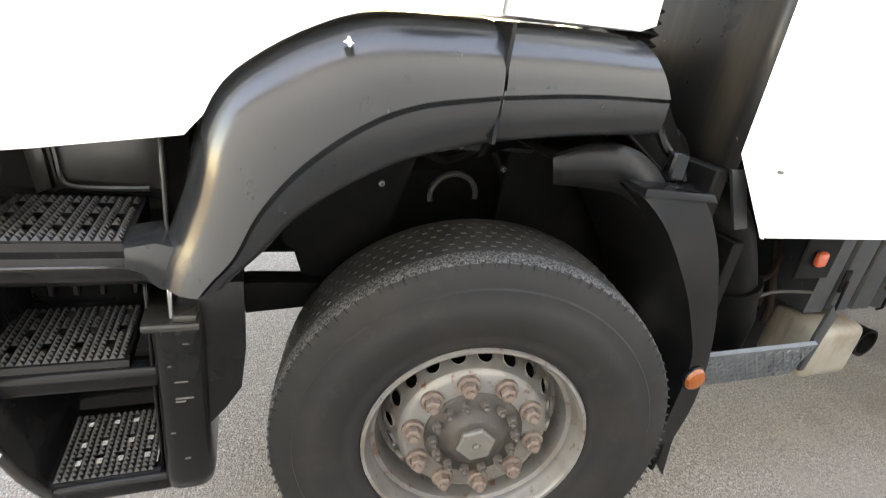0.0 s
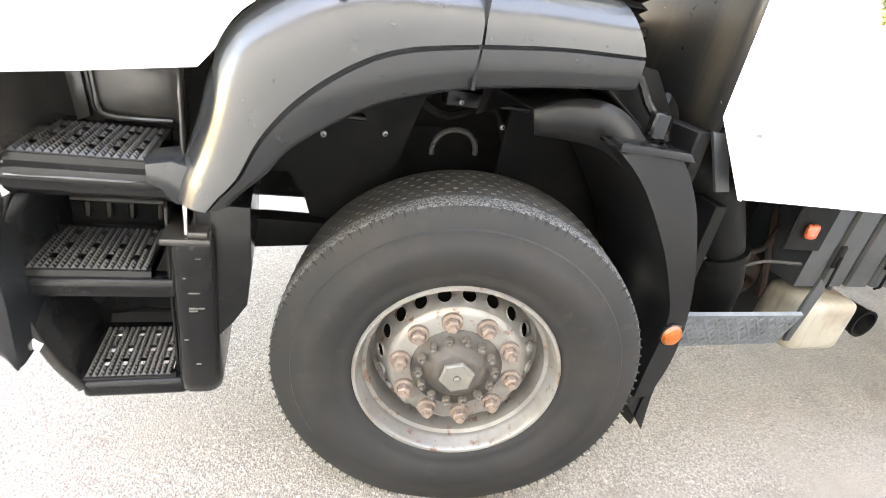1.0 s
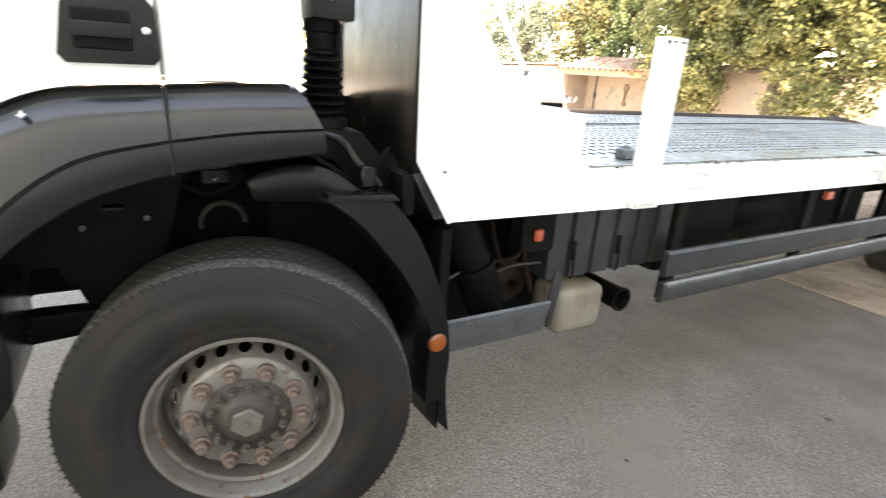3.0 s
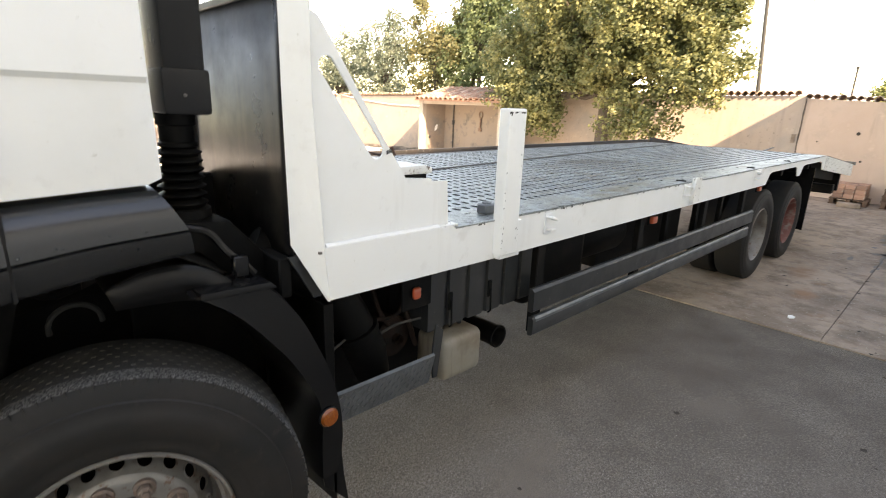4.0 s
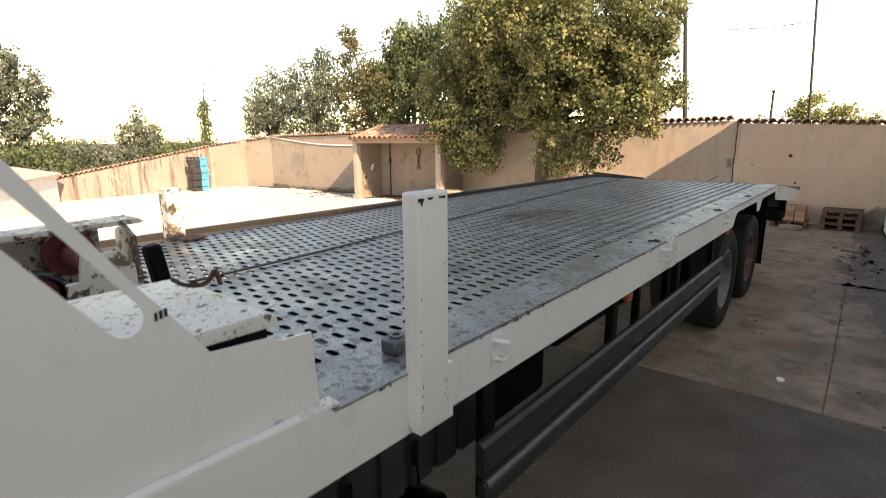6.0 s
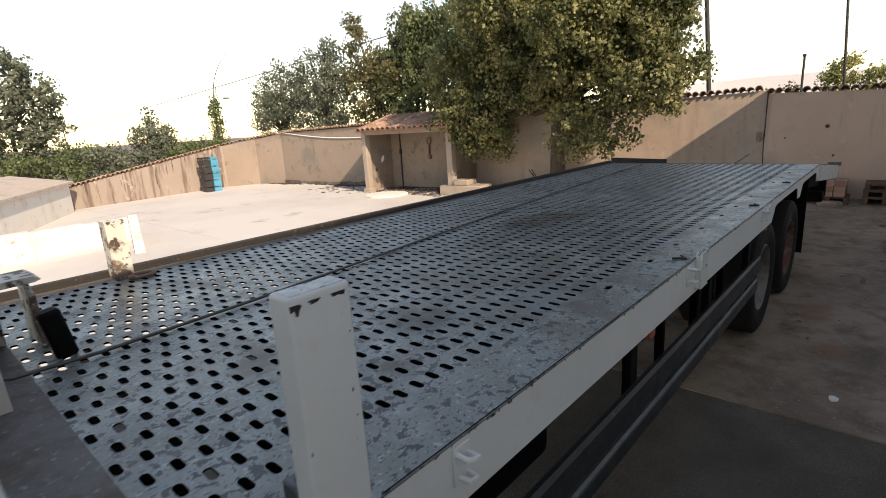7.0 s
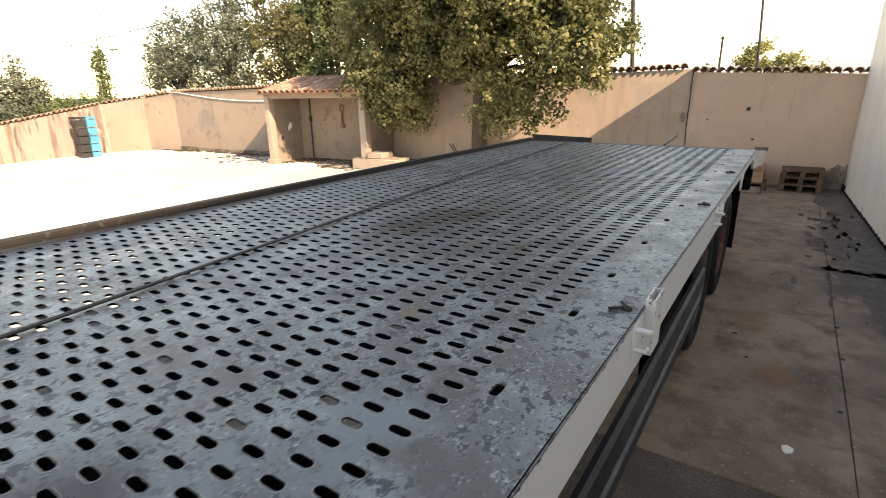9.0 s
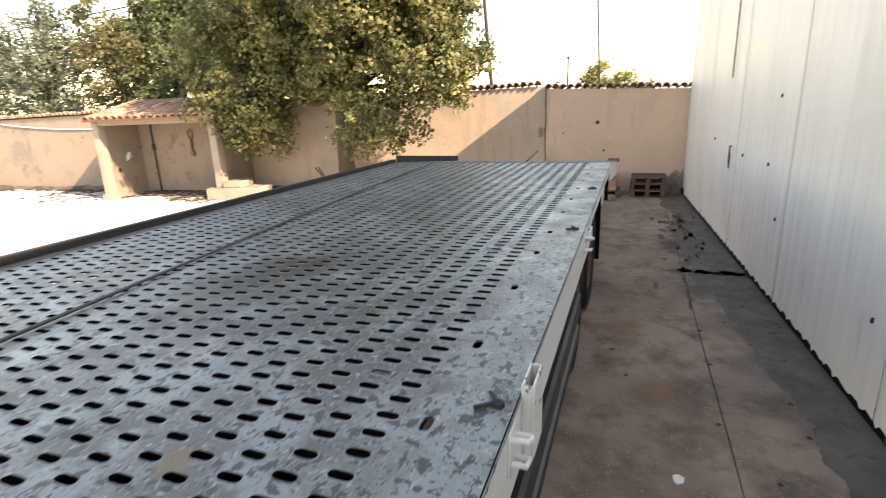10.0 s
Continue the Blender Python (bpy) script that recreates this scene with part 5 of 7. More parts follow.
def deck_panel(x0, x1, y0, y1, label="", name="deck_panel"):
    """A plate of cells, each with an oblong hole across the bed; staggered rows."""
    b = B()
    key = {}

    def V(x, y, z=ZD):
        k = (round(x, 4), round(y, 4), round(z, 4))
        if k not in key:
            key[k] = b.verts.new((x, y, z))
        return key[k]
    nx, ny = int(round((x1 - x0) / PX)), int(round((y1 - y0) / PY))
    hw, hl = 0.0117, 0.0262
    random.seed(int(x0 * 100) + int(y0 * 10))
    for j in range(ny):
        off = 0.5 * PX if int(round(y0 / PY)) + j & 1 else 0.0
        ya, yb = y0 + j * PY, y0 + (j + 1) * PY
        yc = 0.5 * (ya + yb)
        for i in range(nx):
            xa = x0 + i * PX
            xb = xa + PX
            xc = xa + (0.25 if not off else 0.75) * PX
            h = []
            for k in range(6):
                a = -math.pi / 2 + math.pi * k / 5
                h.append((xc + hw * math.sin(a), yc + (hl - hw) + hw * math.cos(a)))
            for k in range(6):
                a = math.pi / 2 + math.pi * k / 5
                h.append((xc + hw * math.sin(a), yc - (hl - hw) + hw * math.cos(a)))
            plugged = random.random() < 0.055
            up = [b.verts.new((p[0], p[1], ZD + 0.0015)) for p in h]
            dn = [b.verts.new((p[0], p[1], ZD - 0.006)) for p in h]
            oc = []
            for p in h:
                dx, dy = p[0] - xc, p[1] - yc
                oc.append(b.verts.new((xc + dx * 1.19, yc + dy * 1.075, ZD)))
            for k in range(12):
                n2 = (k + 1) % 12
                b.faces.new((oc[k], oc[n2], up[n2], up[k])).material_index = 1
                # slot walls coloured near black as the shade inside the holes
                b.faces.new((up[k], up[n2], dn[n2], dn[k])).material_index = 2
            if plugged:
                fill = [b.verts.new((q[0], q[1], ZD - random.uniform(0.001, 0.004))) for q in h]
                b.faces.new(fill).material_index = 3
            c = [V(xa, yb), V(xb, yb), V(xb, ya), V(xa, ya)]
            # fan between the cell's corners and the slot's collar: k 0..5 upper end from -x to +x, 6..11 lower end
            b.faces.new((c[0], c[1], oc[4], oc[3], oc[2], oc[1]))
            b.faces.new((c[1], oc[5], oc[4]))
            b.faces.new((c[1], c[2], oc[6], oc[5]))
            b.faces.new((c[2], oc[7], oc[6]))
            b.faces.new((c[2], c[3], oc[10], oc[9], oc[8], oc[7]))
            b.faces.new((c[3], oc[11], oc[10]))
            b.faces.new((c[3], c[0], oc[0], oc[11]))
            b.faces.new((c[0], oc[1], oc[0]))
    return b


Y0S, NYS = 0.13, 23
Y1S = Y0S + NYS * PY
deck = None
bounds = [1.30]
for nx in (32, 31, 32, 14):
    bounds.append(bounds[-1] + nx * PX)
for xa, xb in zip(bounds, bounds[1:]):
    for ja, jb in ((0, 6), (6, 12), (12, 18), (18, 23)):
        ya, yb = Y0S + ja * PY, Y0S + jb * PY
        b = deck_panel(xa, xb, ya, yb)
        if deck is None:
            deck = part("deck", b, M_DECK, truck, "blue-grey worn steel deck with rows of oblong slots", shade=False)
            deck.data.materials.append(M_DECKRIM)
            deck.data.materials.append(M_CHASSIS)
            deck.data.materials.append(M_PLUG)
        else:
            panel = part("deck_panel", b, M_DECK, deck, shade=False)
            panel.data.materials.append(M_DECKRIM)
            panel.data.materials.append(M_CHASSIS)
            panel.data.materials.append(M_PLUG)
XD1 = bounds[-1]
# unseen dark sheet, added to block light coming up through the slots
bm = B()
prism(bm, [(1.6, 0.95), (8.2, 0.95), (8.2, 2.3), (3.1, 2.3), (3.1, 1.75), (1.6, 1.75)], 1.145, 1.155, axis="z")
part("under_tray", bm, M_CHASSIS, truck, "dark sheet added under the deck to stop light through the slots")
# plain margin with single holes
bm = B()


def rounded_hole_cell(b, xa, xb, ya, yb, xc, yc, hl, hw):
    """A plate cell with one rounded slot along the bed."""
    out, rim_, low = [], [], []
    for q in range(16):
        a = 2 * math.pi * q / 16
        ca, sa = math.cos(a), math.sin(a)
        m_ = 1.0 / max(abs(ca), abs(sa))
        sx, sy = ca * m_, sa * m_
        out.append(b.verts.new((xc + sx * ((xb - xc) if sx > 0 else (xc - xa)), yc + sy * ((yb - yc) if sy > 0 else (yc - ya)), ZD)))
        hx_ = (hl - hw) * (1 if ca > 0.01 else -1 if ca < -0.01 else 0) + hw * ca
        rim_.append(b.verts.new((xc + hx_, yc + hw * sa, ZD)))
        low.append(b.verts.new((xc + hx_, yc + hw * sa, ZD - 0.006)))
    for q in range(16):
        n_ = (q + 1) % 16
        b.faces.new((out[q], out[n_], rim_[n_], rim_[q]))
        b.faces.new((rim_[q], rim_[n_], low[n_], low[q]))


hx = [3.035, 3.505, 3.88, 4.345, 4.795, 5.175, 5.675, 6.11, 6.555, 6.98, 7.40, 7.86]
cuts = sorted([1.215] + [h + s for h in hx for s in (-0.05, 0.05)] + [XREAR - 0.02])
for a, b_ in zip(cuts, cuts[1:]):
    mid_ = 0.5 * (a + b_)
    if any(abs(mid_ - h) < 0.01 for h in hx):
        rounded_hole_cell(bm, a, b_, YR - 0.002, Y0S, mid_, 0.088, 0.026, 0.0125)
    else:
        vs = [bm.verts.new(p) for p in ((a, YR - 0.002, ZD), (b_, YR - 0.002, ZD), (b_, Y0S, ZD), (a, Y0S, ZD))]
        bm.faces.new(vs)
    sk = [bm.verts.new(p) for p in ((a, YR - 0.002, ZD), (b_, YR - 0.002, ZD), (b_, YR - 0.002, ZD - 0.006), (a, YR - 0.002, ZD - 0.006))]
    bm.faces.new(sk)
bmesh.ops.remove_doubles(bm, verts=list(bm.verts), dist=0.0003)
part("deck_margin", bm, M_DECK, deck, "plain worn margin plate of the deck", shade=False)
bm = B()
box(bm, 0.60, 1.30, Y0S, 2.40, ZD - 0.008, ZD)
part("head_plate", bm, M_DECKEDGE, deck, "plain dark steel plate under the winch", shade=False)
for x0, x1, y0, y1 in ((0.60, 1.215, YR + 0.010, Y0S - 0.001), (1.301, XREAR - 0.02, Y1S, 2.40), (XD1, XREAR - 0.02, Y0S, Y1S - 0.001)):
    bm = B()
    box(bm, x0, x1, y0, y1, ZD - 0.008, ZD)
    part("margin_plate", bm, M_DECKEDGE, deck, "plain dark steel margin of the deck", shade=False)
bm = B()
box(bm, 1.2, XREAR - 0.02, 2.385, 2.425, 1.2, 1.365, 0.004)
part("far_rail", bm, M_RAIL, truck, "rust-brown raised edge along the deck's far side")


# sloping tail behind the level deck
def fall(b):
    for v in b.verts:
        v.co.z -= TAILDROP * (v.co.x - XREAR)
    return b


tail = None
tx = XREAR + 0.012
for ja, jb in ((0, 6), (6, 12), (12, 18), (18, 23)):
    b = fall(deck_panel(tx, tx + 35 * PX, Y0S + ja * PY, Y0S + jb * PY))
    ob = part("tail_deck" if tail is None else "deck_panel", b, M_DECK, truck if tail is None else tail, "worn slotted steel deck of the sloping tail" if tail is None else "", shade=False)
    ob.data.materials.append(M_DECKRIM)
    ob.data.materials.append(M_CHASSIS)
    ob.data.materials.append(M_PLUG)
    tail = tail or ob
for x0, x1, y0, y1 in ((tx, XTAIL, YR - 0.002, Y0S), (tx, XTAIL, Y1S, 2.38), (tx + 35 * PX, XTAIL, Y0S + 0.001, Y1S - 0.001)):
    bm = B()
    box(bm, x0, x1, y0, y1, ZD - 0.008, ZD)
    part("margin_plate", fall(bm), M_DECKEDGE, tail, "plain worn margin of the tail", shade=False)
bm = B()
box(bm, XREAR + 0.03, XTAIL, YR, YR + 0.03, 1.13, zt, 0.003)
part("tail_rail", fall(bm), M_WHITE_WORN, tail, "white side rail of the tail")
bm = B()
box(bm, XREAR + 0.03, XTAIL, 2.372, 2.41, 1.2, 1.405, 0.004)
part("tail_rail", fall(bm), M_RAIL, tail, "rust-brown raised edge of the tail")
bm = B()
box(bm, XREAR + 0.1, XTAIL - 0.05, 0.1, 0.16, 1.02, 1.25, 0.006)
box(bm, XREAR + 0.1, XTAIL - 0.05, 2.2, 2.26, 1.02, 1.25, 0.006)
box(bm, XTAIL - 0.35, XTAIL - 0.25, 0.02, 2.3, 0.86, 1.2, 0.006)
part("tail_frame", fall(bm), M_CHASSIS, tail, "black steel frame under the tail")
bm = B()
box(bm, XTAIL - 0.85, XTAIL - 0.7, 0.0, 2.3, 0.66, 0.80, 0.012)
box(bm, XTAIL - 0.85, XTAIL - 0.75, 0.35, 0.42, 0.78, 1.0, 0.006)
box(bm, XTAIL - 0.85, XTAIL - 0.75, 1.9, 1.97, 0.78, 1.0, 0.006)
part("underrun_bar", bm, M_CHASSIS, tail, "black rear underrun bar")
bm = B()
box(bm, XTAIL - 0.02, XTAIL + 0.02, YR - 0.03, 0.06, ZD - 0.02, ZD + 0.035, 0.006)
part("tail_block", fall(bm), M_DECKEDGE, tail, "rusty block at the tail's corner")
# small fittings on the margin: hooked latches and a shackle
for lx, ly in ((3.61, -0.035), (5.25, -0.03), (6.55, -0.03)):
    bm = B()
    lathe(bm, [(0.001, ZD + 0.010), (0.013, ZD + 0.009), (0.016, ZD)], 14, axis="z", centre=(lx, ly, 0))
    tube(bm, [(lx, ly, ZD + 0.007), (lx - 0.03, ly + 0.045, ZD + 0.006)], 0.005, 8)
    tube(bm, [(lx, ly, ZD + 0.007), (lx + 0.035, ly + 0.025, ZD + 0.007)], 0.005, 8)
    part("hook_latch", bm, M_POLE, deck, "black forked latch lying on the deck edge")
bm = B()
box(bm, 1.50, 1.575, 0.015, 0.075, ZD, ZD + 0.045, 0.006)
lathe(bm, [(0.022, ZD + 0.045), (0.022, ZD + 0.052), (0.012, ZD + 0.052), (0.012, ZD + 0.046)], 14, axis="z", centre=(1.537, 0.045, 0))
part("stop_block", bm, M_GALV, deck, "small worn grey steel block behind the stake")
# far side post
bm = B()
prism(bm, [(1.845, 2.26), (1.935, 2.26), (1.935, 2.36), (1.923, 2.36), (1.923, 2.272), (1.857, 2.272), (1.857, 2.36), (1.845, 2.36)], ZD - 0.02, 1.635, axis="z")
box(bm, 1.843, 1.937, 2.258, 2.362, 1.635, 1.641)
part("stake_post", bm, M_FLAKED, truck, "rusty flaking white stake post on the far side")
bm = B()
prism(bm, [(1.47, ZD), (1.73, ZD), (1.70, 1.53), (1.60, 1.56), (1.50, 1.52)], 1.38, 1.40, axis="x", bev=0.003)
part("winch_end_plate", bm, M_FLAKED, truck, "rusty flaking white winch end plate")
bm = B()
tube(bm, [(1.96 + 0.06 * math.cos(a), 2.22 + 0.04 * math.sin(a), ZD + 0.012) for a in np.linspace(0, 6.283, 18)], 0.011, 8)
part("lashing_ring", bm, M_RUST, deck, "rusty lashing ring by the far post")
bm = B()
box(bm, 1.63, XREAR - 0.03, YR + 0.0005, YR + 0.0035, ZD - 0.001, ZD + 0.0012)
part("deck_edge_seam", bm, M_CHASSIS, deck, "thin dark seam between deck and rail", shade=False)
# winch cover, winch gear and cable
bm = B()
prism(bm, [(0.62, 1.574), (1.085, 1.578), (1.118, 1.568), (1.123, 1.547), (1.108, 1.545), (0.62, 1.552)], -0.03, 0.40, bev=0.003)
wc = part("winch_cover", bm, M_CHIPPED, truck, "chipped white sheet-metal winch cover")
bm = B()
box(bm, 0.64, 1.06, 0.38, 0.40, ZD, 1.550, 0.003)
box(bm, 0.64, 0.66, 0.0, 0.40, ZD, 1.550, 0.003)
part("panel", bm, M_WHITE_WORN, wc)
# added panel whose black stands for the slit's shade
bm = B()
box(bm, 0.66, 1.10, -0.02, 0.0, ZD, 1.544, 0.002)
part("inner_panel", bm, M_CHASSIS, wc, "black panel added as the shade in the gap under the cover")
bm = B()
tube(bm, spline([(1.055, 0.30, 1.600), (1.062, 0.255, 1.594), (1.085, 0.225, 1.594), (1.105, 0.22, 1.604), (1.118, 0.22, 1.624), (1.122, 0.215, 1.612), (1.12, 0.20, 1.592)], 20), 0.0055, 8)
part("hook", bm, M_RUSTDARK, truck, "rusty steel hook lying on the winch cover")
bm = B()
prism(bm, [(0.62, ZD), (1.22, ZD), (1.215, 1.50), (1.17, 1.555), (1.06, 1.56), (1.045, 1.47), (0.62, 1.46)], 1.0, 1.02, bev=0.003)
wg = part("winch_frame", bm, M_FLAKED, truck, "rust-spotted flaking white winch frame plate")
bm = B()
box(bm, 0.72, 1.30, 1.64, 1.66, ZD, 1.56, 0.004)
part("side_cheek", bm, M_FLAKED, wg)
bm = B()
prism(bm, [(0.62, 1.575), (1.40, 1.60), (1.42, 1.585), (1.40, 1.578), (0.62, 1.555)], 1.45, 1.62)
part("top_plate", bm, M_FLAKED, wg)
# made-up black mass that fills the dark space behind the wheel
bm = B()
box(bm, 0.74, 1.04, 1.08, 1.36, ZD, 1.47, 0.03)
box(bm, 0.80, 0.96, 1.14, 1.30, 1.46, 1.50, 0.02)
part("gearbox", bm, M_CHASSIS, wg, "black block added as the dark space behind the winch wheel")
bm = B()
prism(bm, [(0.60, ZD), (0.82, ZD), (0.81, 1.56), (0.78, 1.62), (0.60, 1.62)], 1.40, 1.42, bev=0.003)
part("end_cheek", bm, M_FLAKED, wg)
bm = B()
lathe(bm, [(0.02, 1.30), (0.05, 1.305), (0.05, 1.56), (0.095, 1.57), (0.095, 1.60), (0.02, 1.605)], 28, centre=(1.17, 0, 1.47))
part("winch_drum", bm, M_REDWHEEL, truck, "faded red winch drum")
bm = B()
lathe(bm, [(0.049, 0.80), (0.056, 0.81), (0.056, 0.84), (0.047, 0.845), (0.044, 0.83)], 32, centre=(0.91, 0, 1.50))
lathe(bm, [(0.018, 0.84), (0.018, 1.0)], 12, centre=(0.91, 0, 1.50))
box(bm, 0.86, 0.96, 0.86, 0.98, ZD, 1.48, 0.008)
part("brake_band", bm, M_CHASSIS, truck, "black winch brake band on its bracket")
bm = B()
rr = lathe(bm, [(0.045, 0.835), (0.04, 0.828), (0.022, 0.824), (0.010, 0.818)], 32, centre=(0.91, 0, 1.50))
bm.faces.new(rr[-1])
part("winch_wheel", bm, M_REDWHEEL, truck, "faded red winch wheel")
bm = B()
box(bm, 1.39, 1.455, 1.31, 1.375, ZD - 0.004, 1.50, 0.010, m=Matrix.Translation((1.43, 1.35, ZD)) @ Matrix.Rotation(radians(-9), 4, "Y") @ Matrix.Translation((-1.43, -1.35, -ZD)))
part("fairlead_post", bm, M_CHASSIS, truck, "short black fairlead post")
bm = B()
tube(bm, [(1.02, 1.15, 1.45), (1.25, 1.17, 1.36), (1.5, 1.22, ZD + 0.012), (2.1, 1.27, ZD + 0.010), (3.2, 1.40, ZD + 0.010), (4.8, 1.58, ZD + 0.010), (6.2, 1.72, ZD + 0.010), (8.1, 1.86, ZD + 0.012)], 0.0065, 8)
part("winch_cable", bm, M_CABLE, truck, "dark steel winch cable stretched along the deck")
bm = B()
tube(bm, [(9.3, 1.0, 1.235), (10.1, 1.0, 1.29)], 0.012, 8)
part("bar", bm, M_GREYSTEEL, truck, "loose thin bar at the deck's rear end")

# ---- cab ----
bm = B()
cabo = [(-1.062, 1.238), (-0.90, 1.262), (-0.69, 1.298)] + [(p[0] + 0.004, p[1] + 0.010) for p in top if p[1] > 1.315] + [(-0.163, 1.553), (-0.163, 1.79), (-0.163, 3.0), (-1.02, 3.0), (-1.065, 1.9)]
prism(bm, cabo, 0.018, 0.05)
door = part("cab_door", bm, M_WHITE, truck, "white cab door")
bm = B()
prism(bm, [(-0.155, 1.555), (0.15, 1.570), (0.185, 1.585), (0.18, 1.80), (0.165, 3.0), (-0.155, 3.0)], 0.016, 0.05, bev=0.006)
part("cab_side", bm, M_WHITE, truck, "white cab side panel behind the door")
bm = B()
prism(bm, [(0.017, 1.825), (0.004, 1.84), (0.004, 3.0), (0.017, 3.0)], -0.150, 0.172, axis="x")
prism(bm, [(0.018, 1.825), (0.005, 1.84), (0.005, 3.0), (0.018, 3.0)], -1.09, -0.168, axis="x")
part("belt_moulding", bm, M_WHITE, truck, "raised upper cab panel above the belt line")
bm = B()
prism(bm, [(-1.09, 1.56), (-1.13, 1.9), (-1.04, 2.92), (-0.96, 2.99), (0.09, 3.0), (0.155, 2.95), (0.16, 1.57)], 0.052, 2.36, bev=0.015)
part("cab_body", bm, M_WHITE, truck, "white cab body")
bm = B()
box(bm, -1.09, -0.72, 0.44, 2.36, 0.75, 1.565)
part("cab_floor", bm, M_CHASSIS, truck, "dark cab underside")
bm = B()
prism(bm, [(-1.132, 2.02), (-1.062, 2.78), (-1.054, 2.78), (-1.124, 2.02)], 0.25, 2.16)
part("windscreen", bm, M_GLOSS, truck, "dark windscreen")
bm = B()
hz0, hz1 = 1.590, 1.722
prism(bm, [(-0.385, hz0 + 0.016), (-0.370, hz0 - 0.002), (-0.195, hz0 + 0.002), (-0.180, hz0 + 0.018), (-0.184, hz1 - 0.006), (-0.198, hz1 + 0.012), (-0.345, hz1 + 0.006), (-0.365, hz1 - 0.010)], 0.002, 0.02, bev=0.006)
hd = part("door_handle", bm, M_BLACK, door, "dark grey plastic door handle")
hd.location = (0.022, 0, 0)
bm = B()
box(bm, -0.350, -0.236, -0.004, 0.004, 1.620, 1.706, 0.004)
part("recess", bm, M_CHASSIS, hd)
bm = B()
box(bm, -0.354, -0.230, -0.022, -0.004, 1.645, 1.680, 0.008, seg=2)
part("pull", bm, M_BLACK, hd)
bm = B()
rr = lathe(bm, [(0.009, 0.003), (0.009, -0.004), (0.006, -0.006)], 14, centre=(-0.206, 0, 1.666))
bm.faces.new(rr[-1])
part("lock", bm, M_CHROME, hd, "bright key lock")
# air intake behind the cab
bm = B()
box(bm, 0.250, 0.368, 0.14, 0.34, 1.86, 3.0, 0.018, seg=2)
box(bm, 0.242, 0.376, 0.132, 0.348, 1.745, 1.875, 0.014, seg=2)
intake = part("air_intake", bm, M_BLACK, truck, "black upright air intake behind the cab")
bm = B()
prof_ = [(0.056, 1.75), (0.056, 1.715), (0.050, 1.71), (0.049, 1.665), (0.056, 1.66), (0.056, 1.650)]
for k in range(7):
    z_ = 1.645 - 0.026 * k
    prof_ += [(0.047 + 0.0006 * k, z_), (0.066 + 0.001 * k, z_ - 0.0115), (0.066 + 0.001 * k, z_ - 0.0145)]
prof_ += [(0.060, 1.462), (0.078, 1.456), (0.080, 1.430), (0.06, 1.425)]
lathe(bm, prof_, 28, axis="z", centre=(0.300, 0.24, 0))
part("bellows", bm, M_DUCT, intake, "black rubber bellows with wide pleats")
bm = B()
rr = lathe(bm, [(0.005, 0.134), (0.005, 0.127), (0.002, 0.125)], 8, centre=(0.30, 0, 1.80))
bm.faces.new(rr[-1])
part("bolt", bm, M_HEX, intake)
bm = B()
prism(bm, [(0.20, 1.44), (0.40, 1.42), (0.54, 1.26), (0.54, 1.16), (0.46, 1.16), (0.30, 1.33), (0.20, 1.36)], 0.13, 0.40, bev=0.012)
part("intake_base", bm, M_DUCT, truck, "black plastic housing under the bellows")
bm = B()
tube(bm, spline([(0.26, 0.12, 1.42), (0.32, 0.1, 1.40), (0.36, 0.08, 1.34), (0.40, 0.06, 1.30), (0.43, 0.05, 1.26)], 14), 0.012, 8)
box(bm, 0.36, 0.41, 0.03, 0.06, 1.26, 1.33, 0.006)
tube(bm, [(0.24, 0.2, 1.36), (0.36, 0.22, 1.26), (0.44, 0.22, 1.22)], 0.018, 8)
part("suspension_link", bm, M_BLACK, truck, "black cab mount linkage")

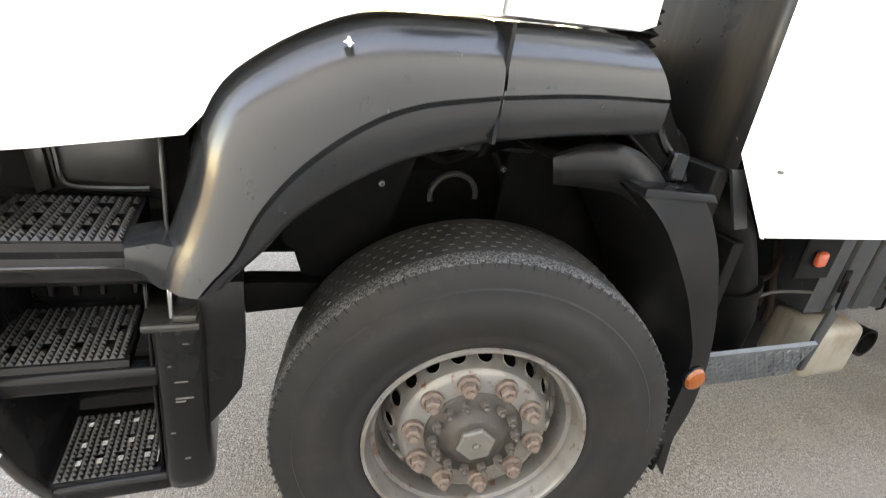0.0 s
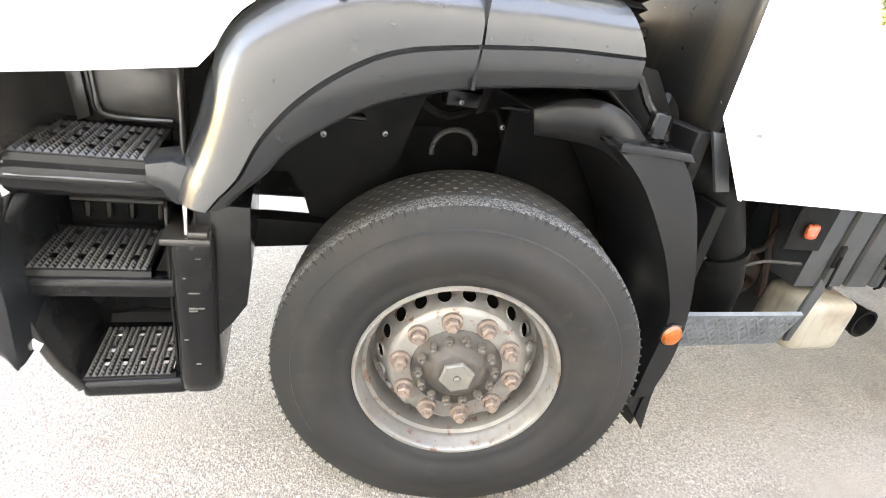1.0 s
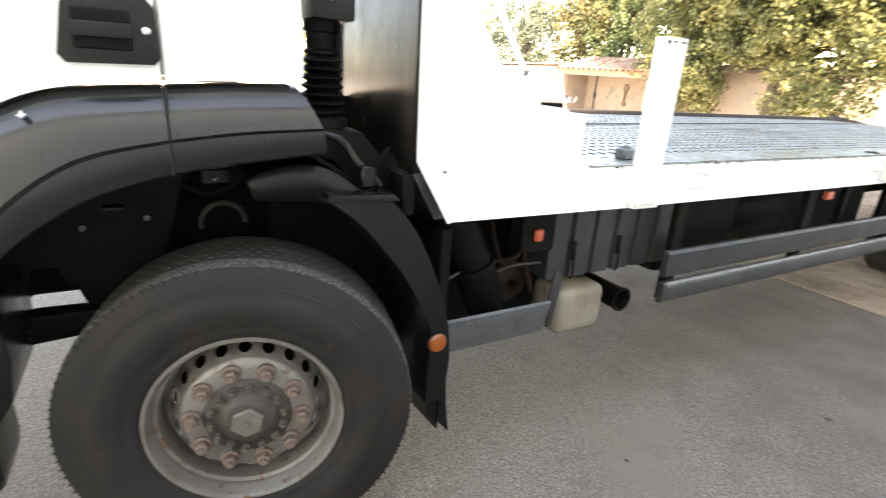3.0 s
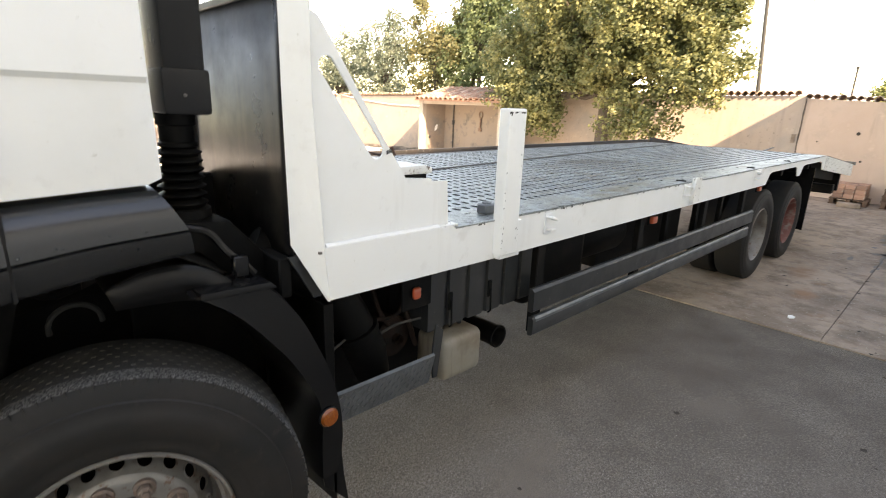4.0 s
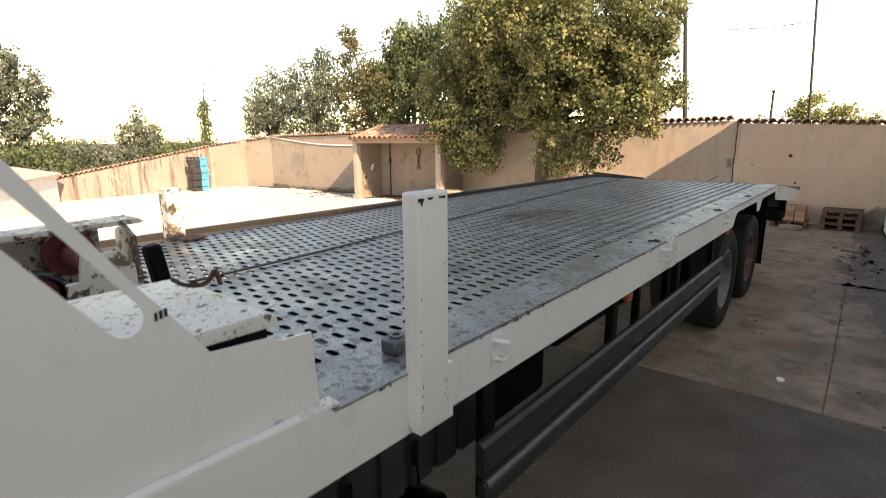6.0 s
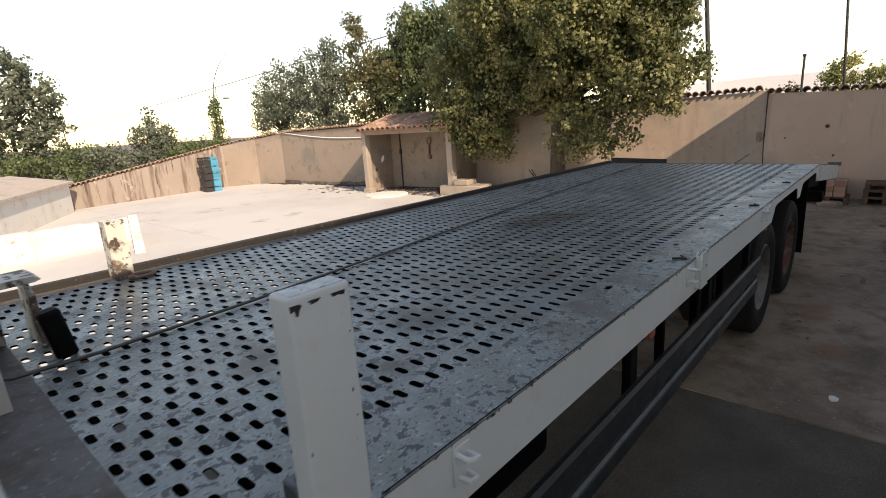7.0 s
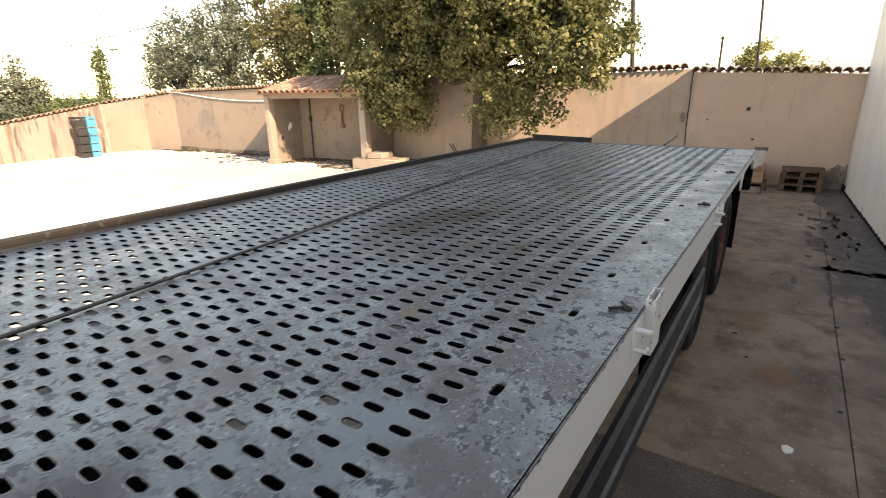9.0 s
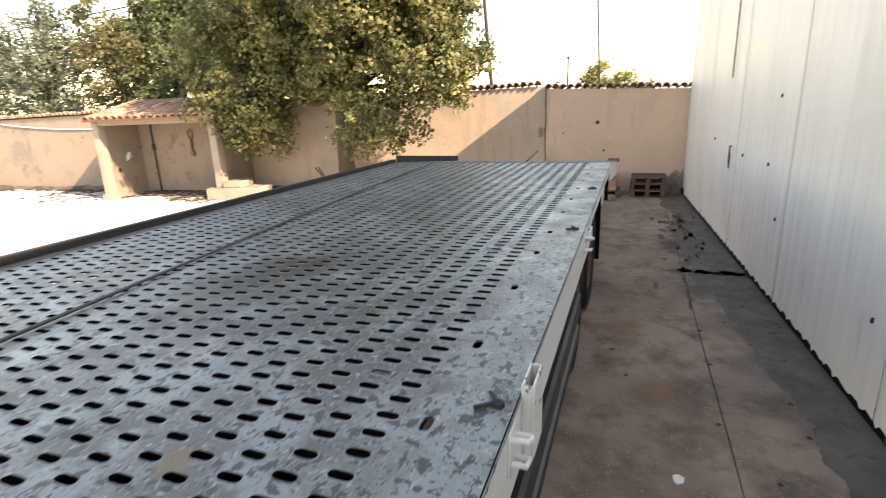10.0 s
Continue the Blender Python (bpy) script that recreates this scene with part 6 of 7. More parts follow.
# steps
def tread(x0, x1, y0, y1, z, name, nx):
    """A moulded step tray with pyramid teeth and oval holes in staggered rows."""
    pitch = 0.0148
    kx, ky = int((x1 - x0 - 0.012) / pitch), int((y1 - y0 - 0.02) / pitch)
    holes = [(x0 + (x1 - x0) * (i + 0.75 + 0.12 * j) / (nx + 0.5), y0 + 0.045 + (y1 - y0 - 0.06) * (j + 0.35) / 3.0) for i in range(nx) for j in range(3)]
    holes = [h for h in holes if h[0] < x1 - 0.02]
    hx, hy = 0.0078, 0.0155
    def open_at(x, y):
        return any(abs(x - h[0]) < hx and abs(y - h[1]) < hy for h in holes)
    b, teeth = B(), B()
    grid = {}
    def at(i, j):
        if (i, j) not in grid:
            grid[i, j] = b.verts.new((x0 + 0.006 + pitch * i, y0 + 0.006 + pitch * j, z))
        return grid[i, j]
    for i in range(kx):
        for j in range(ky):
            xc, yc = x0 + 0.006 + pitch * (i + 0.5), y0 + 0.006 + pitch * (j + 0.5)
            if open_at(xc, yc):
                continue
            b.faces.new((at(i, j), at(i + 1, j), at(i + 1, j + 1), at(i, j + 1)))
            w = pitch * 0.46
            vs = [teeth.verts.new((xc + dx, yc + dy, z)) for dx, dy in ((-w, -w), (w, -w), (w, w), (-w, w))]
            tip = teeth.verts.new((xc, yc, z + 0.0078))
            for k in range(4):
                teeth.faces.new((vs[k], vs[(k + 1) % 4], tip))
    rims = [e for e in b.edges if len(e.link_faces) == 1]
    low = bmesh.ops.extrude_edge_only(b, edges=rims)["geom"]
    for v in low:
        if isinstance(v, bmesh.types.BMVert):
            v.co.z -= 0.012
    # front nose and frame
    prism(b, [(y0 + 0.012, z), (y0 + 0.004, z - 0.004), (y0, z - 0.018), (y0 + 0.003, z - 0.046), (y0 + 0.02, z - 0.052)], x0, x1, axis="x")
    box(b, x0 - 0.006, x0 + 0.006, y0 + 0.012, y1, z - 0.03, z + 0.003)
    box(b, x1 - 0.008, x1, y0 + 0.012, y1, z - 0.03, z + 0.003)
    box(b, x0, x1, y1 - 0.016, y1, z - 0.03, z + 0.004)
    t = part(name, b, M_BLACK, truck, "black plastic cab step with gripping teeth", shade=False)
    tagged(part("grip_teeth", teeth, M_TEETH, t, "worn grey pyramid teeth", shade=False), kind="stuff")
    return t


tread(-1.045, -0.792, 0.055, 0.30, 1.090, "cab_step", 5)
tread(-1.098, -0.832, 0.15, 0.40, 0.772, "cab_step", 4)
tread(-1.022, -0.795, 0.16, 0.41, 0.430, "cab_step", 4)
bm = B()
rim_ = [(-1.082, 0.028), (-1.066, 0.020), (-1.050, 0.034), (-1.040, 0.20), (-1.026, 0.285), (-1.0, 0.312), (-0.975, 0.305), (-0.95, 0.318), (-0.80, 0.305), (-0.765, 0.285), (-0.745, 0.20), (-0.735, 0.06)]
loft(bm, [[(x * (1 if z > 1.2 else 0.998) + (0.008 if z < 1.1 else 0.0), y, z) for x, y in rim_] for z in (1.33, 1.20, 1.12, 1.085)])
solid(part("step_recess", bm, M_GLOSS, truck, "black moulded recess above the top step"), 0.006)
bm = B()
tube(bm, spline([(-0.960, 0.306, 1.26), (-0.952, 0.302, 1.18), (-0.945, 0.298, 1.125), (-0.925, 0.294, 1.110), (-0.87, 0.292, 1.108), (-0.785, 0.282, 1.114)], 24), 0.007, 8)
part("recess_fold", bm, M_GLOSS, truck, "moulded fold round the recess panel")
bm = B()
prism(bm, [(-1.012, 1.30), (-0.978, 1.30), (-0.960, 1.105), (-0.990, 1.092)], 0.288, 0.318, bev=0.006)
part("recess_strip", bm, M_GLOSS, truck, "raised strip moulded in the recess panel")
bm = B()
prism(bm, [(-1.098, 1.236), (-1.058, 1.240), (-1.048, 1.10), (-1.062, 1.06), (-1.078, 1.07)], 0.03, 0.09, bev=0.008)
part("side_fairing", bm, M_FENDER, truck, "grey plastic fairing in front of the step recess")
bm = B()
loft(bm, [[(x, y, z) for x, y in pts_] for z, pts_ in (
    (0.985, [(-1.070, 0.13), (-1.055, 0.40), (-0.80, 0.41), (-0.785, 0.15)]),
    (0.88, [(-1.112, 0.118), (-1.075, 0.41), (-0.80, 0.42), (-0.785, 0.15)]),
    (0.75, [(-1.116, 0.13), (-1.08, 0.42), (-0.80, 0.42), (-0.785, 0.15)]),
    (0.60, [(-1.100, 0.14), (-1.08, 0.42), (-0.80, 0.42), (-0.785, 0.16)]),
    (0.50, [(-1.062, 0.15), (-1.05, 0.42), (-0.80, 0.42), (-0.785, 0.165)]),
    (0.415, [(-1.026, 0.165), (-1.02, 0.42), (-0.80, 0.42), (-0.785, 0.17)]))])
solid(part("step_housing", bm, M_BLACK, truck, "black moulded housing round the lower steps"), 0.008)
bm = B()
prism(bm, [(0.060, 1.062), (0.050, 1.050), (0.050, 1.030), (0.058, 1.012), (0.076, 0.994), (0.11, 0.982), (0.16, 0.976), (0.30, 0.975), (0.30, 1.062)], -1.055, -0.745, axis="x")
part("step_valance", bm, M_BLACK, truck, "black valance under the top step")
bm = B()
box(bm, -1.048, -0.796, 0.046, 0.058, 1.040, 1.047, 0.003)
part("valance_lip", bm, M_GLOSS, truck, "thin raised lip along the valance")
# ribbed inner panels behind the lower steps
bm = B()
for x_, z0_, z1_ in ((-1.035, 0.80, 0.98), (-0.985, 0.80, 0.98), (-0.93, 0.80, 0.975), (-0.86, 0.80, 0.975)):
    box(bm, x_, x_ + 0.016, 0.385, 0.418, z0_, z1_, 0.004)
box(bm, -1.06, -0.81, 0.36, 0.415, 0.855, 0.872, 0.005)
part("inner_rib", bm, M_GLOSS, truck, "moulded ribs behind the middle step")
# moulded sills under the lower steps, and the rolled edge of their housing
for x0, y0, z0 in ((-1.10, 0.142, 0.694), (-1.022, 0.150, 0.366)):
    bm = B()
    box(bm, x0, -0.765, y0, y0 + 0.06, z0, z0 + 0.056, 0.02, seg=3)
    part("step_sill", bm, M_BLACK, truck, "rounded black sill under the step")
bm = B()
tube(bm, spline([(-1.075, 0.115, 0.99), (-1.108, 0.115, 0.90), (-1.118, 0.125, 0.78), (-1.104, 0.135, 0.64), (-1.066, 0.145, 0.50), (-1.022, 0.160, 0.40)], 20), 0.012, 10)
part("housing_edge", bm, M_GLOSS, truck, "rolled glossy edge of the step housing")
# pillar beside the steps
bm = B()
PS = -0.020
column(bm, [(z_, a_ + PS, b_ + PS, c_, d_, e_) for z_, a_, b_, c_, d_, e_ in [(0.388, -0.735, -0.685, 0.17, 0.38, 0.02), (0.394, -0.752, -0.664, 0.135, 0.40, 0.035), (0.41, -0.758, -0.652, 0.112, 0.40, 0.04), (0.45, -0.758, -0.647, 0.10, 0.40, 0.04), (0.60, -0.757, -0.654, 0.096, 0.40, 0.034), (0.78, -0.757, -0.657, 0.088, 0.40, 0.028), (0.872, -0.758, -0.658, 0.084, 0.40, 0.024), (0.886, -0.756, -0.66, 0.086, 0.40, 0.024), (0.894, -0.748, -0.664, 0.096, 0.40, 0.022), (0.897, -0.722, -0.664, 0.112, 0.40, 0.016), (0.905, -0.712, -0.660, 0.12, 0.40, 0.014), (1.0, -0.706, -0.652, 0.122, 0.40, 0.012)]])
pil = part("step_pillar", bm, M_BLACK, truck, "scratched black plastic pillar beside the steps")
bm = B()
box(bm, -0.792, -0.684, 0.072, 0.22, 0.884, 0.902, 0.006, seg=2)
box(bm, -0.735, -0.690, 0.078, 0.20, 0.902, 0.918, 0.006, seg=2)
part("pillar_cap", bm, M_GLOSS, pil, "moulded ledge round the pillar's top")
bm = B()
prism(bm, [(-0.69, 0.97), (-0.60, 0.97), (-0.596, 0.80), (-0.606, 0.69), (-0.64, 0.635), (-0.70, 0.565)], 0.12, 0.5, bev=0.006)
part("splash_panel", bm, M_BLACK, truck, "black splash panel in front of the wheel")
bm = B()
for z, w in ((0.745, 0.026), (0.70, 0.036), (0.692, 0.02)):
    box(bm, -0.74, -0.74 + w, 0.0885, 0.093, z, z + 0.0028)
for x, z, w in ((-0.70, 0.845, 0.012), (-0.735, 0.60, 0.01), (-0.69, 0.66, 0.008), (-0.71, 0.52, 0.012), (-0.73, 0.79, 0.007)):
    box(bm, x - 0.02, x - 0.02 + w, 0.094 if z < 0.75 else 0.0845, 0.099, z, z + 0.0016)
tagged(part("scratches", bm, M_HEX, pil, "bright scratches", shade=False), kind="stuff")
# bumper end with its lamp
bm = B()
outer_ = spline([(-1.100, 1.052), (-1.135, 1.040), (-1.150, 1.0), (-1.158, 0.90), (-1.172, 0.80), (-1.186, 0.70), (-1.165, 0.645), (-1.130, 0.590), (-1.106, 0.556)], 16)
edge_ = spline([(-1.084, 1.056), (-1.076, 1.03), (-1.076, 0.985), (-1.094, 0.905), (-1.098, 0.86), (-1.092, 0.80), (-1.090, 0.72), (-1.092, 0.64), (-1.094, 0.556)], 16)
loft(bm, [[(x, 0.30, z) for x, z in outer_], [(x, 0.075, z) for x, z in outer_], [(x + 0.008, 0.055, z - 0.002) for x, z in outer_], [((a[0] + b_[0]) / 2, 0.047, (a[1] + b_[1]) / 2) for a, b_ in zip(outer_, edge_)], [(x - 0.006, 0.055, z) for x, z in edge_], [(x, 0.075, z) for x, z in edge_], [(x, 0.30, z) for x, z in edge_]])
box(bm, -1.17, -1.08, 0.30, 2.1, 0.62, 1.04, 0.03)
bump = part("bumper", bm, M_FENDER, truck, "dark grey plastic front bumper end")
bm = B()
prism(bm, [(-1.132, 1.022), (-1.098, 1.018), (-1.090, 0.945), (-1.122, 0.962)], 0.036, 0.060, bev=0.006)
part("indicator", bm, M_INDICATOR, bump, "orange front indicator lens")
bm = B()
prism(bm, [(-1.146, 1.018), (-1.131, 1.021), (-1.121, 0.963), (-1.134, 0.972)], 0.040, 0.062, bev=0.004)
part("clear_lens", bm, M_TANK, bump, "pale clear end of the indicator")
# two white plates colour in the bright ground seen through gaps
bm = B()
prism(bm, [(-1.075, 1.002), (-1.050, 1.016), (-1.048, 0.996), (-1.072, 0.980)], 0.085, 0.10)
part("clip", bm, M_PAPER, truck, "white plate drawn as bright ground in the gap beside the top step")
bm = B()
prism(bm, [(-1.092, 0.590), (-1.076, 0.568), (-1.083, 0.556), (-1.098, 0.566)], 0.12, 0.132)
part("clip", bm, M_PAPER, truck, "white plate drawn as bright ground in the gap under the bumper")
# added bright strip stands in for light through the gap
bm = B()
box(bm, -0.742, -0.733, 0.088, 0.094, 0.905, 0.985, 0.002)
part("pillar_strip", bm, M_CHROME, truck, "narrow bright strip drawn as light through a gap under the fender")


# ---- lean-to by the yard wall ----
porch = thing("lean_to", (11.95, 10.50, 0), "small stuccoed lean-to with terracotta tile roof against the wall", "shelter", rz=9.0)
porch.scale = (1.0, 0.8, 0.955)
# local: x into the wall, y along it
M_PLASTER = mat("pale_plaster", (0.36, 0.30, 0.25), 0.9, layers=[("noise", 1.5, 0.45, 0.7, (0.32, 0.26, 0.215)), ("streak", 5, 0.6, 0.75, (0.25, 0.20, 0.165)), ("noise", 4, 0.6, 0.7, (0.22, 0.195, 0.175))], bump=("fine", 30, 0.4, 0.005))
for y, w in ((1.92, 0.22), (-2.02, 0.24)):
    bm = B()
    box(bm, 0.0, w, y - w / 2, y + w / 2, 0.0, 2.0, 0.02)
    box(bm, -0.05, w + 0.05, y - w / 2 - 0.06, y + w / 2 + 0.06, 0.0, 0.16 if y > 0 else 0.30, 0.02)
    part("column", bm, M_PLASTER, porch, "pale plastered square column on a footing")
    bm = B()
    sy = y + (0.02 if y > 0 else -0.02)
    prism(bm, [(w - 0.02, 0.0), (1.42, 0.0), (1.42, 2.28), (w - 0.02, 1.98)], sy - 0.06, sy + 0.06)
    part("side_wall", bm, M_STUCCO_DIM_MOULD, porch, "mouldy tan side wall of the lean-to with shade in its colour")
bm = B()
box(bm, 0.02, 0.20, -2.0, 1.9, 1.90, 2.02, 0.01)
part("beam", bm, M_PLASTER, porch)
bm = B()
prism(bm, [(-0.22, 2.0), (1.45, 2.42), (1.45, 2.48), (-0.22, 2.06)], -2.2, 2.05)
part("roof", bm, M_REDTILE, porch, "sloping terracotta roof bed")
bm = B()
box(bm, 1.36, 1.44, -1.96, 1.88, 0.0, 2.26)
part("back_wall", bm, M_STUCCO_DIM_MOULD, porch, "stained tan back wall with the lean-to's shade in its colour")
bm = B()
box(bm, -0.1, 0.6, -3.3, -1.62, 0.0, 0.30, 0.02)
box(bm, -0.05, 0.5, -2.75, -2.17, 0.30, 0.46, 0.02)
part("bench", bm, M_PLASTER, porch, "low plastered block beside the column")
bm = B()
tube(bm, [(1.33, 1.38, 2.2), (1.33, 1.38, 0.0)], 0.025, 8)
part("downpipe", bm, M_GREYSTEEL, porch)
bm = B()
tube(bm, [(1.31, -0.08 + 0.09 * math.cos(a), 1.58 + 0.11 * math.sin(a)) for a in np.linspace(0, 6.28, 16)], 0.02, 8)
tube(bm, [(1.31, -0.08, 1.47), (1.31, -0.06, 1.12)], 0.035, 8)
box(bm, 1.28, 1.36, -0.14, 0.02, 1.0, 1.12, 0.01)
part("hanging_hose", bm, M_RUST, porch, "rusty pipe loop hung on the wall")
bm = B()
prism(bm, [(0.76, 0.94), (0.88, 1.0), (0.92, 1.16), (0.86, 1.18), (0.77, 1.08)], 1.862, 1.882)
part("plaque", bm, M_PAPER, porch, "small white plaque on the side wall")
bm = B()
box(bm, 1.30, 1.36, 1.33, 1.43, 1.18, 1.35, 0.006)
part("switch_box", bm, M_GREYSTEEL, porch)
bm = B()
box(bm, 0.43, 0.51, 1.845, 1.882, 0.68, 0.78, 0.006)
part("junction_box", bm, M_GREYSTEEL, porch)
slope = math.atan2(0.42, 1.67)
random.seed(8)
for j in range(17):
    for i in range(4):
        m = Matrix.Translation((-0.06 + 0.42 * i, -2.1 + 0.245 * j + random.uniform(-0.012, 0.012), 2.10 + 0.105 * i + random.uniform(-0.008, 0.008))) @ Euler((slope, 0, radians(-90) + random.uniform(-0.04, 0.04))).to_matrix().to_4x4() @ Matrix.Diagonal((1.5, 1.1, 1.35, 1))
        share("tile", red_tile_me if (i + j) % 3 else tile_me, porch, m)
# dry leaves and soil swept into the lean-to and along the wall beside it
bm = B()
random.seed(77)
for k in range(900):
    if k < 420:
        x, y = 11.95 + random.uniform(-0.25, 1.3), random.uniform(9.0, 12.0)
    else:
        y = random.uniform(8.8, 15.0)
        x = wall_x(y) - abs(random.gauss(0.0, 0.45)) - 0.05 - (0.9 if y > 12.3 and random.random() < 0.3 else 0.0)
    r = random.uniform(0.03, 0.09)
    a = random.uniform(0, 6)
    z = 0.014 + random.uniform(0, 0.012)
    bm.faces.new([bm.verts.new((x + r * random.uniform(0.5, 1.3) * math.cos(a + q), y + r * random.uniform(0.5, 1.3) * math.sin(a + q), z + random.uniform(0, 0.012))) for q in (0, 1.3, 2.6, 3.9, 5.2)])
tagged(part("dry_leaves", bm, M_LITTER, shade=False), "brown dry leaves and soil on the lean-to's floor", "litter", kind="stuff")
# grey-black damp foot along the yard wall
M_FOOT = mat("mouldy_wall_foot", (0.10, 0.085, 0.072), 0.95, layers=[("noise", 3, 0.42, 0.6, (0.22, 0.18, 0.15)), ("fine", 30, 0.55, 0.7, (0.06, 0.05, 0.045))], bump=("fine", 30, 0.4, 0.005))
bm = B()
lo_, hi_ = [], []
for k in range(90):
    t_ = k / 89
    y = 1.7 + 17.1 * t_
    x = wall_x(y) - 0.014
    lo_.append((x, y, 0.0))
    hi_.append((x, y, 0.10 + 0.16 * abs(noise.noise(Vector((y * 0.7, 1.0, 0)))) + 0.09 * abs(noise.noise(Vector((y * 4.0, 5.0, 0))))))
loft(bm, [lo_, hi_])
solid(tagged(part("wall_foot_stain", bm, M_FOOT, shade=False), "black mould and damp along the wall's foot", "stain", kind="structure"), 0.006)
# white cable sagging along the wall
bm = B()
tube(bm, [(wall_x(12.6 + 0.47 * k) - 0.03, 12.6 + 0.47 * k, 1.74 - 0.14 * math.sin(math.pi * k / 12) + 0.028 * k) for k in range(13)], 0.02, 6)
tagged(part("wall_cable", bm, M_PAPER), "white cable sagging along the yard wall", "cable")
bm = B()
tube(bm, [(13.9, 3.3, 0.0), (13.9, 3.3, 0.5)], 0.03, 8)
for k in range(2):
    tube(bm, spline([(13.75, 6.9, 0.0), (13.7, 6.95 + 0.05 * k, 0.35), (13.6 - 0.05 * k, 7.05 + 0.06 * k, 0.62)], 8), 0.015, 6)
tagged(part("dry_shrub", bm, M_BARK), "leafless dry shrub stems at the wall's foot", "shrub")


# ---- trees ----
def leaf_cloud(name, centres, n_per, spread, size, material, parent, seed, hang=0.3, label=""):
    rng = np.random.default_rng(seed)
    C = np.repeat(np.array([c[:3] for c in centres]), n_per, axis=0)
    R = np.repeat(np.array([c[3] for c in centres]), n_per)
    d = rng.normal(size=C.shape)
    d /= np.linalg.norm(d, axis=1)[:, None]
    rad = R * spread * rng.uniform(0.25, 1.0, len(R)) ** 0.5
    P = C + d * rad[:, None] * np.array([1, 1, 0.8])
    n = len(P)
    u = rng.normal(size=(n, 3))
    u[:, 2] -= hang
    u /= np.linalg.norm(u, axis=1)[:, None]
    v = np.cross(u, d + 0.3 * rng.normal(size=(n, 3)))
    v /= np.linalg.norm(v, axis=1)[:, None] + 1e-9
    s = size * rng.uniform(0.6, 1.35, n)[:, None]
    w = s * 0.38
    nn = np.cross(u, v)
    a = P - u * s * 0.5
    b = P + v * w + nn * w * 0.25
    c = P + u * s * 0.5
    e = P - v * w + nn * w * 0.25
    verts = np.stack([a, b, c, e], 1).reshape(-1, 3)
    idx = np.arange(n * 4).reshape(-1, 4)
    faces = np.concatenate([idx[:, [0, 1, 2]], idx[:, [0, 2, 3]]])
    me = bpy.data.meshes.new(name)
    me.from_pydata(verts.tolist(), [], faces.tolist())
    me.materials.append(material)
    ob = new(name, me)
    ob.parent = parent
    if label:
        tagged(ob, label)
    return ob


def crown_centres(blobs, n, seed):
    """Clump centres scattered through ellipsoids (x, y, z, rx, ry, rz), mostly near their skins."""
    rng = np.random.default_rng(seed)
    vol = np.array([b[3] * b[4] * b[5] for b in blobs]) ** 0.67
    out = []
    for k in rng.choice(len(blobs), n, p=vol / vol.sum()):
        b = blobs[k]
        d = rng.normal(size=3)
        d /= np.linalg.norm(d)
        r = rng.uniform(0.45, 1.0) ** 0.6 * rng.uniform(0.8, 1.12)
        out.append((b[0] + d[0] * b[3] * r, b[1] + d[1] * b[4] * r, b[2] + d[2] * b[5] * r, rng.uniform(0.22, 0.46)))
    return out


def limbs(bm, base, forks, r, seed):
    rng = np.random.default_rng(seed)
    for f in forks:
        b, f = np.array(base, float), np.array(f, float)
        pts = [b]
        for t in (0.3, 0.6, 0.85, 1.0):
            pts.append(b + (f - b) * t + rng.normal(size=3) * 0.08 * (1 - t) + np.array([0, 0, 0.12 * t * (1 - t)]))
        tube(bm, [tuple(p) for p in pts], [r, r * 0.8, r * 0.55, r * 0.35, r * 0.15], 8)


# big tree over the wall
tree = thing("tree", (13.35, 6.05, 0), "big broad tree with yellow-green leaves hanging over the yard wall", "tree")
blobs = [(-1.7, 0.6, 4.6, 0.9, 1.6, 1.2), (-1.6, -1.2, 4.2, 0.8, 1.2, 1.0), (0.5, 0.0, 4.2, 1.0, 1.8, 1.4), (-0.8, -1.5, 1.9, 0.6, 0.7, 0.9), (-0.8, 1.9, 2.0, 0.7, 0.9, 0.9), (-0.6, -2.8, 3.3, 0.7, 0.8, 1.2), (-0.3, 1.4, 5.0, 1.2, 1.2, 1.0), (-0.6, 0.4, 3.4, 1.2, 1.6, 1.2), (-0.9, 2.6, 3.0, 0.9, 0.9, 1.4), (-0.9, 2.2, 1.9, 0.6, 0.6, 0.6), (-1.0, -2.6, 2.5, 0.7, 0.7, 0.9), (-0.2, 0.2, 4.4, 1.7, 2.2, 1.9), (-0.3, -1.6, 4.2, 1.4, 1.6, 1.6), (-0.3, 1.7, 3.3, 1.1, 1.0, 1.7), (-0.5, -0.2, 3.2, 1.2, 1.9, 1.0), (-0.5, -2.2, 3.1, 1.0, 1.0, 1.1), (-0.8, -0.9, 1.75, 0.6, 0.75, 0.7), (-0.7, 1.7, 2.0, 0.8, 0.8, 1.0), (0.2, 0.3, 6.0, 1.3, 1.8, 1.1), (-0.3, -2.5, 4.6, 0.9, 0.9, 0.9)]
bm = B()
tube(bm, [(0, 0, -0.05), (0.02, 0.05, 0.8), (-0.05, 0.0, 1.8), (-0.1, 0.1, 2.6)], [0.24, 0.19, 0.17, 0.14], 12)
limbs(bm, (-0.08, 0.05, 2.3), [(b[0], b[1], b[2]) for b in blobs], 0.09, 2)
part("trunk", bm, M_BARK, tree, "grey-brown trunk and limbs")
cc = crown_centres(blobs, 1400, 4)
leaf_cloud("crown", cc, 74, 0.95, 0.096, M_LEAF, tree, 5, label="yellow-green broad leaves with gaps")


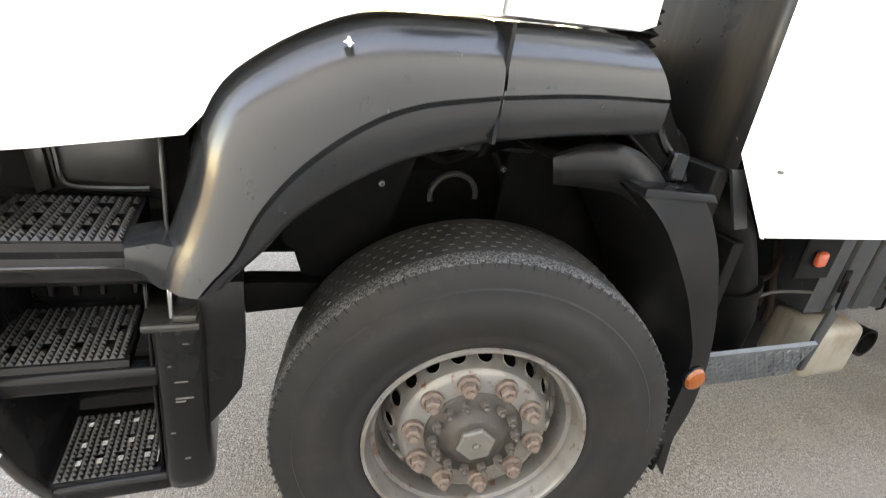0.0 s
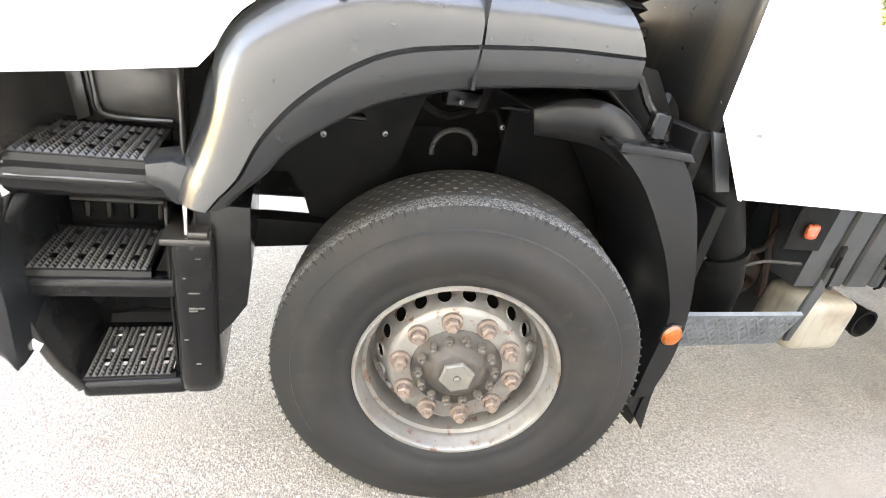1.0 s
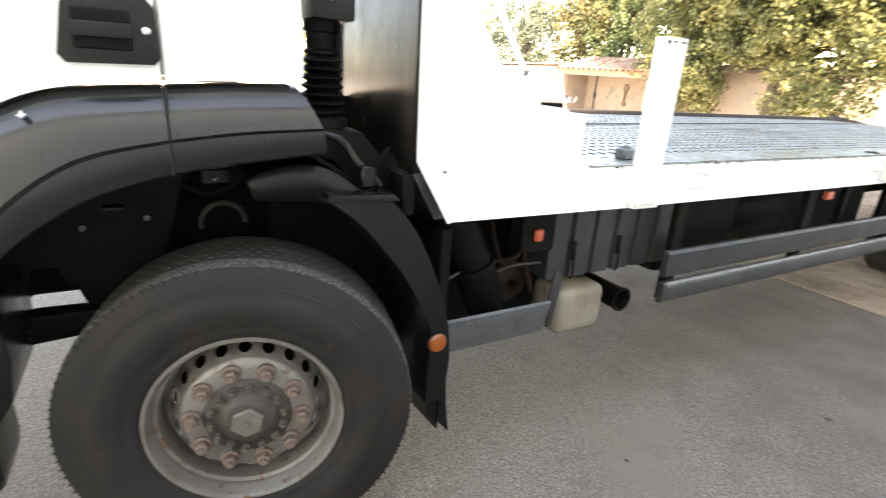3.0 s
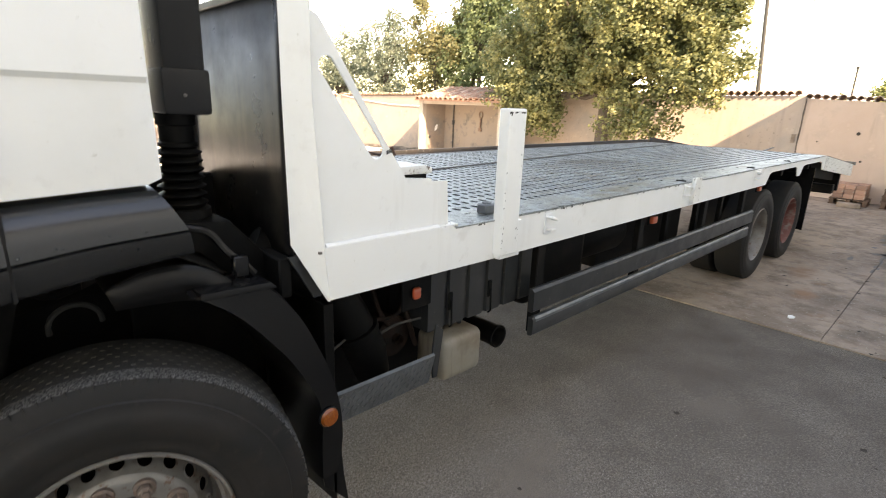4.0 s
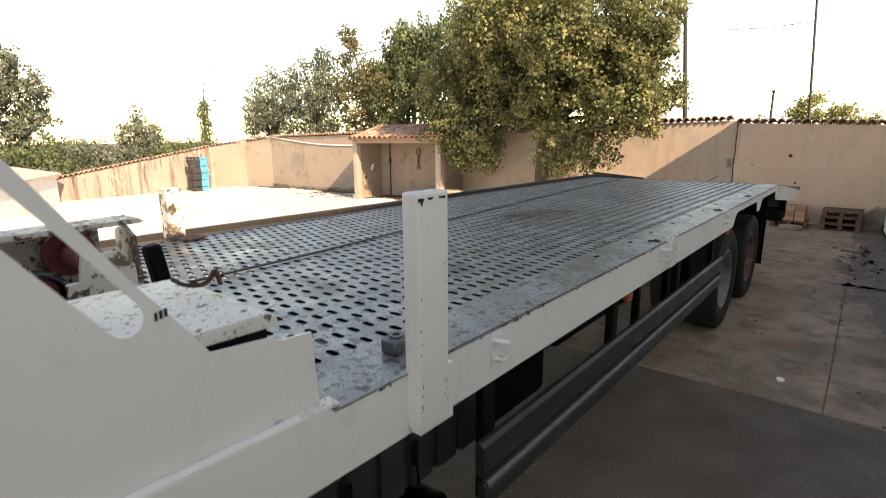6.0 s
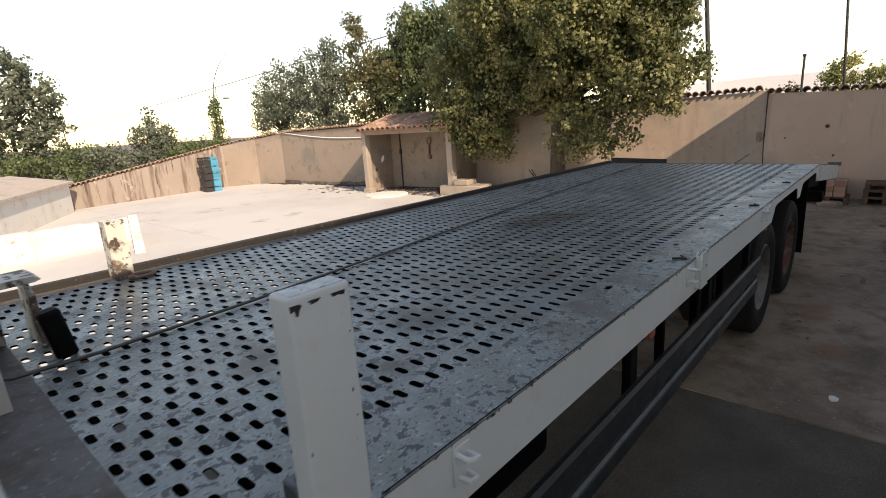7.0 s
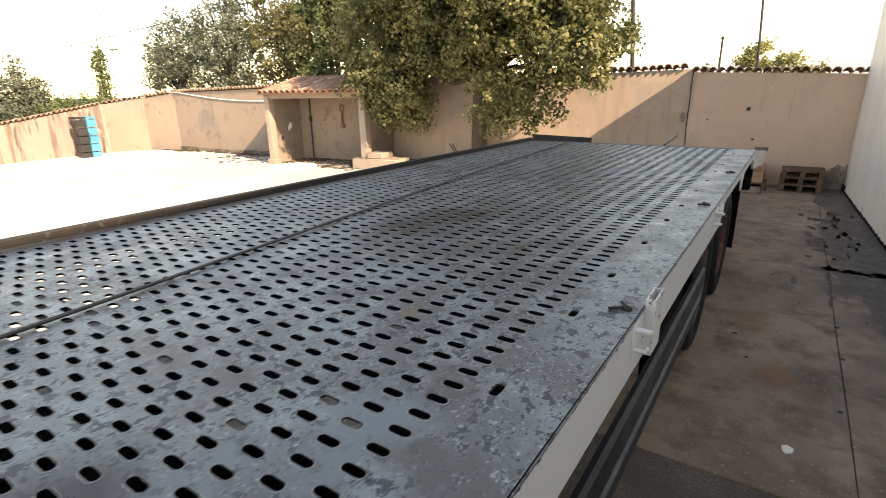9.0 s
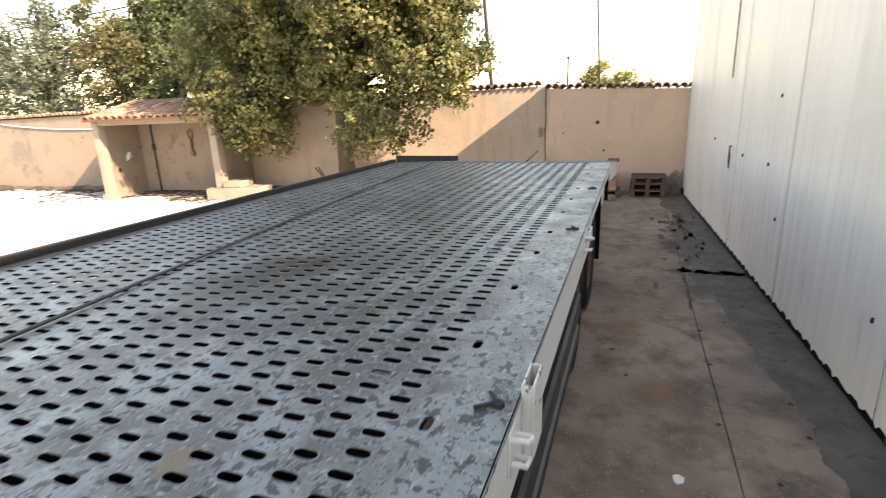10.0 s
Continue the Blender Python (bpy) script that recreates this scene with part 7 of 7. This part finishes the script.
def small_tree(name, loc, blobs, n, per, size, material, label, seed, spread=1.0, group=""):
    t = thing(name, loc, label, "tree", group)
    b = B()
    zmin = min(q[2] for q in blobs)
    tube(b, [(0, 0, -0.05), (0.03, 0.02, zmin * 0.5), (0, 0, zmin)], [0.12, 0.1, 0.07], 8)
    limbs(b, (0, 0, zmin * 0.8), [(q[0], q[1], q[2] + q[5] * 0.6) for q in blobs], 0.05, seed)
    part("trunk", b, M_BARK, t)
    leaf_cloud("crown", crown_centres(blobs, n, seed), per, spread, size, material, t, seed + 1, hang=-0.6)
    return t


def spire(x, y, z, h, r):
    return (x, y, z, r, r, h)


# feathery trees behind the wall
G = "trees behind the yard wall"
small_tree("tree", (15.2, 10.1, 0), [spire(0, 0, 3.9, 2.0, 0.9), spire(0.2, 1.0, 3.7, 1.9, 0.8), spire(0, -0.6, 4.4, 2.2, 0.8), spire(0.1, -1.3, 3.8, 2.0, 0.9), spire(0.1, 0.5, 5.4, 1.3, 0.5)], 280, 44, 0.12, M_LEAF2, "dark green bushy tree behind the yard wall", 20, group=G)
small_tree("tree", (15.1, 12.5, 0), [spire(0, 0, 4.2, 2.1, 0.75), spire(0, 1.1, 3.5, 1.6, 0.8), spire(0.2, -1.0, 3.9, 2.3, 0.6), spire(0.1, -0.5, 5.4, 1.3, 0.3), spire(0, 0.6, 5.0, 1.2, 0.3)], 250, 44, 0.12, M_LEAF2, "slender dark green tree with upright shoots behind the wall", 22, group=G)


def plumes(y0, tops):
    """Upright feathery shoots given as (y, top height)."""
    out = []
    for y, zt in tops:
        out += [spire(0.1, y - y0, zt - 1.25, 1.2, 0.30), spire(0.0, y - y0 + 0.1, zt - 0.5, 0.65, 0.14)]
    return out


small_tree("tree", (15.0, 14.8, 0), [spire(0, 0, 3.5, 1.6, 0.9), spire(0, 0.9, 3.3, 1.4, 0.8), spire(0, -1.0, 3.6, 1.5, 0.8)] + plumes(15.9, [(15.4, 5.5), (16.3, 5.6), (17.0, 6.5), (14.7, 5.9), (17.5, 5.7)]), 240, 42, 0.115, M_LEAF4, "dry olive-coloured tree behind the wall", 24, group=G)
small_tree("tree", (14.9, 18.0, 0), [spire(0, 0, 3.2, 1.5, 0.9), spire(0, 1.1, 3.0, 1.3, 0.8), spire(0, -0.9, 3.4, 1.6, 0.7)] + plumes(18.9, [(18.2, 5.7), (19.0, 5.4), (20.0, 5.9), (20.6, 5.2), (18.6, 6.0)]), 240, 36, 0.11, M_LEAF3, "feathery grey-green tree behind the wall", 26, group=G)
small_tree("tree", (14.9, 21.6, 0), [spire(0, 0, 3.0, 1.3, 0.8), spire(0, 1.2, 2.9, 1.2, 0.7), spire(0, -1.0, 3.1, 1.4, 0.8), spire(-0.7, 0.6, 2.3, 0.8, 0.5)] + plumes(22.6, [(21.5, 5.1), (22.3, 5.3), (23.2, 5.1), (24.2, 4.9), (24.8, 4.4)]), 235, 38, 0.105, M_LEAF3, "grey-green tree drooping over the wall top", 44, group=G)
small_tree("tree", (15.2, 12.9, 0), plumes(13.9, [(14.3, 6.3), (13.4, 6.0), (12.7, 5.9), (13.9, 5.6)]), 80, 36, 0.12, M_LEAF2, "tall thin shoots above the other trees", 28, group=G)
# far trees to the north
pop = small_tree("poplar", (14.45, 27.6, 0), [spire(0, 0, 2.8, 1.6, 0.2)], 46, 34, 0.11, M_LEAF2, "narrow green poplar with bare dead shoots beyond the wall", 30)
bm = B()
tube(bm, spline([(0.05, 0, 3.8), (0.15, 0, 4.7), (0.5, 0, 5.6), (1.1, 0, 6.4), (1.6, 0, 6.7)], 14), [0.03 - 0.0018 * k for k in range(14)], 5)
tube(bm, spline([(0.1, 0, 3.9), (0.3, 0.1, 4.6), (0.5, 0.1, 5.2), (0.95, 0.1, 6.1)], 12), [0.022 - 0.0015 * k for k in range(12)], 5)
part("bare_shoot", bm, M_BARK, pop, "bare dead shoots")
small_tree("conifer", (5.7, 28.6, 0), [spire(0, 0, 3.6, 3.3, 1.5), spire(-1.2, 0.2, 3.8, 3.0, 1.4), spire(1.0, 0, 3.1, 2.2, 1.2), spire(1.5, 0, 4.0, 1.3, 0.6)], 330, 40, 0.16, M_LEAF3, "large grey-green conifer beyond the wall", 32)
small_tree("bush", (10.9, 27.4, 0), [spire(0, 0, 1.9, 1.0, 0.9), spire(0.3, 0.2, 2.7, 0.9, 0.3), spire(-0.5, 0.2, 2.4, 0.8, 0.3), spire(0.8, 0, 2.1, 0.7, 0.3)], 100, 40, 0.12, M_LEAF3, "green bush beyond the wall", 34)
small_tree("bush", (7.7, 28.0, 0), [spire(0, 0, 1.3, 0.7, 1.2), spire(1.4, 0, 1.2, 0.6, 0.8)], 60, 40, 0.12, M_LEAF2, "low green bushes beyond the wall", 36)
small_tree("bush", (12.4, 27.6, 0), [spire(0, 0, 1.4, 0.7, 0.8), spire(1.0, 0, 1.3, 0.6, 0.7)], 50, 40, 0.12, M_LEAF2, "low green bushes beyond the wall", 38)
small_tree("bush", (9.3, 27.0, 0), [spire(0, 0, 1.1, 0.8, 1.1), spire(1.2, 0, 1.0, 0.8, 0.9), spire(-1.2, 0.2, 1.2, 0.8, 0.9)], 120, 40, 0.12, M_LEAF3, "grey-green bushes beyond the low wall", 46)
small_tree("bush", (12.8, 26.0, 0), [spire(0, 0, 1.2, 0.8, 1.0), spire(1.1, 0, 1.3, 0.8, 0.8), spire(-1.0, 0.1, 1.2, 0.8, 0.8)], 110, 40, 0.12, M_LEAF2, "green bushes beyond the yard's corner", 48)
small_tree("bush", (5.6, 26.5, 0), [spire(0, 0, 1.0, 0.8, 1.2), spire(1.3, 0, 0.9, 0.8, 1.0), spire(-1.3, 0, 1.0, 0.8, 1.0)], 110, 40, 0.12, M_LEAF2, "green bushes beyond the outbuilding", 50)
bm = B()
rr = lathe(bm, [(0.66, 0.0), (0.66, 0.03), (0.62, 0.045), (0.3, 0.05)], 32, axis="z", centre=(11.5, 10.9, 0.012))
bm.faces.new(rr[-1])
tagged(part("round_slab", bm, M_LIMEWASH), "round pale concrete cover on the yard floor", "cover")
# beyond the end wall
small_tree("bush", (28.0, 1.4, 0), [spire(0, 0, 2.6, 1.2, 0.7), spire(0.2, -1.2, 2.4, 1.1, 0.6), spire(0, -2.0, 2.1, 0.6, 0.5)], 90, 40, 0.13, M_LEAF5, "pale yellow-green bush beyond the end wall", 40)
small_tree("bush", (28.0, 4.2, 0), [spire(0, 0, 2.0, 0.9, 1.0), spire(0, -1.0, 2.0, 0.7, 0.7)], 50, 34, 0.12, M_LEAF4, "thin brownish bush beyond the end wall", 42)

# ---- poles, wires, distance ----
bm = B()
tube(bm, [(25.0, 5.35, 0), (25.0, 5.95, 7.5)], [0.10, 0.075], 10)
tagged(part("utility_pole", bm, M_POLE), "dark wooden utility pole beyond the wall", "pole")
bm = B()
tube(bm, [(25.6, 1.0, 0), (25.6, 1.45, 7.5)], [0.05, 0.035], 8)
tagged(part("lamp_mast", bm, M_POLE), "thin grey mast beyond the wall", "pole")
bm = B()
tube(bm, [(25.4, 2.42, 0), (25.4, 2.42, 3.7)], [0.04, 0.04], 8)
box(bm, 25.3, 25.45, 2.37, 2.47, 3.66, 3.74)
tagged(part("lamp_post", bm, M_POLE), "short dark lamp post beyond the wall", "pole")
bm = B()
tube(bm, [(15.0, 28.3, 0), (15.0, 28.3, 4.1)], [0.05, 0.03], 8)
tube(bm, [(15.0, 28.3, 4.08), (15.5, 28.3, 4.14)], 0.015, 6)
box(bm, 15.4, 15.75, 28.22, 28.38, 4.12, 4.2, 0.02)
tagged(part("street_lamp", bm, M_GALV), "grey street lamp beyond the yard wall", "pole")


def wire(a, b, sag, r=0.012):
    m = B()
    a, b = np.array(a, float), np.array(b, float)
    tube(m, [tuple(a + (b - a) * t - np.array([0, 0, sag * 4 * t * (1 - t)])) for t in np.linspace(0, 1, 24)], r, 5)
    return tagged(part("overhead_wire", m, M_POLE), "thin black overhead wire", "wire", "overhead wires")


for px_, py_, h_ in ((20.0, 84.0, 4.4), (20.0, 13.0, 6.9)):
    bm = B()
    tube(bm, [(px_, py_, 0), (px_, py_, h_)], [0.09, 0.06], 8)
    tagged(part("utility_pole", bm, M_POLE), "dark wooden pole carrying an overhead wire", "pole", "wire poles")
wire((20.0, 84.0, 4.1), (20.0, 13.0, 6.75), 0.12, 0.026)
wire((25.0, 5.86, 6.4), (25.6, 1.37, 6.2), 0.12, 0.012)
wire((15.0, 28.3, 4.0), (20.0, 13.0, 6.6), 0.3, 0.01)
bm = B()
random.seed(4)
rows = [[], []]
for k in range(41):
    a = radians(-30 + 60 * k / 40)
    h = 9 + 11 * max(0, math.sin((k - 6) / 34 * math.pi)) + 3 * noise.noise(Vector((k * 0.35, 0, 0)))
    rows[0].append((420 * math.cos(a), 420 * math.sin(a) + 30, -1))
    rows[1].append((430 * math.cos(a), 430 * math.sin(a) + 30, h))
rows.append([(x * 1.3, y * 1.3, -1) for x, y, z in rows[1]])
loft(bm, rows)
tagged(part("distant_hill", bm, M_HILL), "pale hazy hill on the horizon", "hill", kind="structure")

# ---- low white house and broken wall across the yard ----
house = thing("low_house", (5.25, 18.75, 0), "low limewashed outbuilding with a shallow tiled roof", "building", rz=62)
bm = B()
box(bm, -6.0, 0.0, 0.0, 3.0, 0.0, 0.92, 0.02)
part("wall", bm, M_LIMEWASH, house)
bm = B()
prism(bm, [(-0.12, 0.90), (1.5, 1.2), (3.12, 0.90), (3.12, 0.96), (1.5, 1.27), (-0.12, 0.96)], -6.1, 0.1, axis="x")
part("roof", bm, M_PALETILE, house, "shallow roof of pale tiles")
bm = B()
for i in range(7):
    x = -6.3 + 0.9 * i
    h = 0.50 + 0.03 * ((i * 5) % 3)
    box(bm, x, x + 0.91, -0.12, 0.12, 0, h, 0.02)
low = tagged(part("low_wall", bm, M_LIMEWASH), "low flaking limewashed wall in the yard", "wall", kind="structure")
low.location = (4.62, 11.42, 0)
low.rotation_euler = (0, 0, radians(9))
bm = B()
prism(bm, [(-0.1, 0.0), (-0.1, 0.53), (0.12, 0.53), (1.72, 0.03), (1.72, 0.0)], -0.09, 0.09, bev=0.015)
wing = tagged(part("wing_wall", bm, M_LIMEWASH), "sloping limewashed end of the low yard wall", "wall", kind="structure")
wing.location = (4.66, 11.36, 0)
wing.rotation_euler = (0, 0, radians(-106))
bm = B()
prism(bm, [(0.0, 0.53), (0.12, 0.535), (1.72, 0.035), (1.70, 0.0), (1.62, 0.0), (0.1, 0.48)], -0.0945, -0.0905)
part("edge_stain", bm, M_BARK, wing, "dark strip along the sloping edge", shade=False)


# ---- crates ----
def crate(mate):
    b = B()
    L, W, H, t = 0.28, 0.42, 0.26, 0.02
    box(b, 0, L, 0, W, 0, t)
    for x0, x1, y0, y1 in ((0, t, 0, W), (L - t, L, 0, W), (t, L - t, 0, t), (t, L - t, W - t, W)):
        box(b, x0, x1, y0, y1, t, 0.15)
        box(b, x0, x1, y0, y1, 0.2, H)
    for x in (0.0, L - t):
        for y in (0.0, 0.13, 0.27, W - t):
            box(b, x, x + t, y, y + t, 0.15, 0.2)
    for x in (0.08, 0.17):
        for y in (0.0, W - t):
            box(b, x, x + t, y, y + t, 0.15, 0.2)
    return b


for col, (cx, mm, lab) in enumerate(((9.60, M_CRATEBLACK, "black plastic crate in a stack by the wall"), (9.91, M_BLUE, "blue plastic crate in a stack by the wall"))):
    first = None
    for k in range(5):
        m = pose(cx + 0.01 * ((k * 7) % 3), 18.95, 0.012 + 0.262 * k, 0, 0, 3 * ((k * 5) % 3 - 1))
        if first is None:
            first = tagged(part("crate", crate(mm), mm, shade=False), lab, "crate", "stacked crates")
            first.matrix_basis = m
        else:
            copy_thing(first, m)


# ---- pallets ----
def pallet():
    p = thing("pallet", (0, 0, 0), "weathered wooden pallet stacked by the end wall", "pallet", "pallet stacks")
    L, W = 0.68, 0.6
    brd = B()
    box(brd, -L / 2, L / 2, -0.045, 0.045, 0, 0.018, 0.002)
    top_b = part("board", brd, M_WOOD, p, shade=False)
    top_b.matrix_basis = Matrix.Translation((0, -0.255, 0.118))
    for k in range(1, 5):
        share("board", top_b.data, p, Matrix.Translation((0, -0.255 + 0.1275 * k, 0.118)))
    for k in range(3):
        share("board", top_b.data, p, Matrix.Translation((0, -0.255 + 0.255 * k, 0.0)))
    blk = B()
    box(blk, -0.04, 0.04, -W / 2, W / 2, 0.018, 0.118, 0.003)
    s = part("bearer", blk, M_WOOD, p, shade=False)
    s.matrix_basis = Matrix.Translation((-0.29, 0, 0))
    for x in (0.0, 0.29):
        share("bearer", s.data, p, Matrix.Translation((x, 0, 0)))
    return p


first = pallet()
first.matrix_basis = pose(14.05, -0.62, 0.012, 0, 0, 88)
for k in range(1, 3):
    copy_thing(first, pose(14.05 + 0.01 * k, -0.62 + 0.012 * (k % 2), 0.012 + 0.138 * k, 0, 0, 88 + 1.2 * k))
copy_thing(first, pose(13.95, 0.27, 0.012, 0, 0, 92))
bricks = thing("brick_stack", (14.0, 0.28, 0.15), "stack of reddish bricks on a pallet by the end wall", "bricks")
b = B()
box(b, -0.07, 0.07, -0.09, 0.09, 0, 0.1, 0.006)
brick = part("brick", b, M_REDTILE, bricks, shade=False)
brick.matrix_basis = Matrix.Translation((-0.23, -0.19, 0))
for k in range(3):
    for i in range(4):
        for j in range(3):
            if i + j + k:
                share("brick", brick.data, bricks, Matrix.Translation((-0.23 + 0.155 * i, -0.19 + 0.19 * j, 0.102 * k)) @ Matrix.Rotation(radians(3 * ((i * 5 + j * 3 + k) % 3 - 1)), 4, "Z"))
b = B()
box(b, -0.12, 0.12, -0.2, 0.2, 0, 0.09, 0.01)
s = tagged(part("concrete_block", b, M_CONC), "pale concrete block in front of the pallets", "block")
s.matrix_basis = pose(13.4, 0.2, 0.012, 0, 0, 10)

# ---- small things on the ground ----
random.seed(31)
bm = B()
pts = [(0.05, 0.0), (0.03, 0.045), (-0.02, 0.04), (-0.055, 0.01), (-0.03, -0.04), (0.02, -0.05)]
prism(bm, pts, 0.0, 0.012, axis="z")
for v in bm.verts:
    v.co.z += 0.012 * (v.co.x * 20 + 1) * 0.5
s = tagged(part("paper_scrap", bm, M_PAPER, shade=False), "crumpled scrap of white paper on the concrete", "litter")
s.location = (5.18, -0.60, 0.013)
s.scale = (0.6, 0.6, 0.8)
bm = B()
for k in range(70):
    x, y = random.uniform(1.5, 13), random.choice((random.uniform(-1.6, -0.2), random.uniform(-1.7, -1.2)))
    y = max(y, BY0 + (x - BX0) * (BY1 - BY0) / (BX1 - BX0) + 0.08)
    r = random.uniform(0.008, 0.022)
    z = 0.0135 if x > XJ else 0.0015
    a = random.uniform(0, 6)
    vs = [bm.verts.new((x + r * random.uniform(0.6, 1.3) * math.cos(a + q), y + r * random.uniform(0.6, 1.3) * math.sin(a + q), z + random.uniform(0, 0.005))) for q in (0, 1.3, 2.6, 3.9, 5.2)]
    bm.faces.new(vs)
tagged(part("dry_leaves", bm, M_DARKDIRT, shade=False), "scattered dry leaves and grit on the pavement", "litter", kind="stuff")
# dark damp band along the shed's foot
bm = B()
M_BAND = mat("dirty_concrete", (0.098, 0.084, 0.072), 0.7, layers=[("noise", 2.5, 0.42, 0.65, (0.145, 0.122, 0.105)), ("noise", 11, 0.55, 0.68, (0.066, 0.056, 0.048))], bump=("fine", 45, 0.2, 0.003), rough_var=0.15)
near, far_ = [], []
for k in range(260):
    x = 5.0 + 9.4 * k / 259
    yb = BY0 + (x - BX0) * (BY1 - BY0) / (BX1 - BX0)
    w = 0.24 + 0.26 * min(1.0, max(0.0, (x - 5.2) / 2.0)) + 0.18 * noise.noise(Vector((x * 1.3, 0.4, 0))) + 0.05 * noise.noise(Vector((x * 6.0, 2.0, 0))) + 0.03 * noise.noise(Vector((x * 19.0, 4.0, 0)))
    near.append((x, yb + max(0.06, w), 0.0142))
    far_.append((x, yb + 0.0, 0.0142))
loft(bm, [near, far_])
tagged(part("damp_band", bm, M_BAND, shade=False), "dark damp band on the concrete along the shed", "stain", kind="structure")
# damp dark patches at the crossing of the joints
M_DAMP = mat("damp_concrete", (0.042, 0.036, 0.031), 0.45, layers=[("noise", 14, 0.5, 0.7, (0.08, 0.069, 0.06))], spec=0.4)
for k in range(110):
    bm = B()
    if k < 14:
        cx, cy = 8.86 + random.uniform(-0.04, 0.08), -1.52 + 0.052 * k + random.uniform(-0.03, 0.03)
        rx, ry = random.uniform(0.05, 0.11), random.uniform(0.05, 0.11)
    elif k < 26:
        cx, cy = 7.75 + 0.095 * (k - 14), -0.90 + random.uniform(-0.02, 0.02)
        rx, ry = random.uniform(0.05, 0.12), random.uniform(0.008, 0.02)
    else:
        cx, cy = random.uniform(9.3, 12.0) if k < 90 else random.uniform(7.8, 12.5), random.gauss(-1.02, 0.14)
        rx, ry = random.uniform(0.04, 0.16), random.uniform(0.012, 0.045)
    n = 26
    vs = [bm.verts.new((cx + rx * math.cos(q) * (1 + 0.9 * noise.noise(Vector((3 * math.cos(q), 3 * math.sin(q), k)))), cy + ry * math.sin(q) * (1 + 0.9 * noise.noise(Vector((3 * math.cos(q), 3 * math.sin(q), k + 9)))), 0.0165)) for q in np.linspace(0, 2 * math.pi, n, endpoint=False)]
    bm.faces.new(vs)
    tagged(part("damp_patch", bm, M_DAMP, shade=False), "dark damp patch on the concrete", "stain", "damp patches", "structure")


# ---- weeds along the shed ----
def weed(x, y, h, n, seed):
    t = thing("weed", (x, y, 0.0), "straggly green weed growing at the shed's foot", "weed", "weeds along the shed")
    rng = np.random.default_rng(seed)
    b = B()
    cs = []
    for k in range(n):
        tip = np.array([rng.normal() * 0.16, rng.uniform(-0.05, 0.30), h * rng.uniform(0.5, 1.0)])
        pts = [tuple(tip * f * np.array([f, f, 1])) for f in (0.0, 0.35, 0.7, 1.0)]
        tube(b, pts, [0.005, 0.004, 0.003, 0.002], 5)
        for f in np.linspace(0.3, 1.0, 6):
            q = tip * f * np.array([f, f, 1])
            cs.append((*q, 0.05))
    part("stems", b, M_BARK, t)
    leaf_cloud("leaves", cs, 4, 1.0, 0.032, M_LEAF4, t, seed + 1)
    return t


def shed_y(x):
    return BY0 + (x - BX0) * (BY1 - BY0) / (BX1 - BX0)


for x, h, n, sd in ((4.6, 0.6, 14, 50), (5.0, 0.65, 16, 52), (4.85, 0.55, 14, 62), (4.3, 0.5, 12, 64), (3.9, 0.45, 8, 58), (5.15, 0.3, 6, 56)):
    weed(x, shed_y(x) + 0.06, h, n, sd)
